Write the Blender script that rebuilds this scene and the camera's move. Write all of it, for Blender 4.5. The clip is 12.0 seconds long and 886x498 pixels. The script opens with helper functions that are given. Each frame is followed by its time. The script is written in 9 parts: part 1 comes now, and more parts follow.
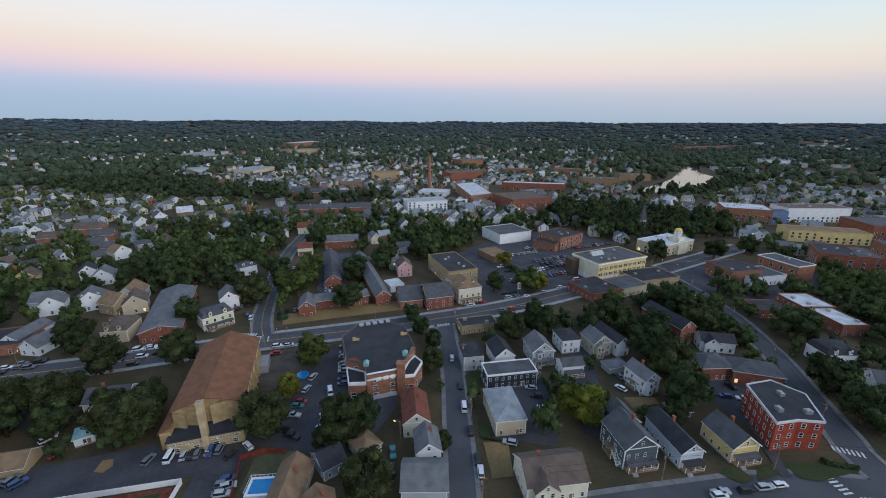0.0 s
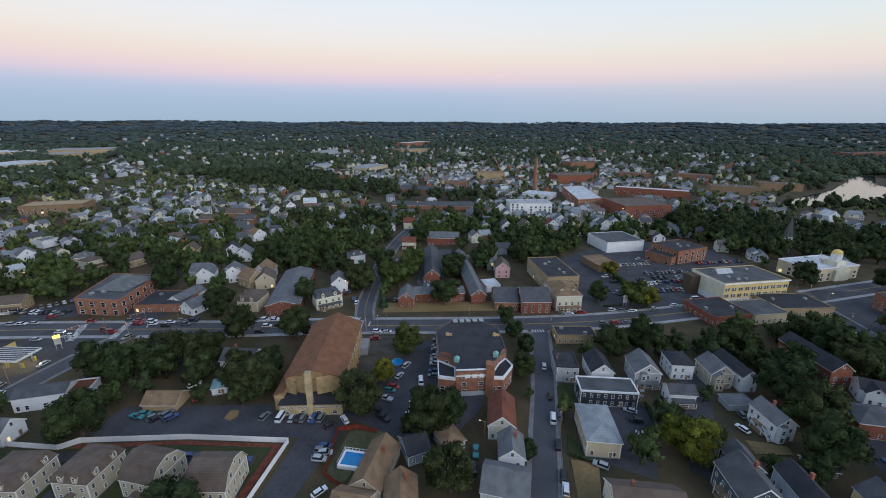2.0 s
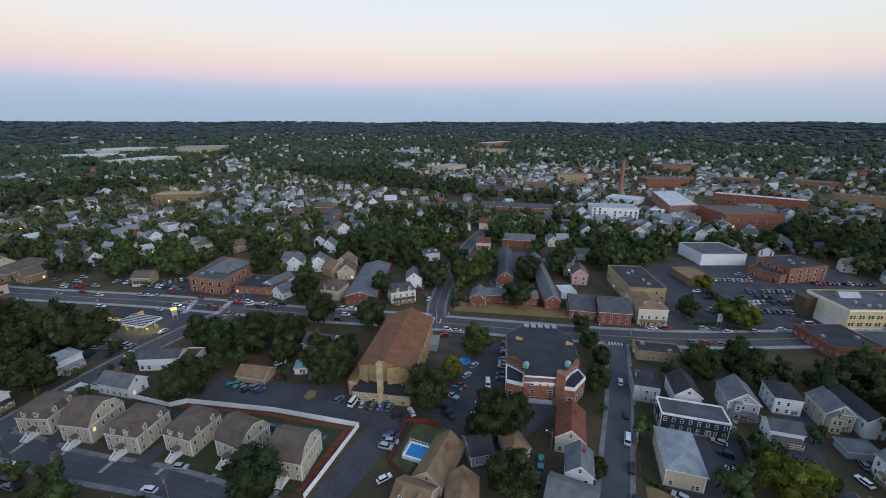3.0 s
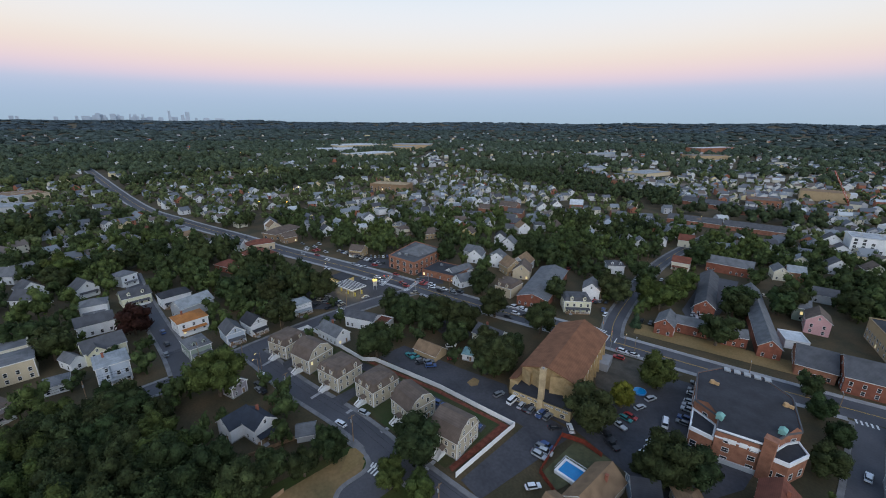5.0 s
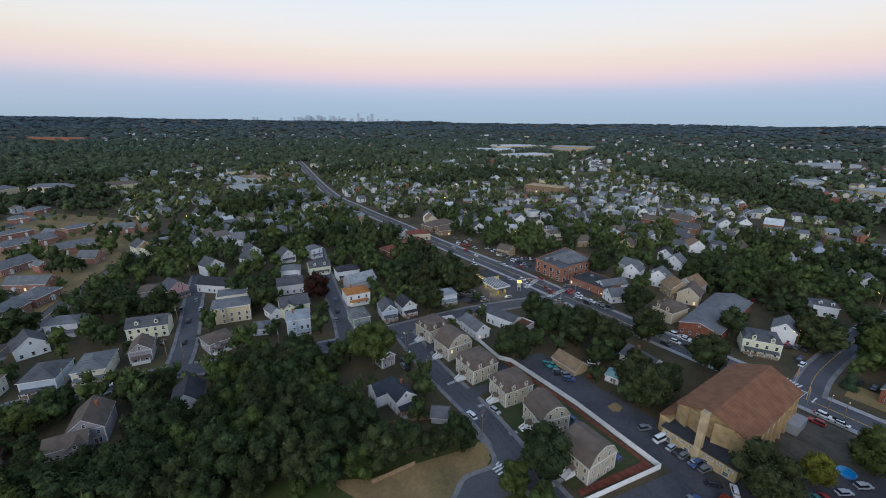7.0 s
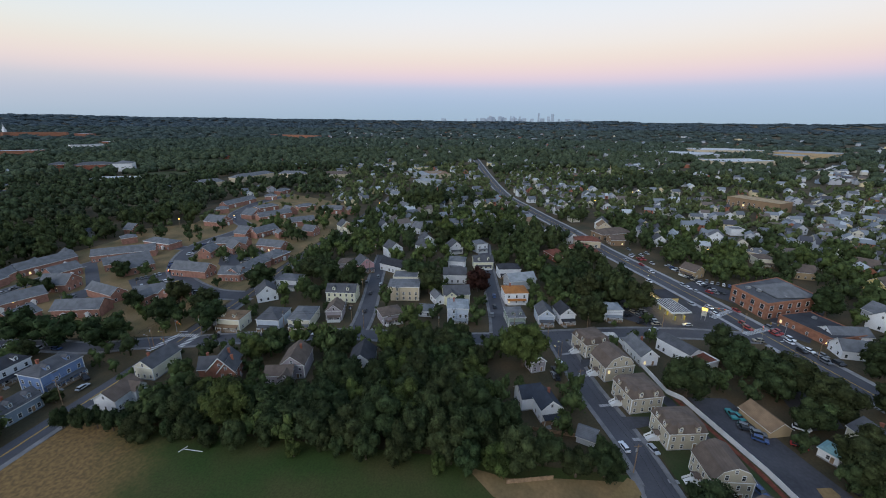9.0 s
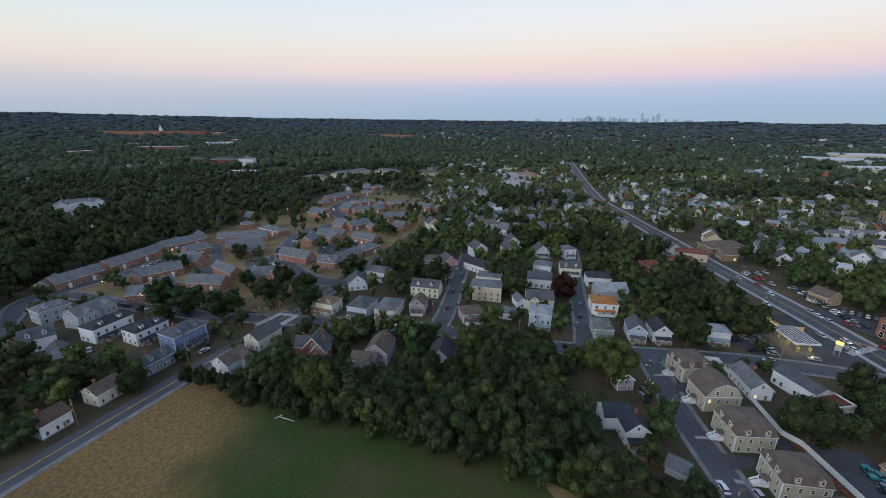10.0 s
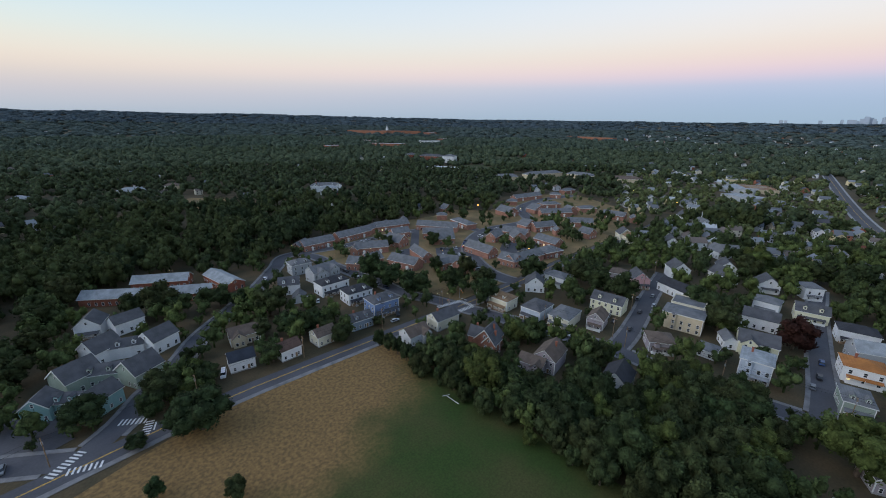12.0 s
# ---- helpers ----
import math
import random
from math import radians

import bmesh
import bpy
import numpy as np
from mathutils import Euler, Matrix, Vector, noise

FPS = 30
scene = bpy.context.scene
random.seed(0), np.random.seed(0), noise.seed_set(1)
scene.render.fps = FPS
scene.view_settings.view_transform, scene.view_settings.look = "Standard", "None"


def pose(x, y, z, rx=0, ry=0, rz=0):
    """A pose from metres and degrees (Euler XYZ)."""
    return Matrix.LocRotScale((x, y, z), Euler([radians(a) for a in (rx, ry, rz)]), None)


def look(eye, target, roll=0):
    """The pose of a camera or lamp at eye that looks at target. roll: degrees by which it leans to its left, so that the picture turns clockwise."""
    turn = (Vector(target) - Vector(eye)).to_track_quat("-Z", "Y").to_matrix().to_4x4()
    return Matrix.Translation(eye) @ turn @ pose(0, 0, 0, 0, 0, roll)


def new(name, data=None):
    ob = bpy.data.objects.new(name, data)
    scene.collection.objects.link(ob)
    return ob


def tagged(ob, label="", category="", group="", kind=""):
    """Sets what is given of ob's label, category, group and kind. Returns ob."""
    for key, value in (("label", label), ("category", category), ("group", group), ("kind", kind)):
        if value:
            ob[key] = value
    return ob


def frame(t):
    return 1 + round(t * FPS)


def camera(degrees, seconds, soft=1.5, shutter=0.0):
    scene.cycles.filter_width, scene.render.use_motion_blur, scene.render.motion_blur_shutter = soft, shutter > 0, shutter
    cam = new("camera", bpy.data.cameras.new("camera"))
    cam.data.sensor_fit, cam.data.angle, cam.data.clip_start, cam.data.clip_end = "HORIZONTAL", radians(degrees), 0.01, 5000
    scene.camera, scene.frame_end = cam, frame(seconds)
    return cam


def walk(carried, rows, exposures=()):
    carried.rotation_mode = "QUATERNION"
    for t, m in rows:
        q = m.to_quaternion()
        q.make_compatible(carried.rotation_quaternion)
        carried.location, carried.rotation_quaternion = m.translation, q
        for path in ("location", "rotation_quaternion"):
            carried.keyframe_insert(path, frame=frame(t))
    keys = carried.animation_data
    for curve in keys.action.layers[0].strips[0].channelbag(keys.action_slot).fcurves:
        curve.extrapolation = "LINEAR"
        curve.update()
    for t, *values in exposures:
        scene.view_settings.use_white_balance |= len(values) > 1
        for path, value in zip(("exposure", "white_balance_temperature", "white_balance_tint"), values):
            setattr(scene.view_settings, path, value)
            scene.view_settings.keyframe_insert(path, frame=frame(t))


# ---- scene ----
cam = camera(95.0, 12.0, 1.0)
ROWS = [
    (0.0, -0.00, 0.00, 100.00, 0.00, -17.21, 0.28),
    (0.5, 0.12, 0.15, 99.84, 2.36, -17.20, 0.28),
    (1.0, 0.24, 0.25, 99.70, 5.16, -17.17, 0.28),
    (1.5, 0.36, 0.37, 99.55, 9.63, -17.16, 0.25),
    (2.0, 0.47, 0.54, 99.43, 14.67, -17.15, 0.21),
    (2.5, 0.46, 0.71, 99.39, 19.87, -17.15, 0.15),
    (3.0, 0.31, 0.84, 99.39, 25.59, -17.16, 0.10),
    (3.2, 0.22, 0.84, 99.39, 28.01, -17.11, 0.08),
    (4.8, -0.72, 0.34, 99.41, 48.59, -17.14, 0.31),
    (5.0, -0.83, 0.22, 99.40, 51.20, -17.11, 0.36),
    (5.5, -1.07, -0.15, 99.34, 56.54, -17.08, 0.50),
    (6.0, -1.29, -0.50, 99.28, 61.49, -17.10, 0.59),
    (6.5, -1.50, -0.77, 99.20, 66.82, -17.11, 0.69),
    (7.0, -1.67, -0.89, 99.13, 72.51, -17.14, 0.71),
    (7.2, -1.70, -0.90, 99.11, 74.94, -17.16, 0.69),
    (8.8, -1.87, -0.72, 99.10, 93.88, -17.28, 0.54),
    (9.0, -1.89, -0.73, 99.08, 96.40, -17.34, 0.56),
    (9.5, -1.97, -0.87, 98.98, 102.61, -17.37, 0.51),
    (10.0, -2.09, -1.17, 98.83, 108.78, -17.39, 0.54),
    (10.5, -2.28, -1.56, 98.64, 115.12, -17.39, 0.55),
    (11.0, -2.42, -2.04, 98.48, 121.81, -17.41, 0.60),
    (11.5, -2.54, -2.64, 98.28, 128.48, -17.43, 0.63),
    (12.0, -2.69, -3.30, 98.07, 134.88, -17.45, 0.68),
]
walk(cam, [(t, pose(x, y, z, 90 + pitch, 0, yaw) @ pose(0, 0, 0, 0, 0, roll)) for t, x, y, z, yaw, pitch, roll in ROWS])

# ---- sky and light: dusk, the sun just under the horizon on the +x side ----
SUNSET = Vector((0.85, -0.527, 0.0))
world = bpy.data.worlds.new("dusk")
scene.world = world
world.use_nodes = True
wn, wl = world.node_tree.nodes, world.node_tree.links
wn.clear()
w_out, w_bg, w_co, w_sep = (wn.new("ShaderNodeOutputWorld"), wn.new("ShaderNodeBackground"),
                            wn.new("ShaderNodeTexCoord"), wn.new("ShaderNodeSeparateXYZ"))
wl.new(w_co.outputs["Generated"], w_sep.inputs[0])


def lin(r, g, b):
    """Linear colour from 0..255 display values."""
    r, b = r * 0.985, min(b * 1.01, 255)
    return tuple(((c / 255 + 0.055) / 1.055) ** 2.4 if c > 10 else c / 255 / 12.92 for c in (r, g, b)) + (1.0,)


def sky_ramp(stops):
    ramp = wn.new("ShaderNodeValToRGB")
    ramp.color_ramp.interpolation = "B_SPLINE"
    el = ramp.color_ramp.elements
    while len(el) < len(stops):
        el.new(0.5)
    for e, (p, c) in zip(el, stops):
        e.position, e.color = p, lin(*c)
    wl.new(w_map.outputs[0], ramp.inputs[0])
    return ramp


w_map = wn.new("ShaderNodeMapRange")
w_map.inputs[1].default_value, w_map.inputs[2].default_value = -0.05, 1.0
wl.new(w_sep.outputs["Z"], w_map.inputs[0])
# the dusk belt away from the sunset, and the warmer sky on both sides of it
belt = sky_ramp([(0.0, (150, 172, 192)), (0.05, (164, 185, 204)), (0.088, (171, 190, 215)), (0.116, (188, 199, 222)), (0.132, (222, 206, 221)), (0.15, (239, 214, 216)), (0.172, (243, 224, 212)),
                 (0.2, (244, 234, 226)), (0.24, (240, 238, 240)), (0.29, (232, 238, 245)), (0.4, (205, 222, 240)), (0.6, (165, 190, 224)), (1.0, (132, 160, 206))])
warm = sky_ramp([(0.0, (150, 168, 182)), (0.05, (176, 188, 200)), (0.072, (196, 198, 207)), (0.1, (216, 205, 206)), (0.128, (240, 222, 204)), (0.155, (242, 233, 216)),
                 (0.19, (228, 237, 231)), (0.235, (210, 232, 241)), (0.3, (190, 219, 240)), (0.55, (168, 190, 222)), (1.0, (132, 160, 206))])
w_dot, w_side, w_mix = wn.new("ShaderNodeVectorMath"), wn.new("ShaderNodeMapRange"), wn.new("ShaderNodeMix")
w_dot.operation, w_mix.data_type = "DOT_PRODUCT", "RGBA"
w_dot.inputs[1].default_value = SUNSET
wl.new(w_co.outputs["Generated"], w_dot.inputs[0])
w_side.inputs[1].default_value, w_side.inputs[2].default_value = -0.75, 0.7
wl.new(w_dot.outputs["Value"], w_side.inputs[0])
wl.new(w_side.outputs[0], w_mix.inputs[0])
wl.new(belt.outputs[0], w_mix.inputs[6])
wl.new(warm.outputs[0], w_mix.inputs[7])
wl.new(w_mix.outputs[2], w_bg.inputs[0])
w_bg.inputs[1].default_value = 1.0
wl.new(w_bg.outputs[0], w_out.inputs[0])
# the afterglow of the sunset
sun = new("sun", bpy.data.lights.new("sun", "SUN"))
sun.data.energy, sun.data.angle, sun.data.color = 1.75, radians(60), (0.97, 0.95, 0.98)
sun.matrix_world = look((0, 0, 300), Vector((0, 0, 300)) - (SUNSET + Vector((0, 0, 0.42))))

# ---- materials ----
MATS = {}


def material(name, colour, rough=0.8, var=0.18, scale=0.6, fine=7.0, bump=0.0, metal=0.0, own=False, island=0.0, second=None, bands=0.0, spec=0.3, relief=0.05):
    """A procedural surface: two scales of tone, optional bump; own: the object's colour; bands: courses of that height in metres."""
    if name in MATS:
        return MATS[name]
    m = bpy.data.materials.new(name)
    MATS[name] = m
    m.use_nodes = True
    n, l = m.node_tree.nodes, m.node_tree.links
    b = n["Principled BSDF"]
    b.inputs["Roughness"].default_value, b.inputs["Metallic"].default_value = rough, metal
    b.inputs["Specular IOR Level"].default_value = spec
    geo = n.new("ShaderNodeNewGeometry")
    info = n.new("ShaderNodeObjectInfo")
    big, small = n.new("ShaderNodeTexNoise"), n.new("ShaderNodeTexNoise")
    big.inputs["Scale"].default_value, small.inputs["Scale"].default_value = scale, fine
    big.inputs["Detail"].default_value, small.inputs["Detail"].default_value = 4, 3
    for t in (big, small):
        l.new(geo.outputs["Position"], t.inputs["Vector"])
    mix = n.new("ShaderNodeMix")
    mix.data_type = "RGBA"
    c = colour[:3]
    d = second[:3] if second else tuple(v * (1 - 2.2 * var) for v in c)
    mix.inputs[6].default_value, mix.inputs[7].default_value = (*c, 1), (*d, 1)
    ramp = n.new("ShaderNodeMapRange")
    ramp.inputs[1].default_value, ramp.inputs[2].default_value = 0.38, 0.66
    l.new(big.outputs[0], ramp.inputs[0])
    l.new(ramp.outputs[0], mix.inputs[0])
    tone = n.new("ShaderNodeMapRange")
    tone.inputs[3].default_value, tone.inputs[4].default_value = 1 - var * 1.6, 1 + var * 1.6
    l.new(small.outputs[0], tone.inputs[0])
    mul = n.new("ShaderNodeMix")
    mul.data_type, mul.blend_type = "RGBA", "MULTIPLY"
    mul.inputs[0].default_value = 1.0
    l.new(mix.outputs[2], mul.inputs[6])
    l.new(tone.outputs[0], mul.inputs[7])
    last = mul.outputs[2]
    if own:
        paint = n.new("ShaderNodeMix")
        paint.data_type, paint.blend_type = "RGBA", "MULTIPLY"
        paint.inputs[0].default_value = 1.0
        l.new(last, paint.inputs[6])
        l.new(info.outputs["Color"], paint.inputs[7])
        last = paint.outputs[2]
    if island:
        hsv, r2 = n.new("ShaderNodeHueSaturation"), n.new("ShaderNodeMapRange")
        r2.inputs[3].default_value, r2.inputs[4].default_value = 1 - island, 1 + island
        add = n.new("ShaderNodeMath")
        add.operation = "ADD"
        fract = n.new("ShaderNodeMath")
        fract.operation = "FRACT"
        l.new(info.outputs["Random"], add.inputs[0])
        l.new(geo.outputs["Random Per Island"], add.inputs[1])
        l.new(add.outputs[0], fract.inputs[0])
        l.new(fract.outputs[0], r2.inputs[0])
        l.new(r2.outputs[0], hsv.inputs["Value"])
        h2 = n.new("ShaderNodeMapRange")
        h2.inputs[3].default_value, h2.inputs[4].default_value = 0.5 - island * 0.05, 0.5 + island * 0.05
        l.new(info.outputs["Random"], h2.inputs[0])
        l.new(h2.outputs[0], hsv.inputs["Hue"])
        l.new(last, hsv.inputs["Color"])
        last = hsv.outputs[0]
    if bands:
        wave, sep = n.new("ShaderNodeTexWave"), n.new("ShaderNodeMapRange")
        wave.bands_direction, wave.wave_profile = "Z", "SAW"
        wave.inputs["Scale"].default_value = 0.314 / bands
        l.new(geo.outputs["Position"], wave.inputs["Vector"])
        sep.inputs[3].default_value, sep.inputs[4].default_value = 0.86, 1.04
        l.new(wave.outputs["Fac"], sep.inputs[0])
        course = n.new("ShaderNodeMix")
        course.data_type, course.blend_type = "RGBA", "MULTIPLY"
        course.inputs[0].default_value = 1.0
        l.new(last, course.inputs[6])
        l.new(sep.outputs[0], course.inputs[7])
        last = course.outputs[2]
    l.new(last, b.inputs["Base Color"])
    if bump:
        bm_node = n.new("ShaderNodeBump")
        bm_node.inputs["Strength"].default_value, bm_node.inputs["Distance"].default_value = bump, relief
        l.new(small.outputs[0], bm_node.inputs["Height"])
        l.new(bm_node.outputs[0], b.inputs["Normal"])
    return m


def field_material():
    """Turf that is parched beyond a wavering line across the field."""
    m = material("field_turf", (0.031, 0.057, 0.01), 0.95, 0.3, 0.05, 1.6, 0.4, second=(0.06, 0.06, 0.018))
    n, l = m.node_tree.nodes, m.node_tree.links
    geo, sep, wob, dry, tone = (n.new("ShaderNodeNewGeometry"), n.new("ShaderNodeSeparateXYZ"), n.new("ShaderNodeTexNoise"), n.new("ShaderNodeMix"), n.new("ShaderNodeTexNoise"))
    l.new(geo.outputs["Position"], sep.inputs[0])
    for node, sc, det in ((wob, 0.045, 5), (tone, 0.9, 12)):
        node.inputs["Scale"].default_value, node.inputs["Detail"].default_value = sc, det
        l.new(geo.outputs["Position"], node.inputs["Vector"])

    def calc(op, a, b):
        c = n.new("ShaderNodeMath")
        c.operation = op
        for s, v in ((c.inputs[0], a), (c.inputs[1], b)):
            if isinstance(v, float):
                s.default_value = v
            else:
                l.new(v, s)
        return c.outputs[0]

    line = calc("SUBTRACT", calc("MULTIPLY", sep.outputs["X"], 0.36), sep.outputs["Y"])
    line = calc("ADD", line, calc("MULTIPLY", calc("SUBTRACT", wob.outputs[0], 0.5), 52.0))
    fac = n.new("ShaderNodeMapRange")
    fac.interpolation_type = "SMOOTHSTEP"
    fac.inputs[1].default_value, fac.inputs[2].default_value = 60.0, 86.0
    l.new(line, fac.inputs[0])
    dry.data_type = "RGBA"
    straw = n.new("ShaderNodeValToRGB")
    el = straw.color_ramp.elements
    el[0].position, el[0].color, el[1].position, el[1].color = 0.36, (0.13, 0.082, 0.033, 1), 0.66, (0.25, 0.15, 0.056, 1)
    l.new(tone.outputs[0], straw.inputs[0])
    b = n["Principled BSDF"]
    l.new(b.inputs["Base Color"].links[0].from_socket, dry.inputs[6])
    l.new(straw.outputs[0], dry.inputs[7])
    l.new(fac.outputs[0], dry.inputs[0])
    l.new(dry.outputs[2], b.inputs["Base Color"])
    return m


def glow(name, colour, strength):
    if name in MATS:
        return MATS[name]
    m = bpy.data.materials.new(name)
    MATS[name] = m
    m.use_nodes = True
    b = m.node_tree.nodes["Principled BSDF"]
    b.inputs["Base Color"].default_value = (*colour, 1)
    b.inputs["Emission Color"].default_value, b.inputs["Emission Strength"].default_value = (*colour, 1), strength
    return m


GRASS = material("grass", (0.05, 0.044, 0.023), 0.95, 0.26, 0.06, 1.3, 0.4, second=(0.1, 0.07, 0.036))
LAWN = material("lawn", (0.032, 0.05, 0.014), 0.95, 0.24, 0.12, 2.0, 0.4, second=(0.058, 0.054, 0.022))
DRY = material("dry_grass", (0.25, 0.165, 0.07), 0.95, 0.22, 0.07, 1.2, 0.5, second=(0.19, 0.14, 0.06))
TAWNY = material("tawny_grass", (0.24, 0.158, 0.072), 0.95, 0.22, 0.06, 1.0, 0.4, second=(0.125, 0.1, 0.045))
DIRT = material("bare_earth", (0.1, 0.086, 0.066), 0.95, 0.2, 0.2, 2.0, 0.4)
ASPHALT = material("asphalt", (0.088, 0.088, 0.097), 0.85, 0.16, 0.08, 1.5, 0.2, second=(0.066, 0.066, 0.074))
OLD_ASPHALT = material("worn_asphalt", (0.068, 0.067, 0.074), 0.88, 0.22, 0.11, 0.9, 0.2, second=(0.046, 0.046, 0.052))
CONCRETE = material("concrete", (0.34, 0.335, 0.335), 0.85, 0.12, 0.3, 3.0, 0.1)
OLD_CONCRETE = material("weathered_concrete", (0.21, 0.205, 0.205), 0.9, 0.16, 0.3, 3.0, 0.15, second=(0.14, 0.137, 0.135))
PAINT = material("road_paint", (0.72, 0.72, 0.7), 0.7, 0.12, 0.9, 6.0)
YELLOW = material("yellow_paint", (0.62, 0.38, 0.06), 0.7, 0.12, 0.9, 6.0)
SIDING = material("painted_siding", (1, 1, 1), 0.65, 0.05, 0.25, 3.0, own=True, bands=0.22)
STUCCO = material("plain_wall", (1, 1, 1), 0.8, 0.07, 0.3, 4.0, 0.1, own=True)
SHINGLE = material("roof_shingles", (1, 1, 1), 0.9, 0.13, 0.35, 6.0, 0.2, own=True, bands=0.3)
FLAT = material("roof_membrane", (1, 1, 1), 0.9, 0.16, 0.16, 1.4, 0.1, own=True)
BRICK = material("brick_wall", (1, 1, 1), 0.9, 0.14, 0.5, 9.0, 0.2, own=True, bands=0.25)
TRIM = material("white_trim", (0.78, 0.78, 0.76), 0.6, 0.05, 0.5, 5.0)
GLASS = material("window_glass", (0.02, 0.025, 0.03), 0.12, 0.1, 0.6, 2.0, spec=0.6)
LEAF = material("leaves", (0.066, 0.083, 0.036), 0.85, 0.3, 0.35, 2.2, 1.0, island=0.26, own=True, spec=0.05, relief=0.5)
BARK = material("bark", (0.12, 0.09, 0.065), 0.95, 0.2, 1.0, 8.0, 0.4)
CARPAINT = material("car_paint", (1, 1, 1), 0.3, 0.03, 0.5, 4.0, own=True, spec=0.5)
RUBBER = material("tyre_rubber", (0.02, 0.02, 0.02), 0.85, 0.1, 2.0, 9.0)
METAL = material("grey_metal", (0.45, 0.46, 0.47), 0.45, 0.1, 1.0, 8.0, metal=0.7)
WOOD = material("weathered_wood", (0.3, 0.2, 0.12), 0.85, 0.2, 0.7, 6.0, 0.3)
VINYL = material("white_vinyl", (0.82, 0.82, 0.82), 0.5, 0.04, 0.4, 4.0)
WATER = material("river_water", (0.03, 0.04, 0.045), 0.08, 0.1, 0.02, 0.2, spec=0.6)
LAMP = glow("sodium_lamp", (1.0, 0.42, 0.08), 16.0)
LIT = glow("lit_window", (1.0, 0.72, 0.32), 0.9)
TAIL = glow("tail_light", (1.0, 0.06, 0.04), 3.0)
HEAD = glow("head_light", (1.0, 0.95, 0.85), 6.0)


# ---- mesh tools ----
class Shape:
    """Collects faces of one mesh."""

    def __init__(self):
        self.v, self.f, self.m = [], [], []

    def face(self, pts, mi=0):
        k = len(self.v)
        self.v += [tuple(p) for p in pts]
        self.f.append(tuple(range(k, k + len(pts))))
        self.m.append(mi)
        return self

    def solid(self, ring, z0, z1, mi=0, top=None, mt=None):
        """A prism on a ring of (x, y), counter-clockwise; top: another ring for a taper."""
        top = top or ring
        k, n = len(self.v), len(ring)
        self.v += [(x, y, z0) for x, y in ring] + [(x, y, z1) for x, y in top]
        for i in range(n):
            j = (i + 1) % n
            self.f.append((k + i, k + j, k + n + j, k + n + i))
            self.m.append(mi)
        self.f += [tuple(range(k + n - 1, k - 1, -1)), tuple(range(k + n, k + 2 * n))]
        self.m += [mi, mi if mt is None else mt]
        return self

    def box(self, x, y, z, sx, sy, sz, mi=0):
        """A box by the centre of its underside and its sizes."""
        hx, hy = sx / 2, sy / 2
        return self.solid([(x - hx, y - hy), (x + hx, y - hy), (x + hx, y + hy), (x - hx, y + hy)], z, z + sz, mi)

    def slab(self, quad, thick, mi=0, edge=None):
        """A sheet of thickness under a quad of points, given counter-clockwise from above."""
        k = len(self.v)
        self.v += [tuple(p) for p in quad] + [(p[0], p[1], p[2] - thick) for p in quad]
        n = len(quad)
        self.f.append(tuple(range(k, k + n)))
        self.f.append(tuple(range(k + 2 * n - 1, k + n - 1, -1)))
        self.m += [mi, mi]
        for i in range(n):
            j = (i + 1) % n
            self.f.append((k + j, k + i, k + n + i, k + n + j))
            self.m.append(mi if edge is None else edge)
        return self

    def tube(self, a, b, r0, r1, n=8, mi=0):
        a, b = Vector(a), Vector(b)
        u = (b - a).orthogonal().normalized()
        w = (b - a).normalized().cross(u)
        k = len(self.v)
        for c, r in ((a, r0), (b, r1)):
            self.v += [tuple(c + r * (math.cos(6.2832 * i / n) * u + math.sin(6.2832 * i / n) * w)) for i in range(n)]
        for i in range(n):
            j = (i + 1) % n
            self.f.append((k + i, k + j, k + n + j, k + n + i))
            self.m.append(mi)
        self.f += [tuple(range(k + n - 1, k - 1, -1)), tuple(range(k + n, k + 2 * n))]
        self.m += [mi, mi]
        return self

    def mesh(self, name, mats, smooth=False):
        me = bpy.data.meshes.new(name)
        me.from_pydata(self.v, [], self.f)
        for m in mats:
            me.materials.append(m)
        if len(mats) > 1:
            me.polygons.foreach_set("material_index", self.m)
        if smooth:
            me.polygons.foreach_set("use_smooth", [True] * len(self.f))
        me.update()
        return me


def part(name, shape, mats, parent=None, label="", at=None, colour=None, smooth=False):
    """One mesh object, under a thing or a part."""
    me = shape if isinstance(shape, bpy.types.Mesh) else shape.mesh(name, mats if isinstance(mats, (list, tuple)) else [mats], smooth)
    ob = new(name, me)
    if parent:
        ob.parent = parent
    if at is not None:
        ob.matrix_basis = at
    if colour:
        ob.color = (*colour, 1)
    if label:
        ob["label"] = label
    return ob


def thing(name, label, category, m, group=""):
    ob = new(name)
    ob.matrix_basis = m
    return tagged(ob, label, category, group)


def setting(name, shape, mats, label, category, colour=None, kind="structure"):
    return tagged(part(name, shape, mats, colour=colour), label, category, "", kind)


# ---- terrain, the sheet that reaches the horizon ----
def smooth(a, b, t):
    t = min(max((t - a) / (b - a), 0), 1)
    return t * t * (3 - 2 * t)


def terrain(x, y):
    r = math.hypot(x, y)
    if r < 700:
        return 0.0
    yaw = math.degrees(math.atan2(-x, y)) % 360
    h = 104 * smooth(700, 4600, r)
    h += 34 * smooth(1200, 4300, r) * math.exp(-((yaw - 172) / 34) ** 2)
    h += 14 * smooth(1500, 4200, r) * (noise.noise((x / 700, y / 700, 3.0)) + 0.6 * noise.noise((x / 260, y / 260, 7.0)))
    return h


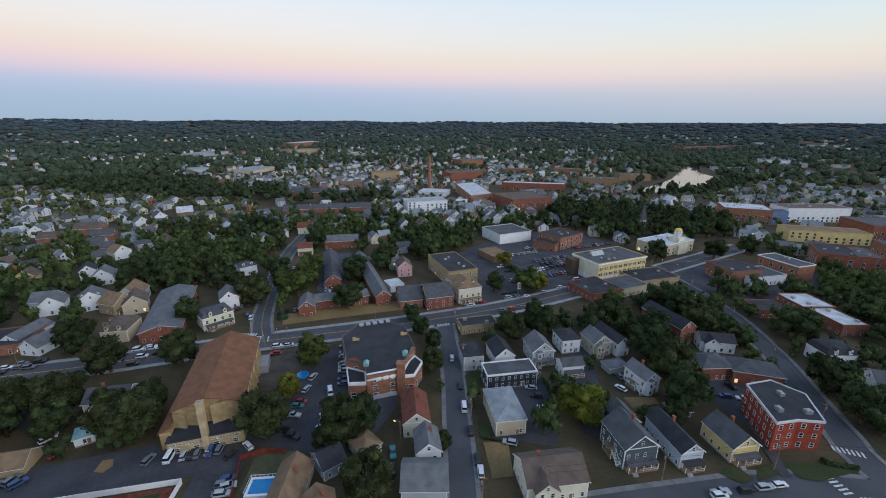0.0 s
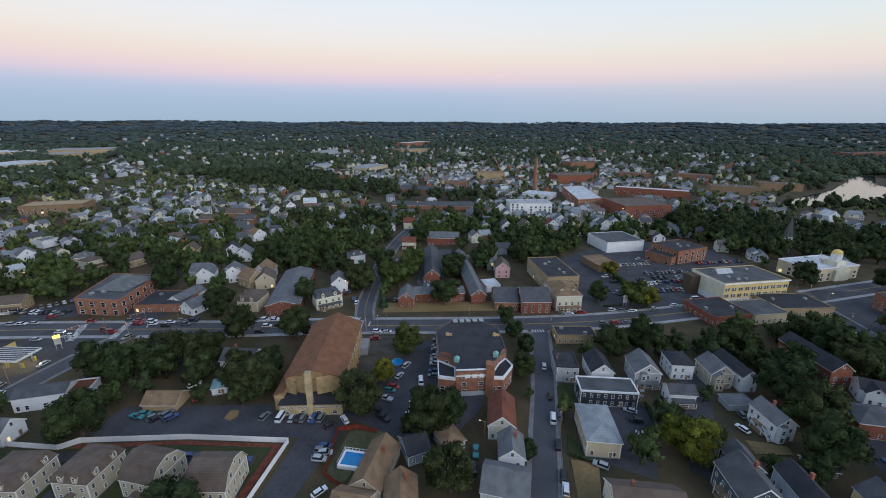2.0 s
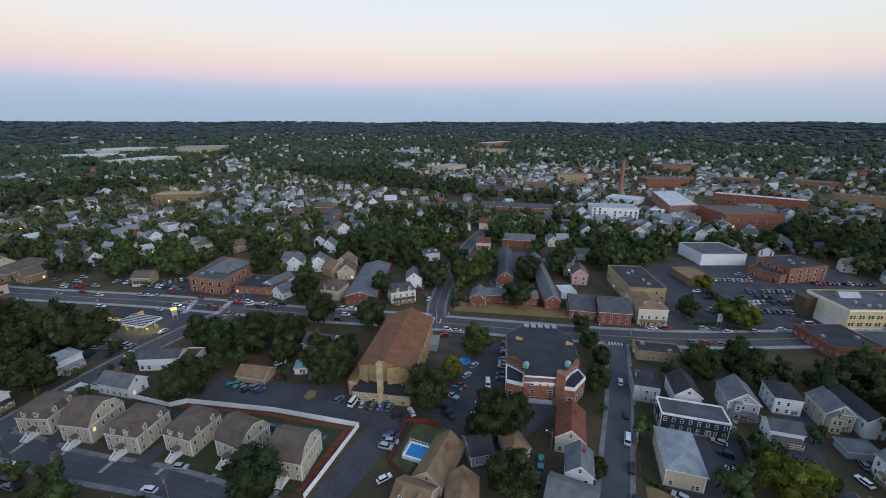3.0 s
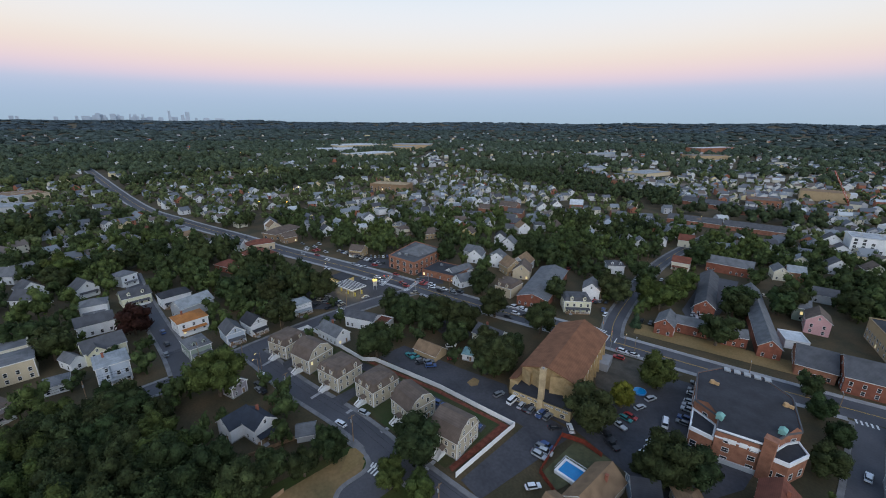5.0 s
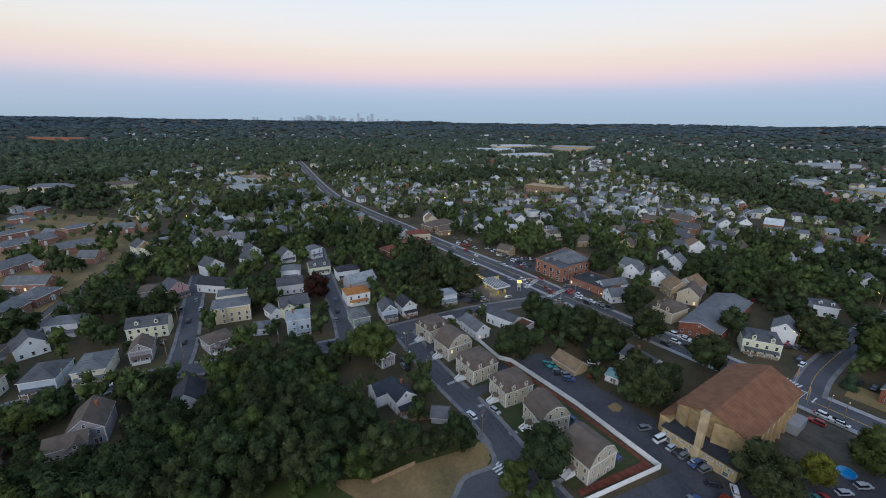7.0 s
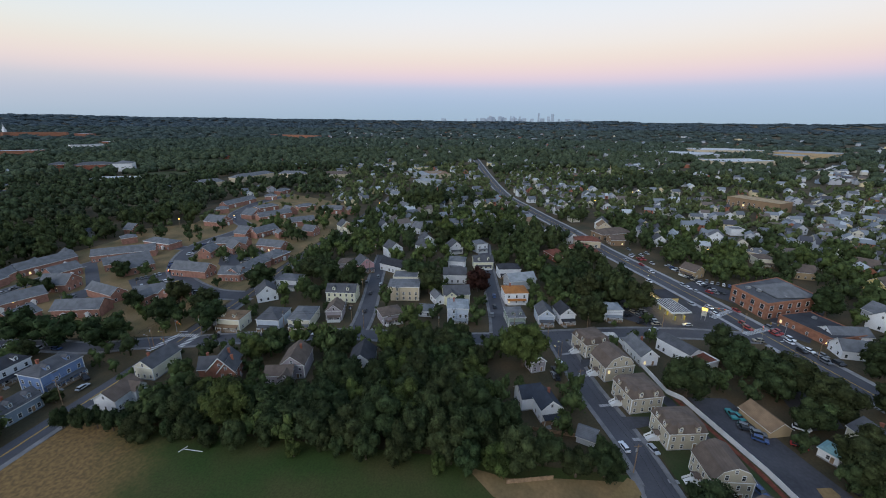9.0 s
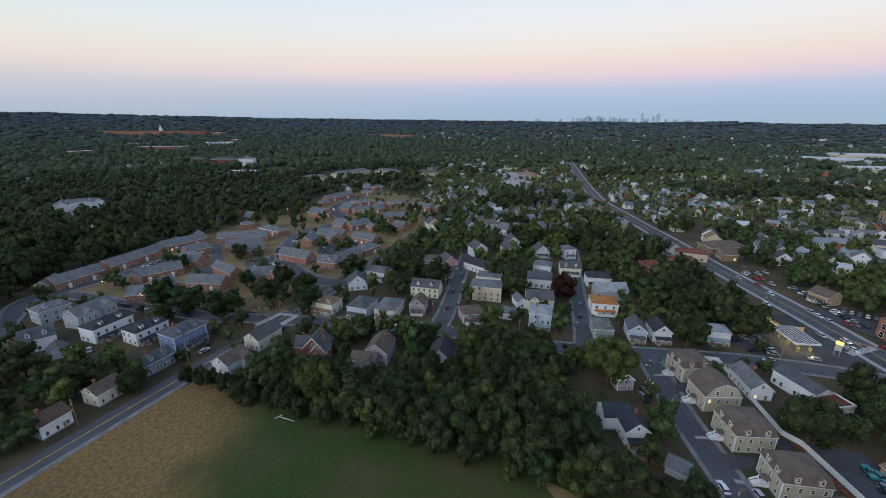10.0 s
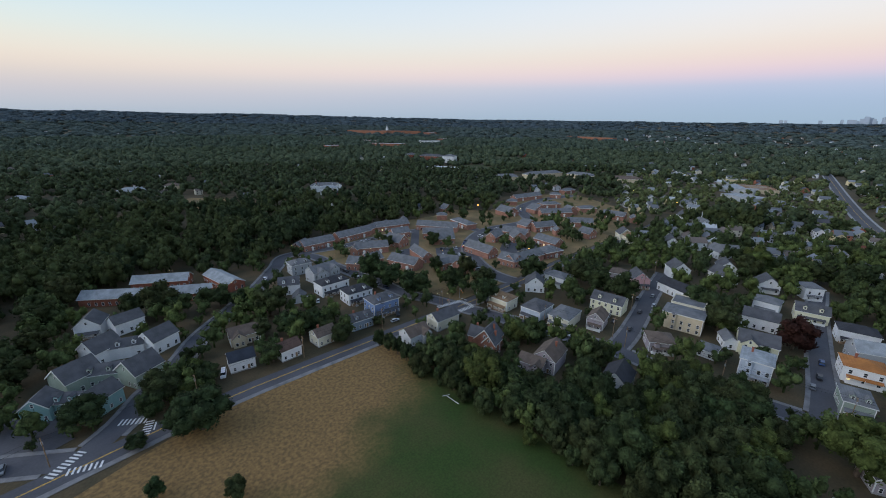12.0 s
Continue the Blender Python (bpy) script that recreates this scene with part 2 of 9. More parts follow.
def ground_sheet():
    rings = [0.0, 25] + [50 * 1.075 ** i for i in range(64)]
    rings = [r for r in rings if r < 4900] + [4900]
    n = 240
    s = Shape()
    s.v = [(0, 0, 0)] + [(r * math.cos(6.283185 * i / n), r * math.sin(6.283185 * i / n), 0) for r in rings[1:] for i in range(n)]
    s.v = [(x, y, terrain(x, y)) for x, y, z in s.v]
    for i in range(n):
        s.f.append((0, 1 + i, 1 + (i + 1) % n))
    for k in range(len(rings) - 2):
        a, b = 1 + k * n, 1 + (k + 1) * n
        for i in range(n):
            j = (i + 1) % n
            s.f.append((a + i, b + i, b + j, a + j))
    s.m = [0] * len(s.f)
    ob = part("ground", s, GRASS, smooth=True)
    return tagged(ob, "dark grassy earth of the town reaching the hills", "ground", "", "structure")


ground_sheet()

# ---- roads, lots and fields ----
LEVEL = [0.03]


def next_level():
    LEVEL[0] += 0.005
    return LEVEL[0]


def ribbon(pts, half, z, off=0.0):
    """Left and right points of a strip along a line."""
    out = []
    for i, p in enumerate(pts):
        a, b = Vector(pts[max(i - 1, 0)]), Vector(pts[min(i + 1, len(pts) - 1)])
        t = (b - a).normalized()
        n = Vector((-t.y, t.x))
        c = Vector(p) + n * off
        out.append((c + n * half, c - n * half))
    return [((*l, z + terrain(*l)), (*r, z + terrain(*r))) for l, r in out]


def resample(pts, step=12.0):
    """A smooth line through the points."""
    out = []
    for i in range(len(pts) - 1):
        p0, p1, p2, p3 = (Vector(pts[max(i - 1, 0)]), Vector(pts[i]), Vector(pts[i + 1]), Vector(pts[min(i + 2, len(pts) - 1)]))
        n = max(1, int((p2 - p1).length / step))
        for k in range(n):
            t = k / n
            out.append(tuple(0.5 * (2 * p1 + (p2 - p0) * t + (2 * p0 - 5 * p1 + 4 * p2 - p3) * t * t + (3 * p1 - p0 - 3 * p2 + p3) * t ** 3)))
    return out + [tuple(pts[-1])]


def strip(name, pts, half, z, mat, label, category, off=0.0, thick=0.0):
    s, rb = Shape(), ribbon(pts, half, z, off)
    for (l0, r0), (l1, r1) in zip(rb, rb[1:]):
        if thick:
            s.slab([l0, r0, r1, l1], thick)
        else:
            s.face([l0, r0, r1, l1])
    return setting(name, s, mat, label, category)


ROADS = []


def road(pts, width, label, walks=(1, 1), line=None, mat=None, walk_w=1.6):
    """Notes a carriageway with raised pavements (left, right of its way) and a middle line."""
    ROADS.append((resample([tuple(p) for p in pts], 4.0), width, label, walks, line, mat, walk_w))


def on_road(x, y, skip=None, grow=0.4):
    """Whether a point lies on a carriageway."""
    for r in ROADS:
        if r is skip:
            continue
        near = r[1] / 2 + grow
        for (ax, ay), (bx, by) in zip(r[0], r[0][1:]):
            if abs(ax - x) + abs(ay - y) > 40 + near:
                continue
            dx, dy = bx - ax, by - ay
            t = min(max(((x - ax) * dx + (y - ay) * dy) / (dx * dx + dy * dy + 1e-9), 0), 1)
            if (ax + t * dx - x) ** 2 + (ay + t * dy - y) ** 2 < near * near:
                return True
    return False


def lay_roads():
    for r in ROADS:
        pts, width, label, walks, line, mat, walk_w = r
        z = next_level()
        strip("road", pts, width / 2, z, mat or ASPHALT, label, "road")
        for side, on in ((1, walks[0]), (-1, walks[1])):
            if not on:
                continue
            off = side * (width / 2 + walk_w / 2 + 0.05)
            rb = ribbon(pts, walk_w / 2, z + 0.13, off)
            s = Shape()
            for (l0, r0), (l1, r1) in zip(rb, rb[1:]):
                if not on_road((l0[0] + r1[0]) / 2, (l0[1] + r1[1]) / 2, r, 1.2):
                    s.slab([l0, r0, r1, l1], 0.3)
            if s.f:
                setting("pavement", s, CONCRETE if width > 10.6 else OLD_CONCRETE, "concrete pavement with a raised kerb beside the street", "pavement")
        if line:
            for o in ((-0.16, 0.16) if line == "double" else (0.0,)):
                strip("trim", pts, 0.09, z + 0.008, YELLOW, "yellow middle line painted on the street", "road marking", o)


def patch(name, pts, mat, label, category, z=None):
    """A flat area of ground."""
    s = Shape()
    z = next_level() if z is None else z
    s.face([(x, y, z + terrain(x, y)) for x, y in pts])
    return setting(name, s, mat, label, category)


def crosswalk(a, b, length, n=0):
    """Ladder bars from kerb a to kerb b."""
    a, b = Vector(a), Vector(b)
    d = (b - a).length
    t = (b - a) / d
    w = Vector((-t.y, t.x))
    n = n or int(d / 1.15)
    s = Shape()
    for i in range(n):
        c = a + t * d * (i + 0.5) / n
        ring = [c - t * 0.3 - w * length / 2, c + t * 0.3 - w * length / 2, c + t * 0.3 + w * length / 2, c - t * 0.3 + w * length / 2]
        s.face([(p.x, p.y, 0.24) for p in ring])
    return setting("trim", s, PAINT, "white ladder crossing painted on the street", "road marking")

# ---- the street plan ----
road([(-1498.8, -80.3), (-1052.7, -31.3), (-631.9, 15.5), (-500.3, 45.6), (-393.4, 78.3), (-332.4, 95.2), (-249.4, 123.3), (-186.9, 141.1), (-148.4, 152.0), (-102.8, 167.2), (-49.9, 182.3), (-6.7, 195.4), (35.7, 211.3), (83.5, 235.4), (138.5, 264.6), (179.2, 288.5), (256.6, 334.0)], 13.0,
     "wide grey asphalt main street through the town", line="double", walk_w=2.4)
road([(6.3, 41.0), (5.9, 92.5), (5.3, 118.0), (4.7, 143.4), (2.9, 169.0), (1.2, 191.3)], 7.4, "narrow asphalt side street between houses")
road([(-85.7, 172.2), (-95.8, 194.6), (-106.1, 230.1), (-118.3, 279.9), (-126.7, 336.7), (-132.0, 428.4)], 8.0, "asphalt side street with an old yellow line", line="single")
road([(150.3, 279.7), (156.5, 243.2), (158.0, 215.0), (157.0, 193.0), (149.5, 158.0), (141.5, 133.0), (135.5, 113.3), (131.5, 98.0), (129.5, 42.1)], 9.0, "asphalt street past the brick buildings")
road([(19.8, 80.3), (70.4, 88.4), (103.3, 92.1), (151.3, 90.4), (218.8, 114.4)], 9.0, "asphalt street with a zebra crossing at its corner")
road([(-20.0, 68.2), (-54.9, 58.9), (-85.4, 53.3), (-112.8, 49.1), (-145.3, 40.6), (-167.8, 37.1), (-181.1, 34.3)], 8.0, "asphalt street along a row of gambrel houses")
road([(-193.8, 138.2), (-194.8, 114.2), (-194.0, 94.0), (-192.0, 72.1), (-184.1, 35.4), (-178.1, 11.1), (-174.2, -17.4), (-172.5, -42.9), (-172.8, -62.3), (-166.1, -99.0), (-155.0, -140.1)], 8.4, "asphalt cross street under trees")
road([(-173.8, -62.3), (-192.3, -63.6), (-220.9, -68.1), (-248.5, -73.2), (-295.3, -80.2)], 7.6, "short asphalt side street with parked cars")
road([(-176.0, 8.0), (-202.6, 7.0), (-243.5, 3.0), (-294.5, -1.0), (-335.2, -3.0)], 7.4, "asphalt side street between white houses")
road([(60.7, -139.4), (17.6, -143.4), (-32.6, -147.4), (-64.4, -146.8), (-100.9, -144.9), (-132.5, -142.9), (-165.5, -141.8), (-209.5, -140.5), (-259.4, -141.3), (-310.2, -139.2), (-391.1, -136.7), (-528.1, -132.0)], 8.2,
     "dark asphalt road beside the dry field with a double yellow line", line="double", walk_w=2.0, walks=(0, 1))
road([(8.2, -145.7), (-6.5, -158.0), (-15.8, -170.4), (-28.5, -183.8), (-42.2, -203.0), (-59.0, -219.2), (-73.7, -233.9), (-86.5, -246.1), (-108.2, -272.1), (-124.6, -291.1), (-154.8, -286.1)], 8.0, "asphalt street curving away from the junction")
road([(6.3, -148.7), (30.6, -165.9), (70.6, -191.5)], 8.0, "asphalt street at the corner of the field")
road([(-155.0, -142.1), (-151.0, -158.0), (-145.0, -176.0), (-143.7, -200.0), (-141.5, -220.8), (-139.7, -249.3), (-139.5, -272.0), (-136.0, -286.0)], 7.6, "asphalt lane beside the brick court apartments")
road([(-208.1, -141.5), (-208.2, -159.4), (-214.6, -176.1), (-224.6, -192.5), (-237.6, -207.3), (-254.0, -220.0), (-273.8, -230.8), (-295.7, -237.4), (-316.3, -235.9), (-344.0, -231.0), (-362.0, -233.0), (-377.0, -248.3), (-403.2, -273.1), (-432.7, -283.5), (-479.5, -287.9), (-540.0, -276.0)], 10.5, "winding asphalt lane through brick court apartments")
road([(-154.8, -286.1), (-162.1, -283.5), (-176.6, -284.2), (-194.0, -285.9), (-214.3, -285.0), (-230.9, -285.5), (-246.3, -281.9), (-268.0, -283.0), (-283.0, -272.0), (-290.0, -250.0), (-286.0, -235.5)], 6.5, "asphalt lane between brick apartments")
road([(-244.9, -281.0), (-224.4, -258.5), (-206.5, -240.5), (-190.8, -236.7)], 7.0, "asphalt drive into a brick court", walks=(0, 0))
patch("dry_grass", [(-134.0, -289.0), (-149.7, -312.0), (-196.9, -318.0), (-251.0, -322.0), (-300.0, -315.0), (-340.0, -325.0), (-366.0, -292.0), (-470.0, -318.0), (-560.0, -300.0), (-480.0, -164.0), (-355.8, -143.0), (-302.6, -146.0), (-213.0, -146.5), (-160.0, -147.0), (-149.4, -203.7), (-146.0, -245.9)], TAWNY, "dry tawny grass between brick court apartments", "grass")
lay_roads()

# ---- trees ----
def blob(rng, c, r, flat=0.85, sub=1):
    """An uneven clump of foliage: points and faces."""
    bm = bmesh.new()
    bmesh.ops.create_icosphere(bm, subdivisions=sub, radius=1.0)
    o = rng.uniform(0, 50)
    for v in bm.verts:
        k = 1 + 0.3 * noise.noise((v.co.x * 1.7 + o, v.co.y * 1.7, v.co.z * 1.7)) + 0.2 * noise.noise((v.co.x * 5 + o, v.co.y * 5, v.co.z * 5)) + rng.uniform(-0.09, 0.09)
        v.co = Vector((c[0] + v.co.x * r * k, c[1] + v.co.y * r * k, c[2] + v.co.z * r * k * flat))
    vs = [tuple(v.co) for v in bm.verts]
    fs = [tuple(v.index for v in f.verts) for f in bm.faces]
    bm.free()
    return vs, fs


def add_blob(s, rng, c, r, flat, sub):
    vs, fs = blob(rng, c, r, flat, sub)
    k = len(s.v)
    s.v += vs
    s.f += [tuple(k + j for j in f) for f in fs]


def spray(s, rng, p, d, size, loose=0.55):
    """One leaf spray at p, roughly facing d."""
    n = (d + Vector((rng.gauss(0, loose), rng.gauss(0, loose), rng.gauss(0.15, loose)))).normalized()
    u = n.cross(Vector((rng.gauss(0, 1), rng.gauss(0, 1), rng.gauss(0, 1)))).normalized()
    w = n.cross(u)
    e = size * rng.uniform(0.6, 1.4)
    k = len(s.v)
    s.v += [tuple(p - u * e), tuple(p + w * e * 0.62), tuple(p + u * e), tuple(p - w * e * 0.62)]
    s.f.append((k, k + 1, k + 2, k + 3))


def crown_mesh(seed, limbs, leaves, size, core=2, cone=False, bumps=3):
    """A crown of radius 1 round (0, 0, 1): rounded limbs' masses, each with smaller bulges, under a coat of leaf sprays."""
    rng = random.Random(seed)
    s = Shape()
    masses = []
    if cone:
        masses = [((0.0, 0.0, 0.15 + 0.36 * i), 0.62 - 0.11 * i) for i in range(5)]
    else:
        masses.append(((0.0, 0.0, 0.92), 0.6))
        turn = rng.uniform(0, 6.28)
        for i in range(limbs):
            h = (i + 0.5) / limbs
            a, z = turn + i * 2.4 + rng.uniform(-0.3, 0.3), 0.62 - 1.15 * h + rng.uniform(-0.1, 0.1)
            q = 0.62 * math.sqrt(max(0.05, 1 - (z / 0.8) ** 2)) * rng.uniform(0.85, 1.1)
            masses.append(((q * math.cos(a), q * math.sin(a), 0.98 + z), rng.uniform(0.27, 0.42)))
        for c, r in masses[1:]:
            for _ in range(bumps):
                d = Vector((rng.gauss(0, 1), rng.gauss(0, 1), rng.gauss(0.45, 0.8))).normalized()
                p = Vector(c) + d * r * rng.uniform(0.7, 0.95)
                if (p - Vector((0, 0, 0.95))).length > 0.5:
                    masses.append((tuple(p), r * rng.uniform(0.38, 0.6)))
    for c, r in masses:
        add_blob(s, rng, c, r * 0.93, 0.92, core if r > 0.24 else max(1, core - 1))
    total = sum(r * r for c, r in masses)
    for c, r in masses:
        for _ in range(int(leaves * r * r / total)):
            d = Vector((rng.gauss(0, 1), rng.gauss(0, 1), rng.gauss(0.2, 0.95))).normalized()
            p = Vector(c) + d * r * rng.uniform(0.95, 1.22)
            if any((p - Vector(c2)).length < r2 * 0.9 for c2, r2 in masses):
                continue
            spray(s, rng, p, d, size)
    s.m = [0] * len(s.f)
    return s


def trunk_mesh(seed):
    """A tapered trunk with limbs, to the height 1 for a crown of radius 1."""
    rng = random.Random(seed)
    s = Shape()
    s.tube((0, 0, -0.9), (0.02, 0.01, 0.45), 0.085, 0.055, 7)
    for i in range(5):
        a = i * 1.26 + rng.uniform(-0.3, 0.3)
        z = rng.uniform(-0.05, 0.4)
        s.tube((0.01, 0, z), (0.5 * math.cos(a), 0.5 * math.sin(a), z + rng.uniform(0.35, 0.6)), 0.04, 0.015, 5)
    return s


CROWNS = [crown_mesh(10 + i, 12, 3400, 0.056, 2, bumps=3).mesh("crown", [LEAF], True) for i in range(5)]
FAR_CROWNS = [crown_mesh(30 + i, 9, 1100, 0.08, 2, bumps=2).mesh("crown", [LEAF], True) for i in range(4)]
CONE = crown_mesh(50, 5, 900, 0.06, cone=True).mesh("crown", [LEAF], True)
TRUNKS = [trunk_mesh(70 + i).mesh("trunk", [BARK]) for i in range(3)]
TREE_COUNT = [0]
OLIVE, AUTUMN, MAROON, DARK_GREEN = (1.25, 1.3, 0.9), (2.3, 1.9, 0.75), (0.75, 0.28, 0.5), (0.7, 0.8, 0.8)


def tree(x, y, r, tall=0.0, tint=None, kind="broad", low=0.9):
    """A tree with a crown of radius r; tall: its height in metres."""
    k = TREE_COUNT[0]
    TREE_COUNT[0] += 1
    rng = random.Random(k * 7 + 1)
    h = tall or r * 2.1 + 2.0
    near = math.hypot(x, y) < 190
    z0 = terrain(x, y)
    name, cat = ("conifer", "conifer") if kind == "cone" else ("tree", "tree")
    word = {AUTUMN: "yellowing broadleaf tree with a thinning crown", MAROON: "dark red copper-leaved tree with a round crown",
            OLIVE: "olive green broadleaf tree with a loose crown", DARK_GREEN: "very dark green broadleaf tree in dense leaf"}.get(tint, "dark green broadleaf tree in full leaf")
    if kind == "cone":
        word = "narrow blue-green conifer beside the lawn"
    ob = thing(name, word, cat, pose(x, y, z0, 0, 0, rng.uniform(0, 360)), "trees of the town")
    crown_h = min(h * low, r * 2.9)
    base = h - crown_h
    if kind == "cone":
        part("trunk", TRUNKS[0], None, ob, at=Matrix.LocRotScale((0, 0, 0.9 * r), None, (r * 0.6, r * 0.6, r)))
        part("crown", CONE, None, ob, at=Matrix.LocRotScale((0, 0, 0.0), None, (r, r, h / 2.1)), colour=tint or (0.8, 1.0, 1.3))
        return ob
    vz = crown_h / 1.9
    part("trunk", TRUNKS[k % 3], None, ob, at=Matrix.LocRotScale((0, 0, 0.9 * (base + 0.5 * crown_h) / 1.3), None, (r, r, (base + 0.5 * crown_h) / 1.3)))
    g = rng.uniform(0.68, 1.02)
    t = tint or (g * rng.uniform(0.82, 1.06), g, g * 0.95)
    part("crown", (CROWNS if near else FAR_CROWNS)[k % (5 if near else 4)], None, ob,
         at=Matrix.LocRotScale((0, 0, base - 0.05 * vz), None, (r * rng.uniform(0.93, 1.07), r * rng.uniform(0.93, 1.07), vz)), colour=t)
    return ob


def inside(x, y, ring):
    hit = False
    for (ax, ay), (bx, by) in zip(ring, ring[1:] + ring[:1]):
        if (ay > y) != (by > y) and x < (bx - ax) * (y - ay) / (by - ay) + ax:
            hit = not hit
    return hit


def screens(x, y, h, houses, share=0.75):
    """Whether a tree of height h at a place would stand before one of the houses, seen from the middle of the plan."""
    r = math.hypot(x, y)
    reach = share * r * h / (100.0 - h)
    for k in (0.35, 0.7, 1.0):
        px, py = x * (1 + reach * k / r), y * (1 + reach * k / r)
        if any((hx - px) ** 2 + (hy - py) ** 2 < (hr * 0.8) ** 2 for hx, hy, hr in houses):
            return True
    return False


def grove(ring, gap, r, seed, spread=0.25, tint=None, rise=2.2):
    """Trees close together over an area, each a thing of its own."""
    rng = random.Random(seed)
    xs, ys = [p[0] for p in ring], [p[1] for p in ring]
    y = min(ys)
    row = 0
    while y < max(ys):
        x = min(xs) + (row % 2) * gap / 2
        while x < max(xs):
            px, py = x + rng.uniform(-0.3, 0.3) * gap, y + rng.uniform(-0.3, 0.3) * gap
            if inside(px, py, ring) and not any((hx - px) ** 2 + (hy - py) ** 2 < (hr + 2.5) ** 2 for hx, hy, hr in HOUSES):
                q = r * rng.uniform(1 - spread, 1 + spread)
                h = q * rise * rng.uniform(0.85, 1.12) + 1.5
                while h > 5.0 and screens(px, py, h, HOUSES):
                    h, q = h * 0.85, q * 0.92
                tree(px, py, q, h, tint or rng.choice([None, None, None, OLIVE, DARK_GREEN]), low=0.99)
            x += gap
        y += gap * 0.87
        row += 1


def hedge(pts, h=1.6):
    """A clipped hedge of close tufts along a line."""
    rng = random.Random(int(abs(pts[0][0] * 7)))
    s = Shape()
    for a, b in zip(pts, pts[1:]):
        a, b = Vector(a), Vector(b)
        n = max(2, int((b - a).length / 0.9))
        for i in range(n):
            for z in (0.45, 0.8):
                p = a + (b - a) * (i + rng.random()) / n
                add_blob(s, rng, (p.x + rng.uniform(-0.2, 0.2), p.y + rng.uniform(-0.2, 0.2), h * z), h * rng.uniform(0.4, 0.56), 0.95, 1)
    s.m = [0] * len(s.f)
    ob = thing("hedge", "dark green leafy hedge along a yard", "hedge", pose(0, 0, 0), "")
    part("foliage", s, LEAF, ob, colour=(0.9, 1, 1))
    return ob


# ---- buildings ----
HOUSES = []


def window_mesh(w, h, lit=False, bars=True):
    """A sash window proud of its wall, facing -y: one moulded frame with two panes set back in it."""
    s = Shape()
    t, f, k = 0.085, -0.1, -0.035
    xs = (-w / 2 - t, -w / 2, w / 2, w / 2 + t)
    zs = (-h / 2 - t, -h / 2, -0.035, 0.035, h / 2, h / 2 + t)
    ids = {}

    def vert(x, y, z):
        key = (round(x, 4), round(y, 4), round(z, 4))
        if key not in ids:
            ids[key] = len(s.v)
            s.v.append((x, y, z))
        return ids[key]

    def quad(pts, mi):
        s.f.append(tuple(vert(*p) for p in pts))
        s.m.append(mi)

    for i in range(3):
        for j in range(5):
            x0, x1, z0, z1 = xs[i], xs[i + 1], zs[j], zs[j + 1]
            if i == 1 and j in (1, 3):
                quad([(x0, k, z0), (x1, k, z0), (x1, k, z1), (x0, k, z1)], 1)
                quad([(x0, f, z0), (x1, f, z0), (x1, k, z0), (x0, k, z0)], 0)
                quad([(x1, f, z1), (x0, f, z1), (x0, k, z1), (x1, k, z1)], 0)
                quad([(x0, f, z1), (x0, f, z0), (x0, k, z0), (x0, k, z1)], 0)
                quad([(x1, f, z0), (x1, f, z1), (x1, k, z1), (x1, k, z0)], 0)
            else:
                quad([(x0, f, z0), (x1, f, z0), (x1, f, z1), (x0, f, z1)], 0)
    a, b, c, d = xs[0], xs[3], zs[0], zs[5]
    for p, q in (((a, c), (b, c)), ((b, c), (b, d)), ((b, d), (a, d)), ((a, d), (a, c))):
        quad([(p[0], f, p[1]), (p[0], 0.05, p[1]), (q[0], 0.05, q[1]), (q[0], f, q[1])], 0)
    return s.mesh("window", [TRIM, LIT if lit else GLASS])


WINDOWS = {}


def window(parent, x, y, z, rz, w=0.95, h=1.5, lit=False):
    key = (round(w, 2), round(h, 2), lit)
    if key not in WINDOWS:
        WINDOWS[key] = window_mesh(*key)
    return part("window", WINDOWS[key], None, parent, "warmly lit window" if lit else "", pose(x, y, z, 0, 0, rz))


def door_mesh():
    s = Shape()
    s.box(0, 0, 0, 1.25, 0.12, 2.2).box(0, -0.05, 0.05, 0.95, 0.1, 2.0, 1)
    return s.mesh("door", [TRIM, WOOD])


DOOR = door_mesh()


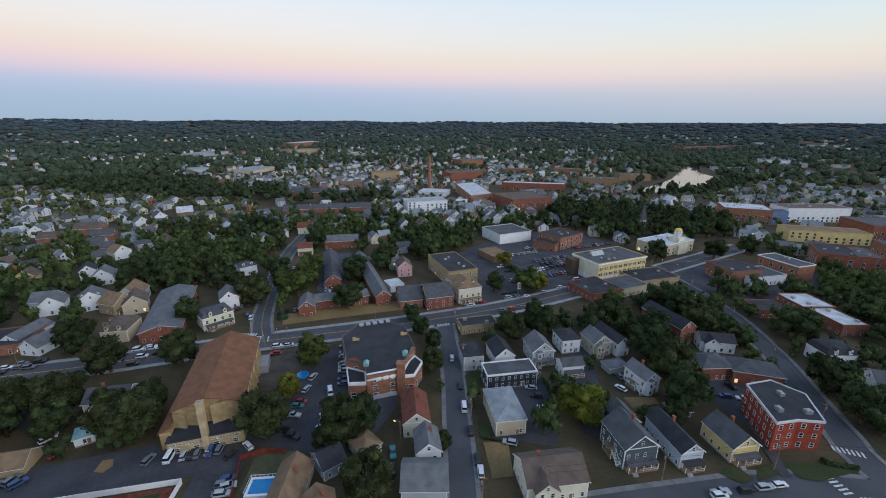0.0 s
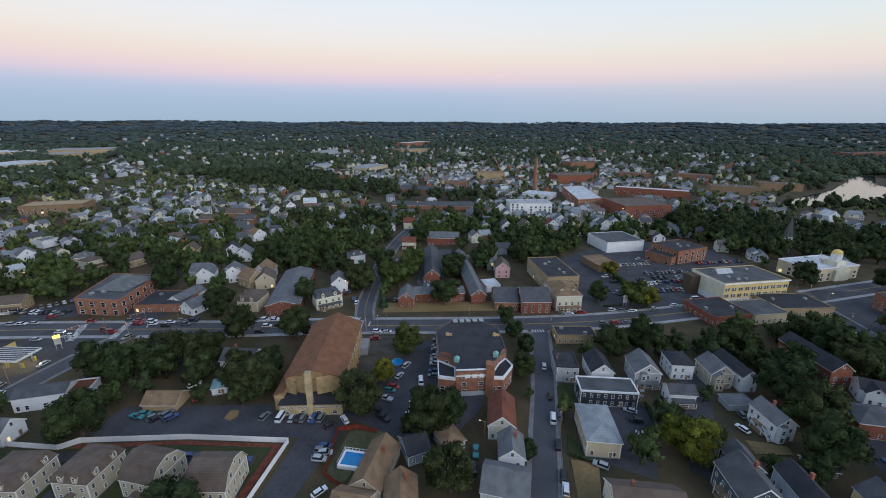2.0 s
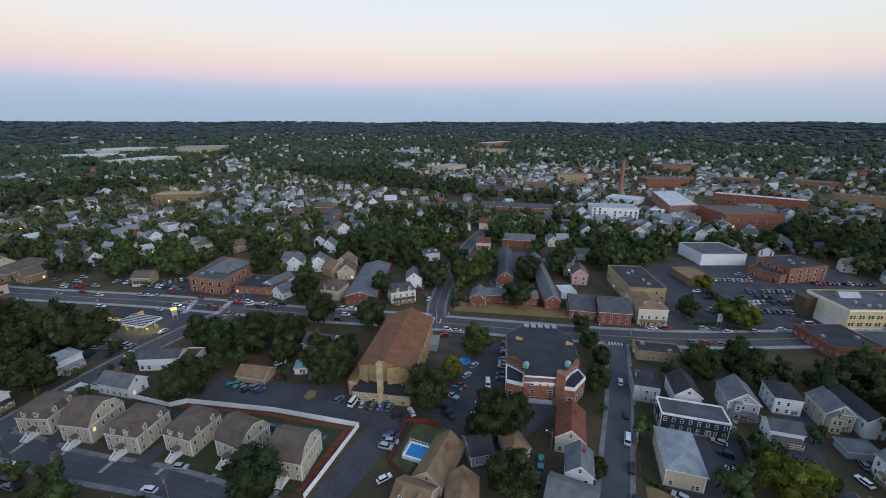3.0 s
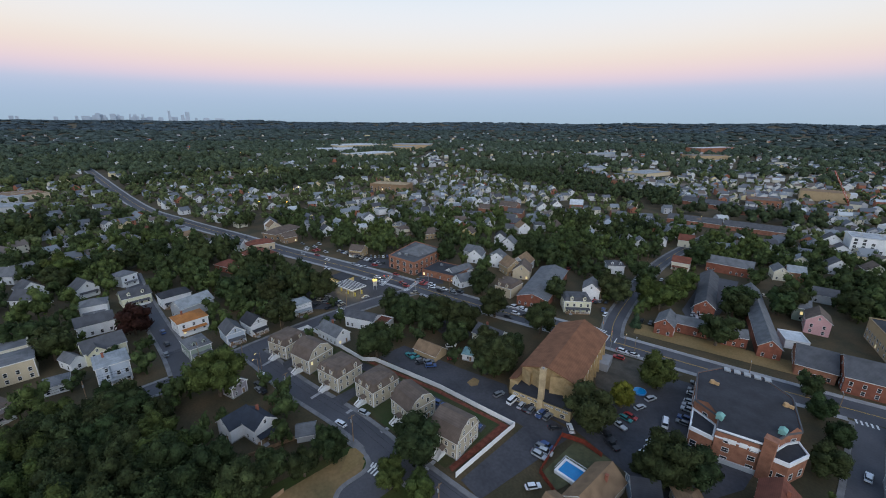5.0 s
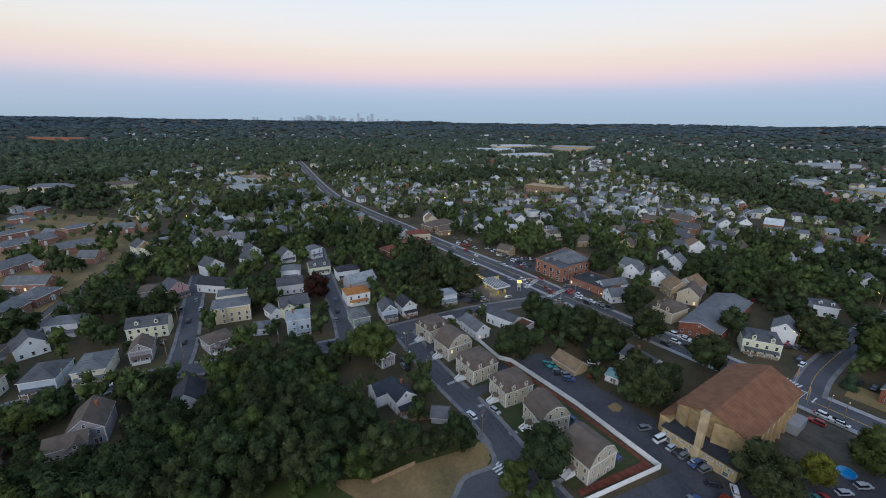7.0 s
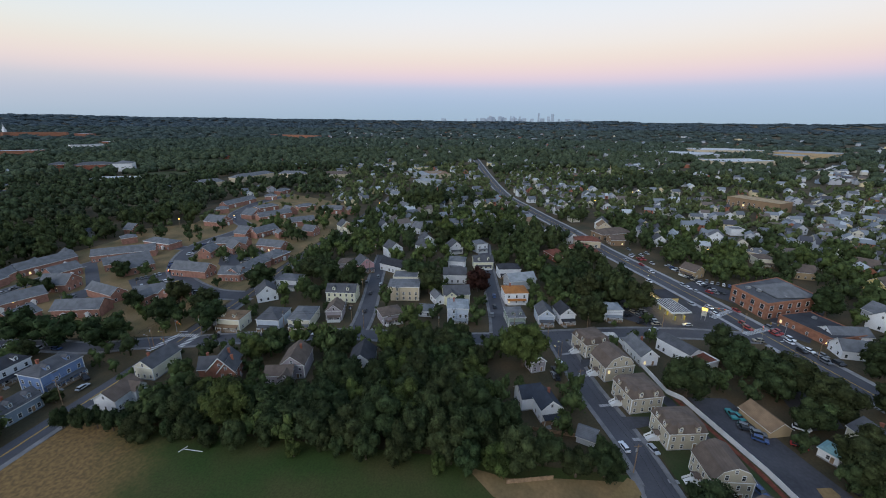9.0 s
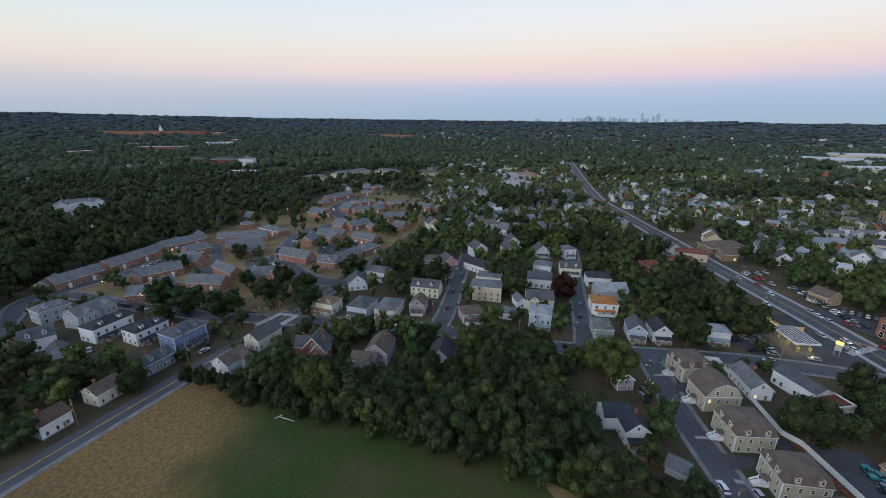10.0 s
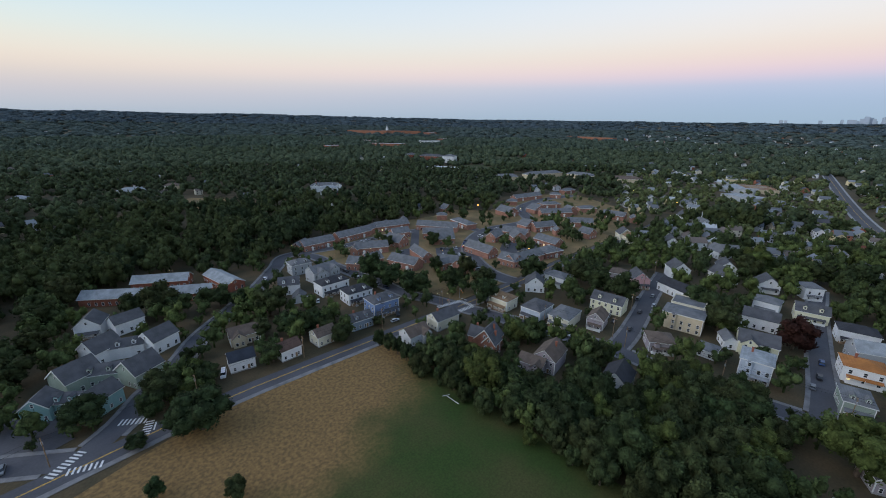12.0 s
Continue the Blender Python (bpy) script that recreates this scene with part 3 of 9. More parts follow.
def roof_shape(w, d, e, style, rise, over=0.45, th=0.22):
    """Roof and gable fill over a plan w by d, eaves at e. Styles: gs ridge along x, gf ridge along y, hip, gam (gambrel, ridge along y), flat."""
    hw, hd = w / 2, d / 2
    roof, fill = Shape(), Shape()
    if style == "gs":
        k = rise / hd
        z0, z1, o = e - k * over, e + rise, over
        for sgn in (-1, 1):
            q = [(-hw - o, sgn * (hd + o), z0 + th), (hw + o, sgn * (hd + o), z0 + th), (hw + o, 0, z1 + th), (-hw - o, 0, z1 + th)]
            roof.slab(q if sgn < 0 else q[::-1], th, 0, 1)
        for x in (-hw, hw):
            t = [(x, -hd, e), (x, hd, e), (x, 0, z1)]
            fill.face(t if x > 0 else t[::-1])
    elif style == "gf":
        k = rise / hw
        z0, z1, o = e - k * over, e + rise, over
        for sgn in (-1, 1):
            q = [(sgn * (hw + o), -hd - o, z0 + th), (sgn * (hw + o), hd + o, z0 + th), (0, hd + o, z1 + th), (0, -hd - o, z1 + th)]
            roof.slab(q if sgn > 0 else q[::-1], th, 0, 1)
        for y in (-hd, hd):
            t = [(-hw, y, e), (hw, y, e), (0, y, z1)]
            fill.face(t if y < 0 else t[::-1])
    elif style == "gam":
        a, b, o = hw * 0.62, rise * 0.7, 0.3
        z1 = e + rise
        for sgn in (-1, 1):
            for (x0, h0, x1, h1) in ((hw + o, e - 0.25, a, e + b), (a, e + b, 0, z1)):
                q = [(sgn * x0, -hd - o, h0 + th), (sgn * x0, hd + o, h0 + th), (sgn * x1, hd + o, h1 + th), (sgn * x1, -hd - o, h1 + th)]
                roof.slab(q if sgn > 0 else q[::-1], th, 0, 1)
        for y in (-hd, hd):
            t = [(-hw, y, e), (hw, y, e), (a, y, e + b), (0, y, z1), (-a, y, e + b)]
            fill.face(t if y < 0 else t[::-1])
    elif style == "man":
        o, i1, i2, z1, z2 = 0.3, 0.85, min(hw, hd) * 0.95, e + rise * 0.74, e + rise
        c0 = [(-hw - o, -hd - o), (hw + o, -hd - o), (hw + o, hd + o), (-hw - o, hd + o)]
        c1 = [(-hw + i1, -hd + i1), (hw - i1, -hd + i1), (hw - i1, hd - i1), (-hw + i1, hd - i1)]
        c2 = [(-hw + i2, -hd + i2), (hw - i2, -hd + i2), (hw - i2, hd - i2), (-hw + i2, hd - i2)]
        roof.solid(c0, e - 0.05, e + 0.15, 1).solid(c0, e + 0.15, z1, 0, c1).solid(c1, z1, z2, 0, c2)
    elif style == "hip":
        o = over
        z0, z1 = e, e + rise
        if w >= d:
            g = (hw - hd) * 0.98
            ra, rb = (-g, 0), (g, 0)
        else:
            g = (hd - hw) * 0.98
            ra, rb = (0, -g), (0, g)
        c = [(-hw - o, -hd - o), (hw + o, -hd - o), (hw + o, hd + o), (-hw - o, hd + o)]
        roof.solid(c, z0 - 0.05, z0 + th, 1)
        A, B = (*ra, z1), (*rb, z1)
        C = [(*p, z0 + th) for p in c]
        if w >= d:
            roof.face([C[0], C[1], B, A]).face([C[2], C[3], A, B]).face([C[1], C[2], B]).face([C[3], C[0], A])
        else:
            roof.face([C[0], C[1], A]).face([C[1], C[2], B, A]).face([C[2], C[3], B]).face([C[3], C[0], A, B])
    else:
        c = [(-hw, -hd), (hw, -hd), (hw, hd), (-hw, hd)]
        roof.solid([(x * 0.985, y * 0.985) for x, y in c], e, e + 0.12)
        for x, y, sx, sy in ((0, -hd, w + 0.3, 0.4), (0, hd, w + 0.3, 0.4), (-hw, 0, 0.4, d - 0.4), (hw, 0, 0.4, d - 0.4)):
            fill.box(x, y, e - 0.1, sx, sy, 0.6)
    return roof, fill


def put_windows(ob, w, d, e, sides, gap=2.9, storey=2.9, size=(0.95, 1.5), lit=0.05, seed=0, base=1.6, cap=40):
    rng = random.Random(seed)
    n_st = max(1, int((e - 0.4) / storey))
    made = 0
    for side in sides:
        length = w if side in "fb" else d
        n = max(1, int((length - 1.2) / gap))
        for st in range(n_st):
            for i in range(n):
                if made >= cap:
                    return
                if rng.random() < 0.1:
                    continue
                u = (i + 0.5) / n * length - length / 2
                z = base + st * storey
                x, y, rz = {"f": (u, -d / 2, 0), "b": (-u, d / 2, 180), "r": (w / 2, u, 90), "l": (-w / 2, -u, -90)}[side]
                window(ob, x, y, z, rz, size[0], size[1], rng.random() < lit)
                made += 1


COLOURS = {
    "white": (0.78, 0.79, 0.8), "cream": (0.7, 0.66, 0.52), "beige": (0.56, 0.47, 0.33), "grey": (0.42, 0.44, 0.46), "bluegrey": (0.2, 0.26, 0.33),
    "blue": (0.16, 0.24, 0.42), "steel": (0.08, 0.105, 0.125), "navy": (0.036, 0.044, 0.06), "rustbrown": (0.12, 0.075, 0.058), "paleblue": (0.5, 0.56, 0.64), "yellow": (0.68, 0.52, 0.22), "paleyellow": (0.72, 0.7, 0.5), "tan": (0.42, 0.31, 0.18), "khaki": (0.45, 0.4, 0.3),
    "brick": (0.29, 0.105, 0.066), "paleb": (0.33, 0.15, 0.092), "oldbrick": (0.31, 0.14, 0.095), "salmon": (0.38, 0.195, 0.145), "red": (0.34, 0.06, 0.035), "pink": (0.62, 0.36, 0.36), "brown": (0.2, 0.13, 0.1), "green": (0.3, 0.36, 0.3), "mauve": (0.36, 0.32, 0.34),
    "charcoal": (0.045, 0.046, 0.053), "slate": (0.1, 0.102, 0.11), "lightslate": (0.165, 0.17, 0.178), "silver": (0.31, 0.335, 0.35), "rust": (0.2, 0.07, 0.045), "browngrey": (0.145, 0.11, 0.088),
    "orange": (0.42, 0.17, 0.05), "teal": (0.25, 0.42, 0.42), "snow": (0.58, 0.6, 0.62), "churchbrown": (0.235, 0.105, 0.055), "lbrown": (0.26, 0.17, 0.1)}
WORDS = {"white": "white", "cream": "cream", "beige": "beige", "grey": "grey", "bluegrey": "dark blue-grey", "blue": "blue", "steel": "steel blue", "navy": "navy blue", "rustbrown": "red-brown", "paleblue": "pale blue", "yellow": "yellow", "paleyellow": "pale yellow",
         "tan": "tan", "khaki": "khaki beige", "brick": "red brick", "oldbrick": "brown-red brick", "salmon": "salmon brick", "paleb": "orange brick", "red": "red", "pink": "pink", "brown": "brown", "green": "grey-green", "mauve": "mauve", "charcoal": "charcoal", "slate": "slate grey",
         "lightslate": "grey", "silver": "pale grey", "rust": "rust red", "browngrey": "brown-grey", "orange": "orange", "teal": "teal", "snow": "white", "churchbrown": "brown", "lbrown": "light brown"}


def chimney(ob, x, y, z, h=1.6, colour=(0.3, 0.11, 0.07)):
    s = Shape()
    s.box(0, 0, -1.2, 0.75, 0.75, h + 1.2).box(0, 0, h, 0.95, 0.95, 0.18)
    return part("chimney", s, BRICK, ob, "", pose(x, y, z), colour)


FAR_POST = Shape().box(0, 0, 0.5, 0.22, 0.22, 2.3).mesh("post", [TRIM])


def house(x, y, rot, w, d, e, style, wall, roof, sides="fr", extras="", rise=0.0, gap=2.9, name="house"):
    """A building on the plan w by d with its front to -y before turning. extras: c chimney, o white entry surrounds, q plain porch, p front porch, d dormers on the front slope, D on the sides, b bay, m rake boards,
    u units on a flat roof, L lit windows, n no windows, s small."""
    HOUSES.append((x, y, max(w, d) * 0.6))
    z0 = terrain(x, y)
    far = math.hypot(x, y)
    home = name in ("house", "apartment_house")
    brick = wall in ("brick", "oldbrick", "paleb", "red", "salmon")
    storeys = max(1, int((e + 0.3) / 2.9))
    shape = {"gs": "gabled", "gf": "gabled", "hip": "hipped", "gam": "gambrel", "man": "mansard", "flat": "flat"}[style]
    label = "%s %s with a %s %s roof, %d storey%s" % (WORDS[wall], "house" if name == "house" else name.replace("_", " "), WORDS[roof], shape, storeys, "s" if storeys > 1 else "")
    ob = thing(name, label, {"house": "house", "garage": "garage", "shed": "shed"}.get(name, "building"), pose(x, y, z0, 0, 0, rot), "")
    hw, hd = w / 2, d / 2
    if not rise:
        rise = {"gs": d * 0.33, "gf": w * 0.4, "hip": min(w, d) * 0.26, "gam": w * 0.42, "man": 3.6, "flat": 0}[style]
        rise = min(rise, 5.0)
    rf, fill = roof_shape(w, d, e, style, rise)
    body = Shape().solid([(-hw, -hd), (hw, -hd), (hw, hd), (-hw, hd)], 0.0, e)
    if style != "flat":
        k = len(body.v)
        body.v += fill.v
        body.f += [tuple(k + i for i in f) for f in fill.f]
        body.m += fill.m
    part("wall", body, BRICK if brick else SIDING, ob, colour=COLOURS[wall])
    part("roof", rf, [FLAT] if style == "flat" else [SHINGLE, TRIM], ob, colour=COLOURS[roof])
    if style == "flat":
        part("parapet", fill, STUCCO, ob, colour=COLOURS["white"] if "w" in extras else COLOURS["charcoal"] if "k" in extras else tuple(c * 0.8 for c in COLOURS[wall]))
    if not brick and name == "house" and (far < 240 or "t" in extras):
        tb = Shape()
        for sx in (-1, 1):
            for sy in (-1, 1):
                tb.box(sx * (hw - 0.06), sy * (hd - 0.06), 0.4, 0.24, 0.24, e - 0.4)
        for y in (-hd, hd):
            tb.box(0, y, e - 0.32, w - 0.3, 0.1, 0.28)
        for x2 in (-hw, hw):
            tb.box(x2, 0, e - 0.32, 0.1, d - 0.3, 0.28)
        part("corner_trim", tb, TRIM, ob, "white corner boards and frieze")
    if far < 190 and name == "house":
        part("foundation", Shape().box(0, 0, -0.3, w + 0.16, d + 0.16, 0.75), CONCRETE, ob)
    if "n" not in extras and "B" not in extras:
        put_windows(ob, w, d, e, sides, (gap * 0.8 if far < 205 else gap * 1.05) * (1.7 if not home and far > 330 else 1), seed=int(abs(x * 13 + y * 7)), lit=0.12 if "L" in extras else 0.01,
                    size=(2.1, 2.0) if not home and far > 330 else (0.82, 1.4) if far < 190 else (1.05, 1.6), cap=(36 if far < 205 else 18 if far < 235 else 11 if far < 300 else 6 if far < 420 else 0) if home else 36 if far < 400 else 24 if far < 700 else 0)
        if style == "gam":
            for u in (-0.2, 0.2):
                window(ob, u * w, -hd, e + rise * 0.3, 0)
            window(ob, 0, -hd, e + rise * 0.72, 0, 0.8, 1.0)
        if style == "gf" and rise > 2.2:
            window(ob, 0, -hd, e + rise * 0.35, 0, 0.8, 1.2)
        if style == "gs" and rise > 2.2:
            for sd in sides:
                if sd in "rl":
                    window(ob, hw if sd == "r" else -hw, 0, e + rise * 0.32, 90 if sd == "r" else -90, 0.8, 1.2)
    if "c" in extras:
        if style == "gf":
            chimney(ob, 0.18 * w, hd * 0.3, e + rise * 0.75)
        else:
            chimney(ob, -w * 0.2, 0.1 * d, e + rise * 0.8)
    if "p" in extras:
        pw = w * 0.9
        part("porch_roof", Shape().slab([(-pw / 2, -hd - 2.2, 2.75), (pw / 2, -hd - 2.2, 2.75), (pw / 2, -hd, 3.25), (-pw / 2, -hd, 3.25)], 0.16), SHINGLE, ob, colour=COLOURS[roof])
        part("porch_floor", Shape().box(0, -hd - 1.05, 0.0, pw, 2.1, 0.6), WOOD, ob)
        n = max(2, int(pw / 2.4))
        post = Shape().box(0, 0, 0.6, 0.16, 0.16, 2.05).mesh("post", [TRIM])
        for i in range(n + 1):
            part("post", post, None, ob, at=pose(-pw / 2 + 0.1 + (pw - 0.2) * i / n, -hd - 2.05, 0))
        rail = Shape().box(0, -hd - 2.05, 1.35, pw * 0.62, 0.08, 0.08).box(0, -hd - 2.05, 0.75, pw * 0.62, 0.08, 0.06)
        part("railing", rail, TRIM, ob, at=pose(pw * 0.18, 0, 0))
        steps = Shape().box(0, 0, 0, 1.6, 1.2, 0.2).box(0, 0.2, 0.2, 1.6, 0.8, 0.2).box(0, 0.35, 0.4, 1.6, 0.5, 0.18)
        part("steps", steps, CONCRETE, ob, at=pose(-pw * 0.3, -hd - 2.7, 0))
        part("door", DOOR, None, ob, at=pose(-pw * 0.3, -hd - 0.06, 0.6))
    elif "q" in extras:
        pw, pd = w * 0.82, 1.9
        part("porch_roof", Shape().slab([(-pw / 2, -hd - pd, 2.7), (pw / 2, -hd - pd, 2.7), (pw / 2, -hd, 3.2), (-pw / 2, -hd, 3.2)], 0.18), SHINGLE, ob, colour=COLOURS[roof])
        part("porch_floor", Shape().box(0, -hd - pd / 2, 0.0, pw, pd, 0.55), TRIM, ob)
        for u in (-0.47, 0.0, 0.47):
            part("post", FAR_POST, None, ob, at=pose(u * pw, -hd - pd + 0.15, 0))
        part("railing", Shape().box(0, -hd - pd + 0.12, 1.25, pw * 0.94, 0.09, 0.12).box(0, -hd - pd + 0.12, 0.75, pw * 0.94, 0.06, 0.3), TRIM, ob)
    elif far < 200 and name == "house":
        part("door", DOOR, None, ob, at=pose(w * 0.22, -hd - 0.06, 0.3))
    for mark, face in (("d", "front"), ("D", "side"), ("l", "left")):
        if mark not in extras:
            continue
        n = 2 if (w if face == "front" else d) > 8 else 1
        for i in range(n):
            u = (i + 0.5) / n - 0.5
            dm = Shape().box(0, 0, -1.4, 1.5, 1.9, 2.6)
            dm.face([(-0.75, -0.95, 1.2), (0.75, -0.95, 1.2), (0, -0.95, 1.9)])
            dr = Shape().slab([(-0.95, -1.15, 1.15), (0, -1.15, 2.0), (0, 1.6, 2.0), (-0.95, 1.6, 1.15)][::-1], 0.12).slab([(0.95, -1.15, 1.15), (0.95, 1.6, 1.15), (0, 1.6, 2.0), (0, -1.15, 2.0)], 0.12)
            zz = e + rise * 0.4
            if style == "man":
                zz = e + 1.2
            m = pose(u * w * 0.95, -hd + 0.75 if style == "man" else -hd * 0.62, zz) if face == "front" else pose(hw * 0.66, u * d * 0.95, zz, 0, 0, 90) if face == "side" else pose(-hw + 0.75 if style == "man" else -hw * 0.62, u * d * 0.8, zz, 0, 0, -90)
            dd = part("dormer", dm, SIDING, ob, "", m, COLOURS[wall])
            part("dormer_roof", dr, SHINGLE, dd, colour=COLOURS[roof])
            window(dd, 0, -0.95, 0.45, 0, 0.8, 1.1)
    if "o" in extras:
        canopy = Shape().box(0, -0.5, 0.2, 1.5, 0.9, 2.5)
        canopy.solid([(-1.2, -1.3), (1.2, -1.3), (1.2, 0.1), (-1.2, 0.1)], 2.7, 3.5, 0, [(-0.1, -1.2), (0.1, -1.2), (0.1, 0.1), (-0.1, 0.1)])
        canopy = canopy.mesh("entry_canopy", [TRIM])
        for u in ((-0.25, 0.25) if w > 22 else (0.1,)):
            part("entry_canopy", canopy, None, ob, "white door surround with a small gable", pose(u * w, -hd, 0))
        part("gutter_board", Shape().box(0, -hd - 0.42, e - 0.3, w + 0.7, 0.14, 0.22), TRIM, ob)
    if "b" in extras:
        bay = Shape().solid([(-1.5, 0.1), (-0.9, -0.9), (0.9, -0.9), (1.5, 0.1)], 0.2, e - 0.2)
        by = part("bay", bay, SIDING, ob, "", pose(-w * 0.2, -hd, 0), COLOURS[wall])
        part("bay_roof", Shape().solid([(-1.7, 0.1), (-1.0, -1.1), (1.0, -1.1), (1.7, 0.1)], e - 0.2, e + 0.35, 0, [(-0.6, 0.1), (-0.5, -0.1), (0.5, -0.1), (0.6, 0.1)]), SHINGLE, by, colour=COLOURS[roof])
        for st in range(storeys):
            window(by, 0, -0.9, 1.6 + 2.9 * st, 0)
    if "m" in extras and style in ("gf", "gs"):
        for sg in (-1, 1):
            for end in ((-1,) if style == "gf" else (-1, 1)):
                if style == "gf":
                    a, b = (sg * (hw + 0.45), end * (hd + 0.47), e - rise / hw * 0.45 + 0.02), (0, end * (hd + 0.47), e + rise + 0.02)
                    q = Shape().slab([a, b, (b[0], b[1] - end * 0.1, b[2]), (a[0], a[1] - end * 0.1, a[2])], 0.3)
                else:
                    a, b = (end * (hw + 0.47), sg * (hd + 0.45), e - rise / hd * 0.45 + 0.02), (end * (hw + 0.47), 0, e + rise + 0.02)
                    q = Shape().slab([a, b, (b[0] - end * 0.1, b[1], b[2]), (a[0] - end * 0.1, a[1], a[2])], 0.3)
                part("rake_board", q, TRIM, ob)
    if "B" in extras:
        part("stone_base", Shape().box(0, 0, 0, w + 0.3, d + 0.3, 3.6), STUCCO, ob, "pale stone ground storey", colour=COLOURS["white"])
        part("cornice", Shape().box(0, -hd - 0.2, e - 0.5, w + 1.0, 0.9, 0.7).box(-hw - 0.2, 0, e - 0.5, 0.9, d, 0.7), STUCCO, ob, "white cornice", colour=COLOURS["white"])
        part("side_wall", Shape().box(-hw - 0.12, 0, 3.6, 0.2, d - 0.4, e - 4.2), STUCCO, ob, "cream side wall", colour=COLOURS["cream"])
        part("stair_tower", Shape().box(-hw - 3.2, hd - 4, 0, 6, 7, 11.5), STUCCO, ob, "brown stair tower", colour=(0.1, 0.07, 0.05))
        part("skylight_ridge", Shape().solid([(-hw * 0.6, 2), (-hw * 0.1, 2), (-hw * 0.1, 8), (-hw * 0.6, 8)], e, e + 2.6, 0, [(-hw * 0.6, 4.9), (-hw * 0.1, 4.9), (-hw * 0.1, 5.1), (-hw * 0.6, 5.1)]), METAL, ob)
        for i in range(10):
            for st in (2.0, 5.6, 9.4):
                for dx in (-0.75, 0.75):
                    window(ob, (i + 0.5) / 10 * w - hw + dx, -hd - 0.16, st, 0, 1.1, 1.9)
    if "E" in extras:
        part("entry_canopy", Shape().slab([(-hw - 2.0, -1.3, 2.9), (-hw, -1.3, 2.9), (-hw, 0, 3.6), (-hw - 2.0, 0, 3.6)], 0.12).slab([(-hw - 2.0, 0, 3.6), (-hw, 0, 3.6), (-hw, 1.3, 2.9), (-hw - 2.0, 1.3, 2.9)], 0.12), SHINGLE, ob, colour=COLOURS[roof])
        for sy in (-1.1, 1.1):
            part("post", Shape().box(-hw - 1.85, sy, 1.1, 0.18, 0.18, 1.85), TRIM, ob)
            part("stair_rail", Shape().slab([(-hw - 4.2, sy - 0.05, 1.0), (-hw - 1.8, sy - 0.05, 2.2), (-hw - 1.8, sy + 0.05, 2.2), (-hw - 4.2, sy + 0.05, 1.0)], 0.75), TRIM, ob)
        part("landing", Shape().box(-hw - 0.9, 0, 0, 1.8, 2.3, 1.1), TRIM, ob)
        for i in range(5):
            part("step", Shape().box(-hw - 2.0 - i * 0.42, 0, 0, 0.42, 2.1, 0.95 - i * 0.18), TRIM, ob)
        part("door", DOOR, None, ob, at=pose(-hw - 0.06, 0, 1.1, 0, 0, -90))
        part("path", Shape().box(-hw - 6.2, 0, 0.02, 4.2, 1.3, 0.1), CONCRETE, ob)
    for k in ([-0.22] if "x" in extras else []) + ([0.28] if "X" in extras else []):
        ww, dd2 = min(w * 0.42, 6.5), 3.0
        wing = Shape().solid([(-ww / 2, -dd2 / 2), (ww / 2, -dd2 / 2), (ww / 2, dd2 / 2), (-ww / 2, dd2 / 2)], 0, e)
        wing.face([(-ww / 2, -dd2 / 2, e), (ww / 2, -dd2 / 2, e), (0, -dd2 / 2, e + ww * 0.42)])
        wg = part("front_wing", wing, BRICK if brick else SIDING, ob, "", pose(w * k, -hd - 0.4, 0), COLOURS[wall])
        o, zr, ze = 0.4, e + ww * 0.42 + 0.2, e - 0.14
        part("wing_roof", Shape().slab([(-ww / 2 - o, -dd2 / 2 - o, ze), (0, -dd2 / 2 - o, zr), (0, dd2 / 2 + d * 0.3, zr), (-ww / 2 - o, dd2 / 2 + d * 0.3, ze)][::-1], 0.16).slab([(ww / 2 + o, -dd2 / 2 - o, ze), (ww / 2 + o, dd2 / 2 + d * 0.3, ze), (0, dd2 / 2 + d * 0.3, zr), (0, -dd2 / 2 - o, zr)], 0.16), SHINGLE, wg, colour=COLOURS[roof])
        for st in range(storeys):
            for u in (-0.22, 0.22):
                window(wg, u * ww, -dd2 / 2, 1.7 + 2.9 * st, 0)
        window(wg, 0, -dd2 / 2, e + ww * 0.14, 0, 0.8, 1.1)
    if "y" in extras:
        st = part("side_stair", Shape().box(0, 0, 0, 1.6, 5.0, 0.12), WOOD, ob, "", pose(-hw - 0.85, 0, 0.2))
        part("landing", Shape().box(0, 0, 2.9, 1.6, 5.0, 0.14), WOOD, st)
        for i in range(10):
            part("step", Shape().box(0, -5.0 + i * 0.27, i * 0.29, 1.1, 0.3, 0.06), TRIM, st)
        for sx in (-0.7, 0.7):
            part("stair_rail", Shape().slab([(sx - 0.04, -5.2, 0.9), (sx + 0.04, -5.2, 0.9), (sx + 0.04, -2.4, 3.9), (sx - 0.04, -2.4, 3.9)], 0.5), TRIM, st)
            part("post", Shape().box(sx, 2.3, 0, 0.16, 0.16, 3.9).box(sx, -2.3, 0, 0.16, 0.16, 3.9), TRIM, st)
    if "u" in extras:
        rng = random.Random(int(x * 3 + y))
        um = Shape().box(0, 0, 0, 1.8, 1.3, 1.1).box(0, 0, 1.1, 1.2, 0.9, 0.15).mesh("roof_unit", [METAL])
        for i in range(min(5, max(2, int(w * d / 180)))):
            part("roof_unit", um, None, ob, at=pose(rng.uniform(-0.38, 0.38) * w, rng.uniform(-0.38, 0.38) * d, e + 0.1, 0, 0, rng.choice((0, 90))))
    return ob


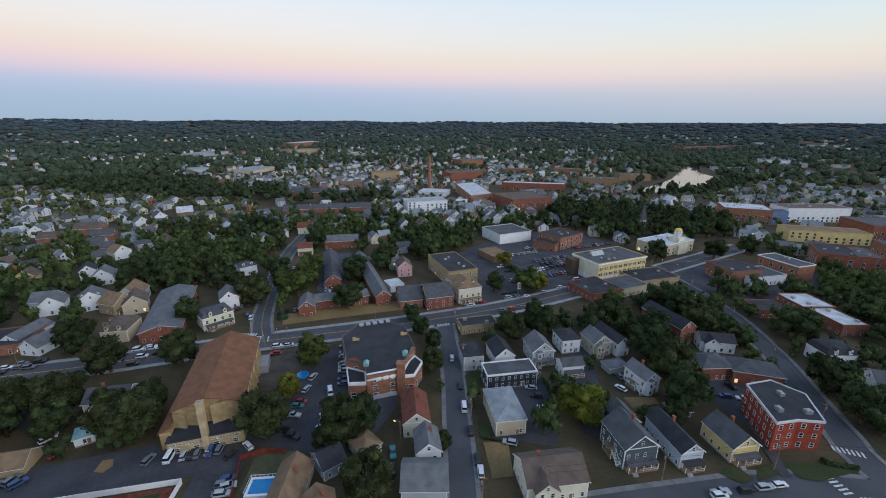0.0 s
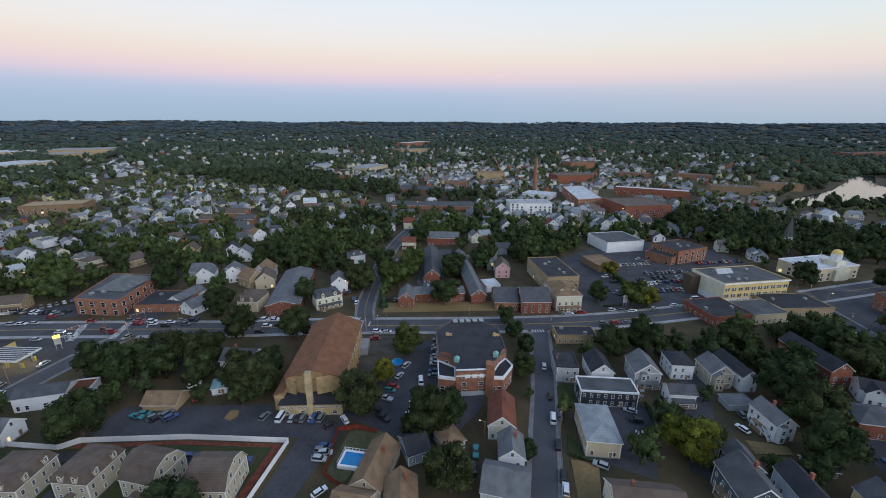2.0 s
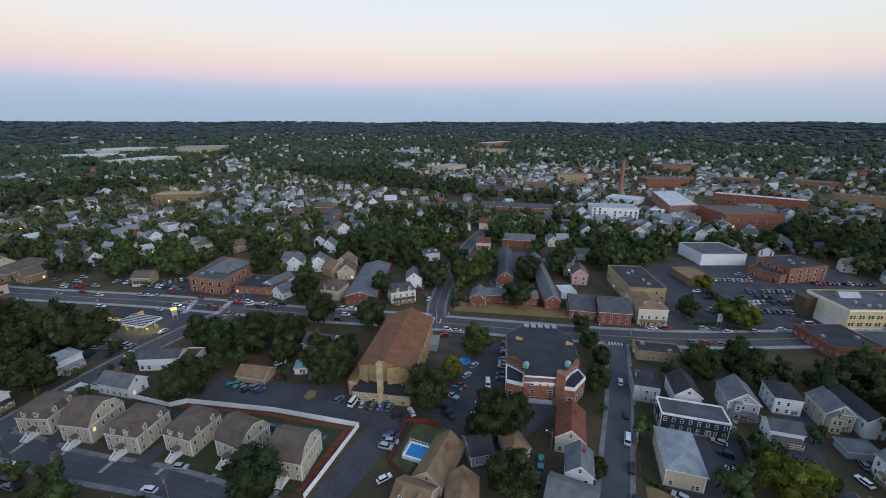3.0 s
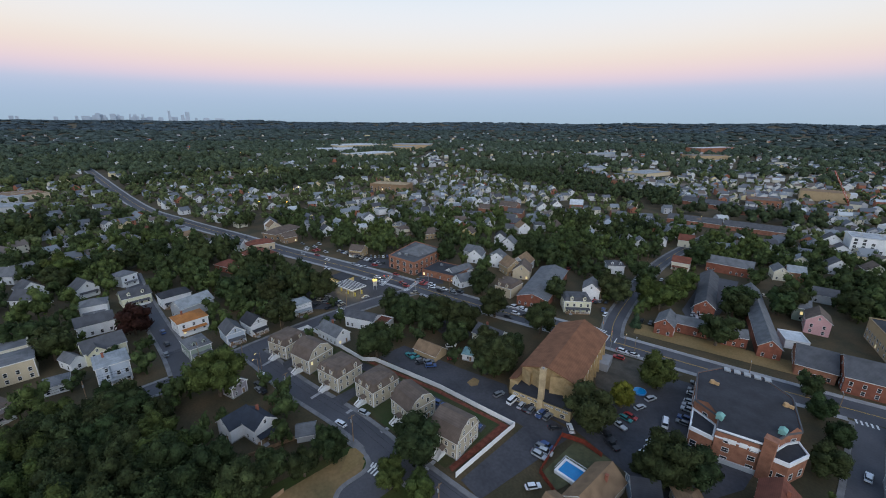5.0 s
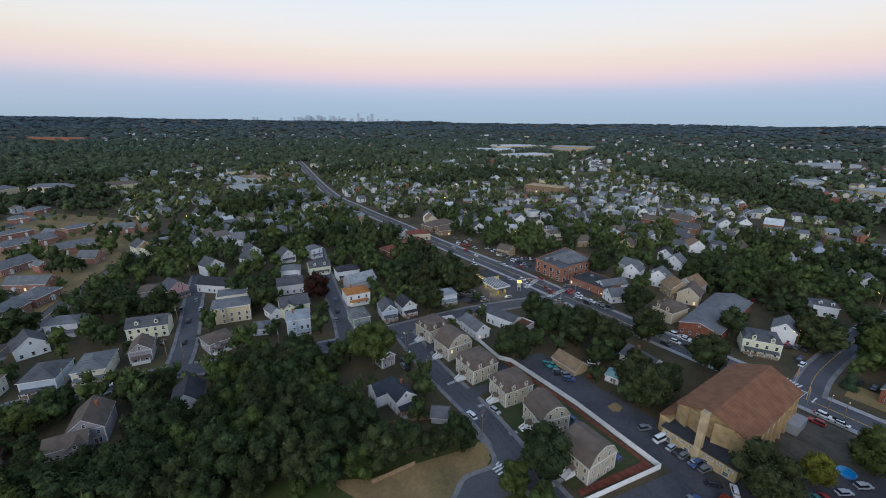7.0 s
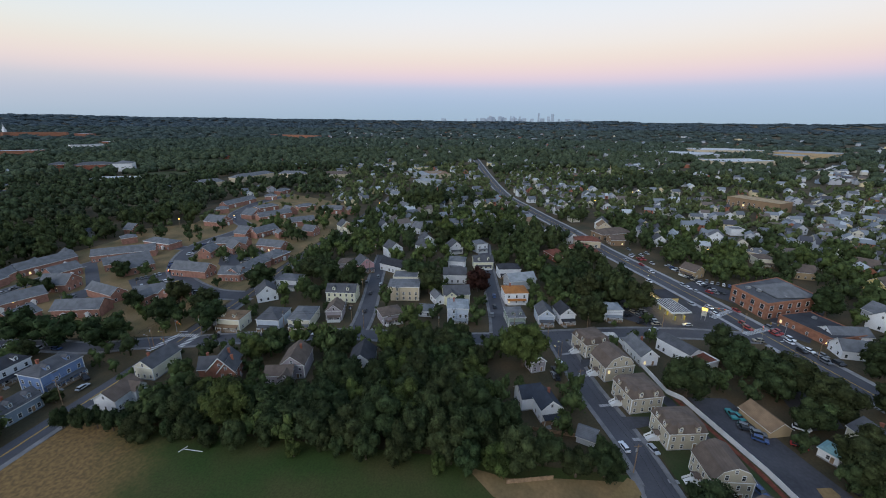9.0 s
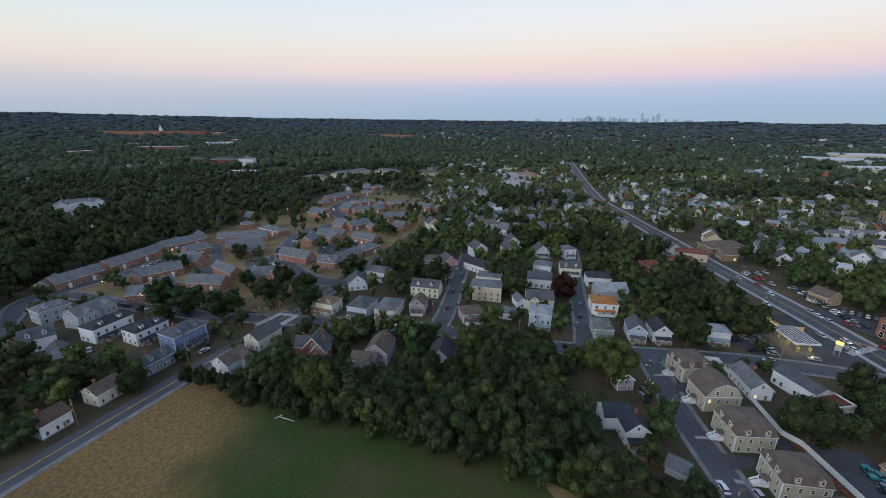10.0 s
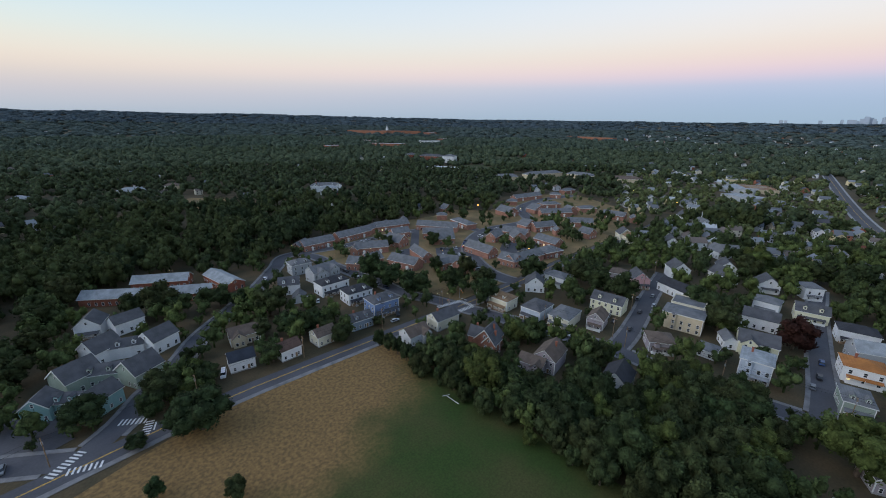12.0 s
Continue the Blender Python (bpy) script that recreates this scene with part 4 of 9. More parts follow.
def block(ring, e, wall, roof, label, name="building", gap=3.4, extras="", storey=3.2, parapet=True, size=(1.3, 1.7)):
    """A flat-roofed building on any ring of ground points, counter-clockwise, with windows on every side."""
    cx, cy = sum(p[0] for p in ring) / len(ring), sum(p[1] for p in ring) / len(ring)
    HOUSES.append((cx, cy, max(math.hypot(p[0] - cx, p[1] - cy) for p in ring)))
    z0 = terrain(cx, cy)
    ob = thing(name, label, "building", pose(cx, cy, z0))
    rg = [(px - cx, py - cy) for px, py in ring]
    area = sum(a[0] * b[1] - b[0] * a[1] for a, b in zip(rg, rg[1:] + rg[:1]))
    if area < 0:
        rg = rg[::-1]
    brick = wall in ("brick", "paleb", "red")
    part("wall", Shape().solid(rg, 0, e), BRICK if brick else STUCCO, ob, colour=COLOURS[wall])
    part("roof", Shape().solid([(px * 0.97, py * 0.97) for px, py in rg], e, e + 0.1), FLAT, ob, colour=COLOURS[roof])
    rng = random.Random(int(abs(cx * 3 + cy)))
    for a, b in zip(rg, rg[1:] + rg[:1]):
        a, b = Vector(a), Vector(b)
        t = (b - a).normalized()
        n = Vector((t.y, -t.x))
        if parapet:
            q = [a - t * 0.1 + n * 0.12, b + t * 0.1 + n * 0.12, b - n * 0.25, a - n * 0.25]
            part("parapet", Shape().solid([tuple(p) for p in q], e - 0.35, e + 0.45), STUCCO, ob, colour=COLOURS["snow"] if "w" in extras else COLOURS["slate"] if "k" in extras else COLOURS[wall])
        length = (b - a).length
        facing = n.dot(Vector((-cx, -cy))) > -0.1
        if "n" in extras or not facing:
            continue
        k = max(1, int(length / gap))
        for st in range(max(1, int(e / storey))):
            for i in range(k):
                if k > 16 and i % 2:
                    continue
                c = a + t * length * (i + 0.5) / k
                window(ob, c.x, c.y, 1.9 + st * storey, math.degrees(math.atan2(t.y, t.x)), size[0], size[1], rng.random() < (0.2 if "L" in extras else 0.015))
    if "u" in extras:
        unit = Shape().box(0, 0, 0, 2.2, 1.6, 1.2).box(0, 0, 1.2, 1.5, 1.0, 0.2).mesh("roof_unit", [METAL])
        made = 0
        for _ in range(60):
            px, py = rng.uniform(-1, 1) * 30, rng.uniform(-1, 1) * 30
            if made < 7 and inside(px, py, [(q[0] * 0.8, q[1] * 0.8) for q in rg]):
                part("roof_unit", unit, None, ob, at=pose(px, py, e + 0.1, 0, 0, rng.choice((0, 90))))
                made += 1
    return ob


# ---- cars ----
def car_meshes(length, width, height, hood, boot, cab0, cab1, van=False):
    hw = width / 2
    bm = bmesh.new()
    bmesh.ops.create_cube(bm, size=1.0)
    belt = height * 0.58
    for v in bm.verts:
        v.co = Vector((v.co.x * length, v.co.y * width, 0.28 + (v.co.z + 0.5) * (belt - 0.28)))
    bmesh.ops.bevel(bm, geom=bm.edges[:], offset=0.16, segments=2, affect="EDGES", profile=0.6)
    body = bpy.data.meshes.new("body")
    bm.to_mesh(body)
    bm.free()
    body.materials.append(CARPAINT)
    cab, top = Shape(), Shape()
    shell = Shape()
    lo = [(cab0, -hw * 0.93), (cab1, -hw * 0.93), (cab1, hw * 0.93), (cab0, hw * 0.93)]
    in0, in1 = (0.15, 0.3) if van else (0.4, 0.65)
    hi = [(cab0 + in0, -hw * 0.74), (cab1 - in1, -hw * 0.74), (cab1 - in1, hw * 0.74), (cab0 + in0, hw * 0.74)]
    cab.solid(lo, belt - 0.04, height - 0.06, 0, hi)
    top.solid([(x * 1.02, y * 1.02) for x, y in hi], height - 0.08, height, 0, [(x * 0.95, y * 0.92) for x, y in hi])
    shell.v, shell.f = [tuple(v.co) for v in body.vertices] + top.v, [tuple(p.vertices) for p in body.polygons] + [tuple(len(body.vertices) + i for i in f) for f in top.f]
    shell.m = [0] * len(shell.f)
    body = shell.mesh("body", [CARPAINT])
    wheel = Shape().tube((0, -0.12, 0), (0, 0.12, 0), 0.33, 0.33, 14).tube((0, -0.13, 0), (0, 0.13, 0), 0.19, 0.19, 10, 1)
    far_body = Shape()
    far_body.v, far_body.f, far_body.m = [tuple(v.co) for v in body.vertices], [tuple(p.vertices) for p in body.polygons], [0] * len(body.polygons)
    for sx in (-0.31, 0.31):
        far_body.tube((sx * length, -width * 0.5, 0.33), (sx * length, width * 0.5, 0.33), 0.33, 0.33, 10, 1)
    lamp = far_body.mesh("body", [CARPAINT, RUBBER])
    return body, cab.mesh("cabin_glass", [GLASS]), None, wheel.mesh("wheel", [RUBBER, METAL]), lamp, length, width, belt


CAR_KINDS = {"sedan": car_meshes(4.7, 1.8, 1.45, 1, 1, -1.9, 1.25), "suv": car_meshes(4.7, 1.9, 1.75, 1, 0, -2.25, 1.15),
             "van": car_meshes(5.4, 2.0, 2.4, 1, 0, -2.6, 1.9, True), "pickup": car_meshes(5.5, 1.95, 1.8, 1, 1, -0.8, 1.2)}
LAMPS = {c: Shape().box(0, 0, 0, 0.1, 0.36, 0.17).mesh("lamp", [m]) for c, m in
         (("head", material("lamp_glass", (0.6, 0.6, 0.58), 0.2)), ("tail", material("tail_glass", (0.25, 0.01, 0.01), 0.3)), ("head_on", HEAD), ("tail_on", TAIL))}
CAR_COLOURS = {"white": (0.75, 0.76, 0.78), "silver": (0.42, 0.44, 0.46), "grey": (0.16, 0.17, 0.18), "black": (0.02, 0.02, 0.024), "blue": (0.04, 0.08, 0.2), "red": (0.35, 0.03, 0.03), "teal": (0.04, 0.22, 0.22), "tan": (0.35, 0.3, 0.22), "yellow": (0.6, 0.38, 0.03)}


FAR_CARS = []


def join_far_cars():
    """The small cars of the distant car parks as one object."""
    s, names = Shape(), list(CAR_COLOURS)
    mats = [material("far_paint_" + c, CAR_COLOURS[c], 0.35, 0.05, 1.0, 6.0) for c in names] + [RUBBER, GLASS]
    for x, y, rot, colour, kind in FAR_CARS:
        m = pose(x, y, 0.22 + terrain(x, y), 0, 0, rot)
        for me, slots in ((CAR_KINDS[kind][4], (names.index(colour), len(names))), (CAR_KINDS[kind][1], (len(names) + 1,))):
            k = len(s.v)
            s.v += [tuple(m @ v.co) for v in me.vertices]
            s.f += [tuple(k + i for i in p.vertices) for p in me.polygons]
            s.m += [slots[p.material_index] for p in me.polygons]
    return setting("parked_cars", s, mats, "small cars standing in far car parks", "cars", kind="stuff")


def car(x, y, rot, colour="", kind="", lights=""):
    """A parked or waiting car, its nose to +x before turning."""
    rng = random.Random(str((round(x, 1), round(y, 1))))
    colour = colour or rng.choice(["white", "silver", "grey", "black", "blue", "silver", "white", "grey", "black", "tan", "silver", "black", "grey", "red"])
    kind = kind or rng.choice(["sedan", "sedan", "suv", "suv", "sedan"])
    body, cab, top, wheel, lamp, length, width, belt = CAR_KINDS[kind]
    near = math.hypot(x, y) < 140
    if math.hypot(x, y) > 285 and not lights:
        FAR_CARS.append((x, y, rot, colour, kind))
        return None
    ob = thing("van" if kind == "van" else "pickup_truck" if kind == "pickup" else "car", "%s %s standing on the asphalt%s" % (colour, {"sedan": "saloon car", "suv": "sport utility car", "van": "panel van", "pickup": "pickup truck"}[kind], " with its lights on" if lights else ""),
               "car", pose(x, y, 0.22, 0, 0, rot), "cars of the town")
    part("body", body if near else lamp, None, ob, colour=CAR_COLOURS[colour])
    part("cabin_glass", cab, None, ob)
    for sx in (-0.31, 0.31) if near else ():
        for sy in (-0.44, 0.44):
            part("wheel", wheel, None, ob, at=pose(sx * length, sy * width, 0.33))
    for sy in (-0.33, 0.33) if near or lights else ():
        part("headlight", LAMPS["head_on" if "h" in lights else "head"], None, ob, at=pose(length / 2 - 0.03, sy * width, 0.62))
        part("tail_light", LAMPS["tail_on" if "t" in lights else "tail"], None, ob, at=pose(-length / 2 + 0.03, sy * width, 0.68))
    return ob


def car_row(x0, y0, x1, y1, n, rot, skip=0.15, seed=1):
    """Cars parked side by side from one place to another."""
    rng = random.Random(seed)
    for i in range(n):
        if rng.random() < skip:
            continue
        t = i / max(n - 1, 1)
        car(x0 + (x1 - x0) * t, y0 + (y1 - y0) * t, rot + rng.choice((0, 180)) + rng.uniform(-2, 2))


# ---- street furniture ----
def street_lamp(x, y, rot, h=8.0, on=True):
    ob = thing("street_lamp", "wooden pole street lamp with a glowing amber head" if on else "grey street lamp on a pole", "street lamp", pose(x, y, terrain(x, y), 0, 0, rot), "street lamps")
    part("pole", Shape().tube((0, 0, 0), (0, 0, h), 0.14, 0.1, 8), WOOD, ob)
    part("arm", Shape().tube((0, 0, h - 0.5), (1.6, 0, h), 0.05, 0.04, 6), METAL, ob)
    part("lamp_head", Shape().box(1.75, 0, h - 0.1, 0.7, 0.3, 0.16), METAL, ob)
    part("bulb", Shape().box(1.75, 0, h - 0.2, 0.46, 0.24, 0.1), LAMP if on else GLASS, ob)


def utility_pole(x, y, rot, h=10.5):
    ob = thing("utility_pole", "weathered wooden utility pole with a crossarm", "utility pole", pose(x, y, terrain(x, y), 0, 0, rot), "utility poles")
    part("pole", Shape().tube((0, 0, 0), (0, 0, h), 0.17, 0.12, 8), WOOD, ob)
    part("crossarm", Shape().box(0, 0, h - 0.7, 2.4, 0.12, 0.14), WOOD, ob)
    part("transformer", Shape().tube((0.32, 0, h - 2.6), (0.32, 0, h - 1.6), 0.24, 0.24, 10), METAL, ob)
    return ob

# ---- open ground ----
patch("field", [(-103.4, -138.1), (-64.2, -141.7), (-31.5, -142.2), (-9.3, -137.6), (7.6, -132.5), (69.0, -113.5), (59.4, 46.6), (-20.1, 59.6), (-49.9, 53.1), (-102.1, 45.5)], field_material(), "sports field, green turf parched to straw at one side", "grass field")
patch("car_park", [(-86.7, 102.2), (-62.2, 107.2), (-27.2, 101.0), (-17.4, 124.3), (-17.4, 134.5), (-33.4, 133.5), (-45.8, 167.1), (-57.6, 163.0), (-62.4, 140.7), (-66.3, 115.3), (-86.5, 109.4)], OLD_ASPHALT, "worn asphalt car park around the church and school", "car park")
patch("car_park", [(-61.9, 63.0), (-60.2, 106.2), (-86.7, 102.2), (-92.8, 107.3), (-112.9, 100.5), (-143.3, 91.9), (-142.2, 77.0), (-108.0, 86.8), (-73.3, 94.6), (-70.1, 63.1)], OLD_ASPHALT, "worn asphalt yard along the white fence", "car park")
patch("car_park", [(23.3, 217.6), (59.6, 234.6), (99.4, 254.6), (105.4, 297.3), (139.7, 286.8), (148.9, 335.4), (118.3, 402.1), (35.3, 340.8), (9.1, 306.3), (15.2, 245.1)], OLD_ASPHALT, "large grey asphalt car park with many parked cars", "car park")
patch("car_park", [(-242.5, 92.2), (-235.2, 126.3), (-201.8, 135.4), (-199.0, 84.1), (-214.4, 63.8), (-224.5, 65.9)], OLD_ASPHALT, "asphalt forecourt of the petrol station", "forecourt")
patch("car_park", [(104.1, 149.2), (126.8, 151.1), (134.3, 128.1), (111.3, 110.4), (103.3, 122.7)], OLD_ASPHALT, "asphalt yard behind the brick building", "car park")
patch("car_park", [(17.9, 110.7), (37.8, 106.6), (43.8, 141.1), (23.8, 145.2)], OLD_ASPHALT, "asphalt parking yard beside the beige house", "car park")
patch("car_park", [(47.8, 112.7), (55.6, 110.8), (71.6, 173.5), (59.7, 175.6)], OLD_ASPHALT, "narrow asphalt lane between wooden houses", "lane")
patch("car_park", [(158.2, 234.0), (212.2, 208.2), (286.0, 243.0), (295.8, 293.0), (212.3, 294.2), (163.1, 289.6)], OLD_ASPHALT, "asphalt yards between brick shops", "car park")
patch("car_park", [(5.1, -160.4), (44.1, -147.1), (72.1, -166.9), (30.3, -201.6), (11.7, -187.3)], ASPHALT, "dark asphalt yard of the condominium", "car park")
patch("car_park", [(-201.9, 144.2), (-191.9, 154.1), (-247.3, 204.4), (-264.1, 174.4)], OLD_ASPHALT, "asphalt yard behind the shops", "car park")
patch("lawn", [(-88.6, 160.0), (-62.6, 167.6), (-51.8, 170.6), (-60.4, 135.6), (-70.4, 134.6)], DIRT, "scruffy bare yard beside the church", "yard")
patch("dry_grass", [(-82.7, 188.5), (-20.9, 207.7), (-26.9, 218.9), (-86.8, 200.7)], DRY, "dry lawn before the brick apartments", "grass")
for ring in ([(-276.9, -203.3), (-290.0, -195.6), (-291.0, -176.4), (-275.2, -167.0), (-258.0, -168.3), (-244.0, -178.0), (-258.0, -192.5)], [(-220.5, -228.9), (-238.6, -216.7), (-223.4, -201.0), (-205.7, -211.7)], [(-191.5, -245.6), (-205.8, -242.5), (-197.9, -230.1), (-183.6, -230.3)]):
    patch("car_park", ring, ASPHALT, "asphalt parking court between brick apartments", "car park")
patch("car_park", [(-92.0, 307.4), (-74.0, 312.0), (-66.0, 272.0), (-62.5, 233.0), (-71.0, 224.0), (-79.0, 236.0)], ASPHALT, "asphalt court between brick apartments", "car park")
patch("lawn", [(-76.2, 62.2), (-79.4, 89.1), (-108.9, 81.4), (-142.1, 71.1), (-183.9, 59.9), (-181.9, 43.9), (-112.7, 55.6)], LAWN, "green lawn behind the row of gambrel houses", "grass")
patch("red_mulch", [(-75.8, 63.2), (-78.8, 88.7), (-108.9, 82.0), (-140.7, 71.6), (-140.1, 73.4), (-108.0, 83.9), (-76.4, 90.7), (-73.8, 63.1)], material("red_mulch", (0.2, 0.06, 0.035), 0.95, 0.2, 0.6, 4.0, 0.3), "red mulch bed along the white fence", "mulch")
patch("water", [(281.0, 594.5), (325.0, 617.8), (379.2, 650.1), (431.6, 686.3), (510.0, 745.8), (534.6, 813.4), (538.2, 857.3), (613.3, 989.3), (578.0, 1001.8), (520.9, 900.0), (428.7, 769.6), (348.2, 689.7), (295.7, 626.6)], WATER, "pale still river reflecting the sky", "river", 0.6)

# ---- road markings ----
for a, b, wide in (((-225.0, 135.8), (-214.1, 121.1), 3.2),
                   ((-204.9, 143.3), (-197.2, 127.9), 3.2),
                   ((-89.7, 176.8), (-86.6, 164.1), 3.0),
                   ((-100.3, 177.8), (-91.2, 178.3), 3.0),
                   ((-2.8, 188.3), (3.7, 190.3), 2.6),
                   ((125.9, 106.7), (134.0, 103.4), 2.6),
                   ((114.0, 98.0), (115.4, 89.0), 3.0),
                   ((117.0, 87.0), (132.0, 86.0), 3.0),
                   ((-145.4, -149.2), (-160.2, -146.2), 3.0),
                   ((-160.2, -147.2), (-161.1, -136.7), 3.0),
                   ((-150.6, -137.8), (-161.0, -136.7), 3.0),
                   ((-90.4, 44.4), (-84.8, 46.3), 3.0),
                   ((-5.8, -159.2), (-13.1, -154.0), 3.0),
                   ((-10.7, -146.3), (-13.8, -153.3), 2.6),
                   ((12.4, -145.3), (3.8, -151.7), 3.0),
                   ((8.5, -144.6), (0.0, -141.3), 2.8)):
    crosswalk(a, b, wide)


def stop_line(x, y, rot, n):
    s = Shape().face([(-n / 2, -0.25, 0.24), (n / 2, -0.25, 0.24), (n / 2, 0.25, 0.24), (-n / 2, 0.25, 0.24)])
    ob = part("trim", s, PAINT, at=pose(x, y, 0, 0, 0, rot))
    return tagged(ob, "white stop line painted on the street", "road marking", "", "structure")


for x, y, rot, n in ((-84.2, 174.2, 105, 5), (-192.9, 144.1, 110, 6), (-229.2, 126.2, 109.4, 6), (-163.8, -146.1, 94.6, 4), (-14.2, -149.2, 69.4, 4)):
    stop_line(x, y, rot, n)


def parking_lines(x, y, rot, n, gap=2.7, length=5.0):
    s = Shape()
    for i in range(n + 1):
        u = i * gap
        s.face([(u - 0.06, 0, 0.2), (u + 0.06, 0, 0.2), (u + 0.06, length, 0.2), (u - 0.06, length, 0.2)])
    return tagged(part("trim", s, PAINT, at=pose(x, y, 0, 0, 0, rot)), "white parking bay lines painted on asphalt", "road marking", "", "structure")


for x, y, rot, n in ((57.6, 240.7, 62, 14), (69.6, 267.1, 62, 16), (79.5, 267.0, 62, 16), (87.5, 259.8, 110, 5)):
    parking_lines(x, y, rot, n)


# ---- the church ----
def church():
    ob = thing("church", "tan brick church with broad brown roof and tall pylon", "church", pose(-77.2, 112.3, 0, 0, 0, 17.0))
    HOUSES.append((-83, 128, 24))
    tan = (0.46, 0.33, 0.17)
    e, top, n = 11.0, 15.2, 42.0
    body = Shape().solid([(-10.4, 0), (10.4, 0), (10.4, n), (-10.4, n)], 0, e)
    for y in (0, n):
        t = [(-10.4, y, e), (10.4, y, e), (0, y, top)]
        body.face(t if y == 0 else t[::-1])
    part("wall", body, BRICK, ob, colour=tan)
    o, th = 0.7, 0.3
    k = (top - e) / 10.4
    roof = Shape()
    for sg in (-1, 1):
        x = sg * (10.4 + o)
        q = [(x, -o, e - k * o + th), (x, n + o, e - k * o + th), (0, n + o + 1.2, top + th), (0, -o - 1.5, top + th)]
        roof.slab(q if sg > 0 else q[::-1], th)
    part("roof", roof, SHINGLE, ob, "broad brown shingle roof", colour=COLOURS["churchbrown"])
    # folded brick panels of the front
    for x0, x1, z in ((-10.4, -6.4, 10.2), (-6.4, -1.2, 12.0), (1.2, 6.4, 12.0), (6.4, 10.4, 10.2)):
        sg = -1 if x0 < 0 else 1
        pan = Shape().solid([(x0, 0.1), (x0, -0.4 if sg < 0 else -2.0), (x1, -2.0 if sg < 0 else -0.4), (x1, 0.1)], 0, z)
        part("front_panel", pan, BRICK, ob, colour=tan)
    part("pylon", Shape().box(0, -7.0, 0, 1.9, 1.8, 17.2).box(0, -7.0, 17.2, 2.1, 2.0, 0.35), BRICK, ob, "tall tan brick pylon with a pale cap", colour=(0.52, 0.4, 0.24))
    annex = part("annex", Shape().solid([(-11, -7.2), (11, -7.2), (11, -0.5), (-11, -0.5)], 0, 4.6), BRICK, ob, "low brick annex with a dark flat roof", colour=(0.5, 0.38, 0.2))
    part("annex_roof", Shape().box(0, -3.9, 4.6, 22.6, 7.2, 0.3), FLAT, annex, colour=COLOURS["charcoal"])
    for i in range(8):
        window(ob, -9.4 + i * 2.65 if abs(-9.4 + i * 2.65) > 1.3 else 2.4, -7.2, 3.4, 0, 1.7, 0.6)
    for i in range(4):
        window(ob, -8.5 + i * 5.6, -7.2, 1.4, 0, 1.5, 1.3)
    wing = part("side_wing", Shape().solid([(-13.6, -4), (-10.4, -4), (-10.4, 12), (-13.6, 12)], 0, 6.2), BRICK, ob, colour=tan)
    part("wing_roof", Shape().slab([(-14, -4.4, 6.3), (-10.4, -4.4, 8.2), (-10.4, 12.4, 8.2), (-14, 12.4, 6.3)], 0.25), SHINGLE, wing, colour=COLOURS["churchbrown"])
    rib = Shape().solid([(10.4, -0.35), (11.5, -0.35), (11.5, 0.35), (10.4, 0.35)], 0, e - 0.3, 0, [(10.4, -0.35), (10.8, -0.35), (10.8, 0.35), (10.4, 0.35)]).mesh("buttress", [BRICK])
    for i in range(9):
        b = part("buttress", rib, None, ob, at=pose(0, 3 + i * 4.5, 0), colour=tan)
        if i < 8:
            window(ob, 10.4, 5.2 + i * 4.5, 6.4, 90, 1.1, 6.4)
    part("porch", Shape().box(12.4, n - 6, 0, 4.0, 9, 3.6), STUCCO, ob, "low side entrance", colour=(0.3, 0.3, 0.31))
    part("cross_base", Shape().box(0, -7.0, 17.55, 0.6, 0.6, 0.5), CONCRETE, ob)
    return ob


church()


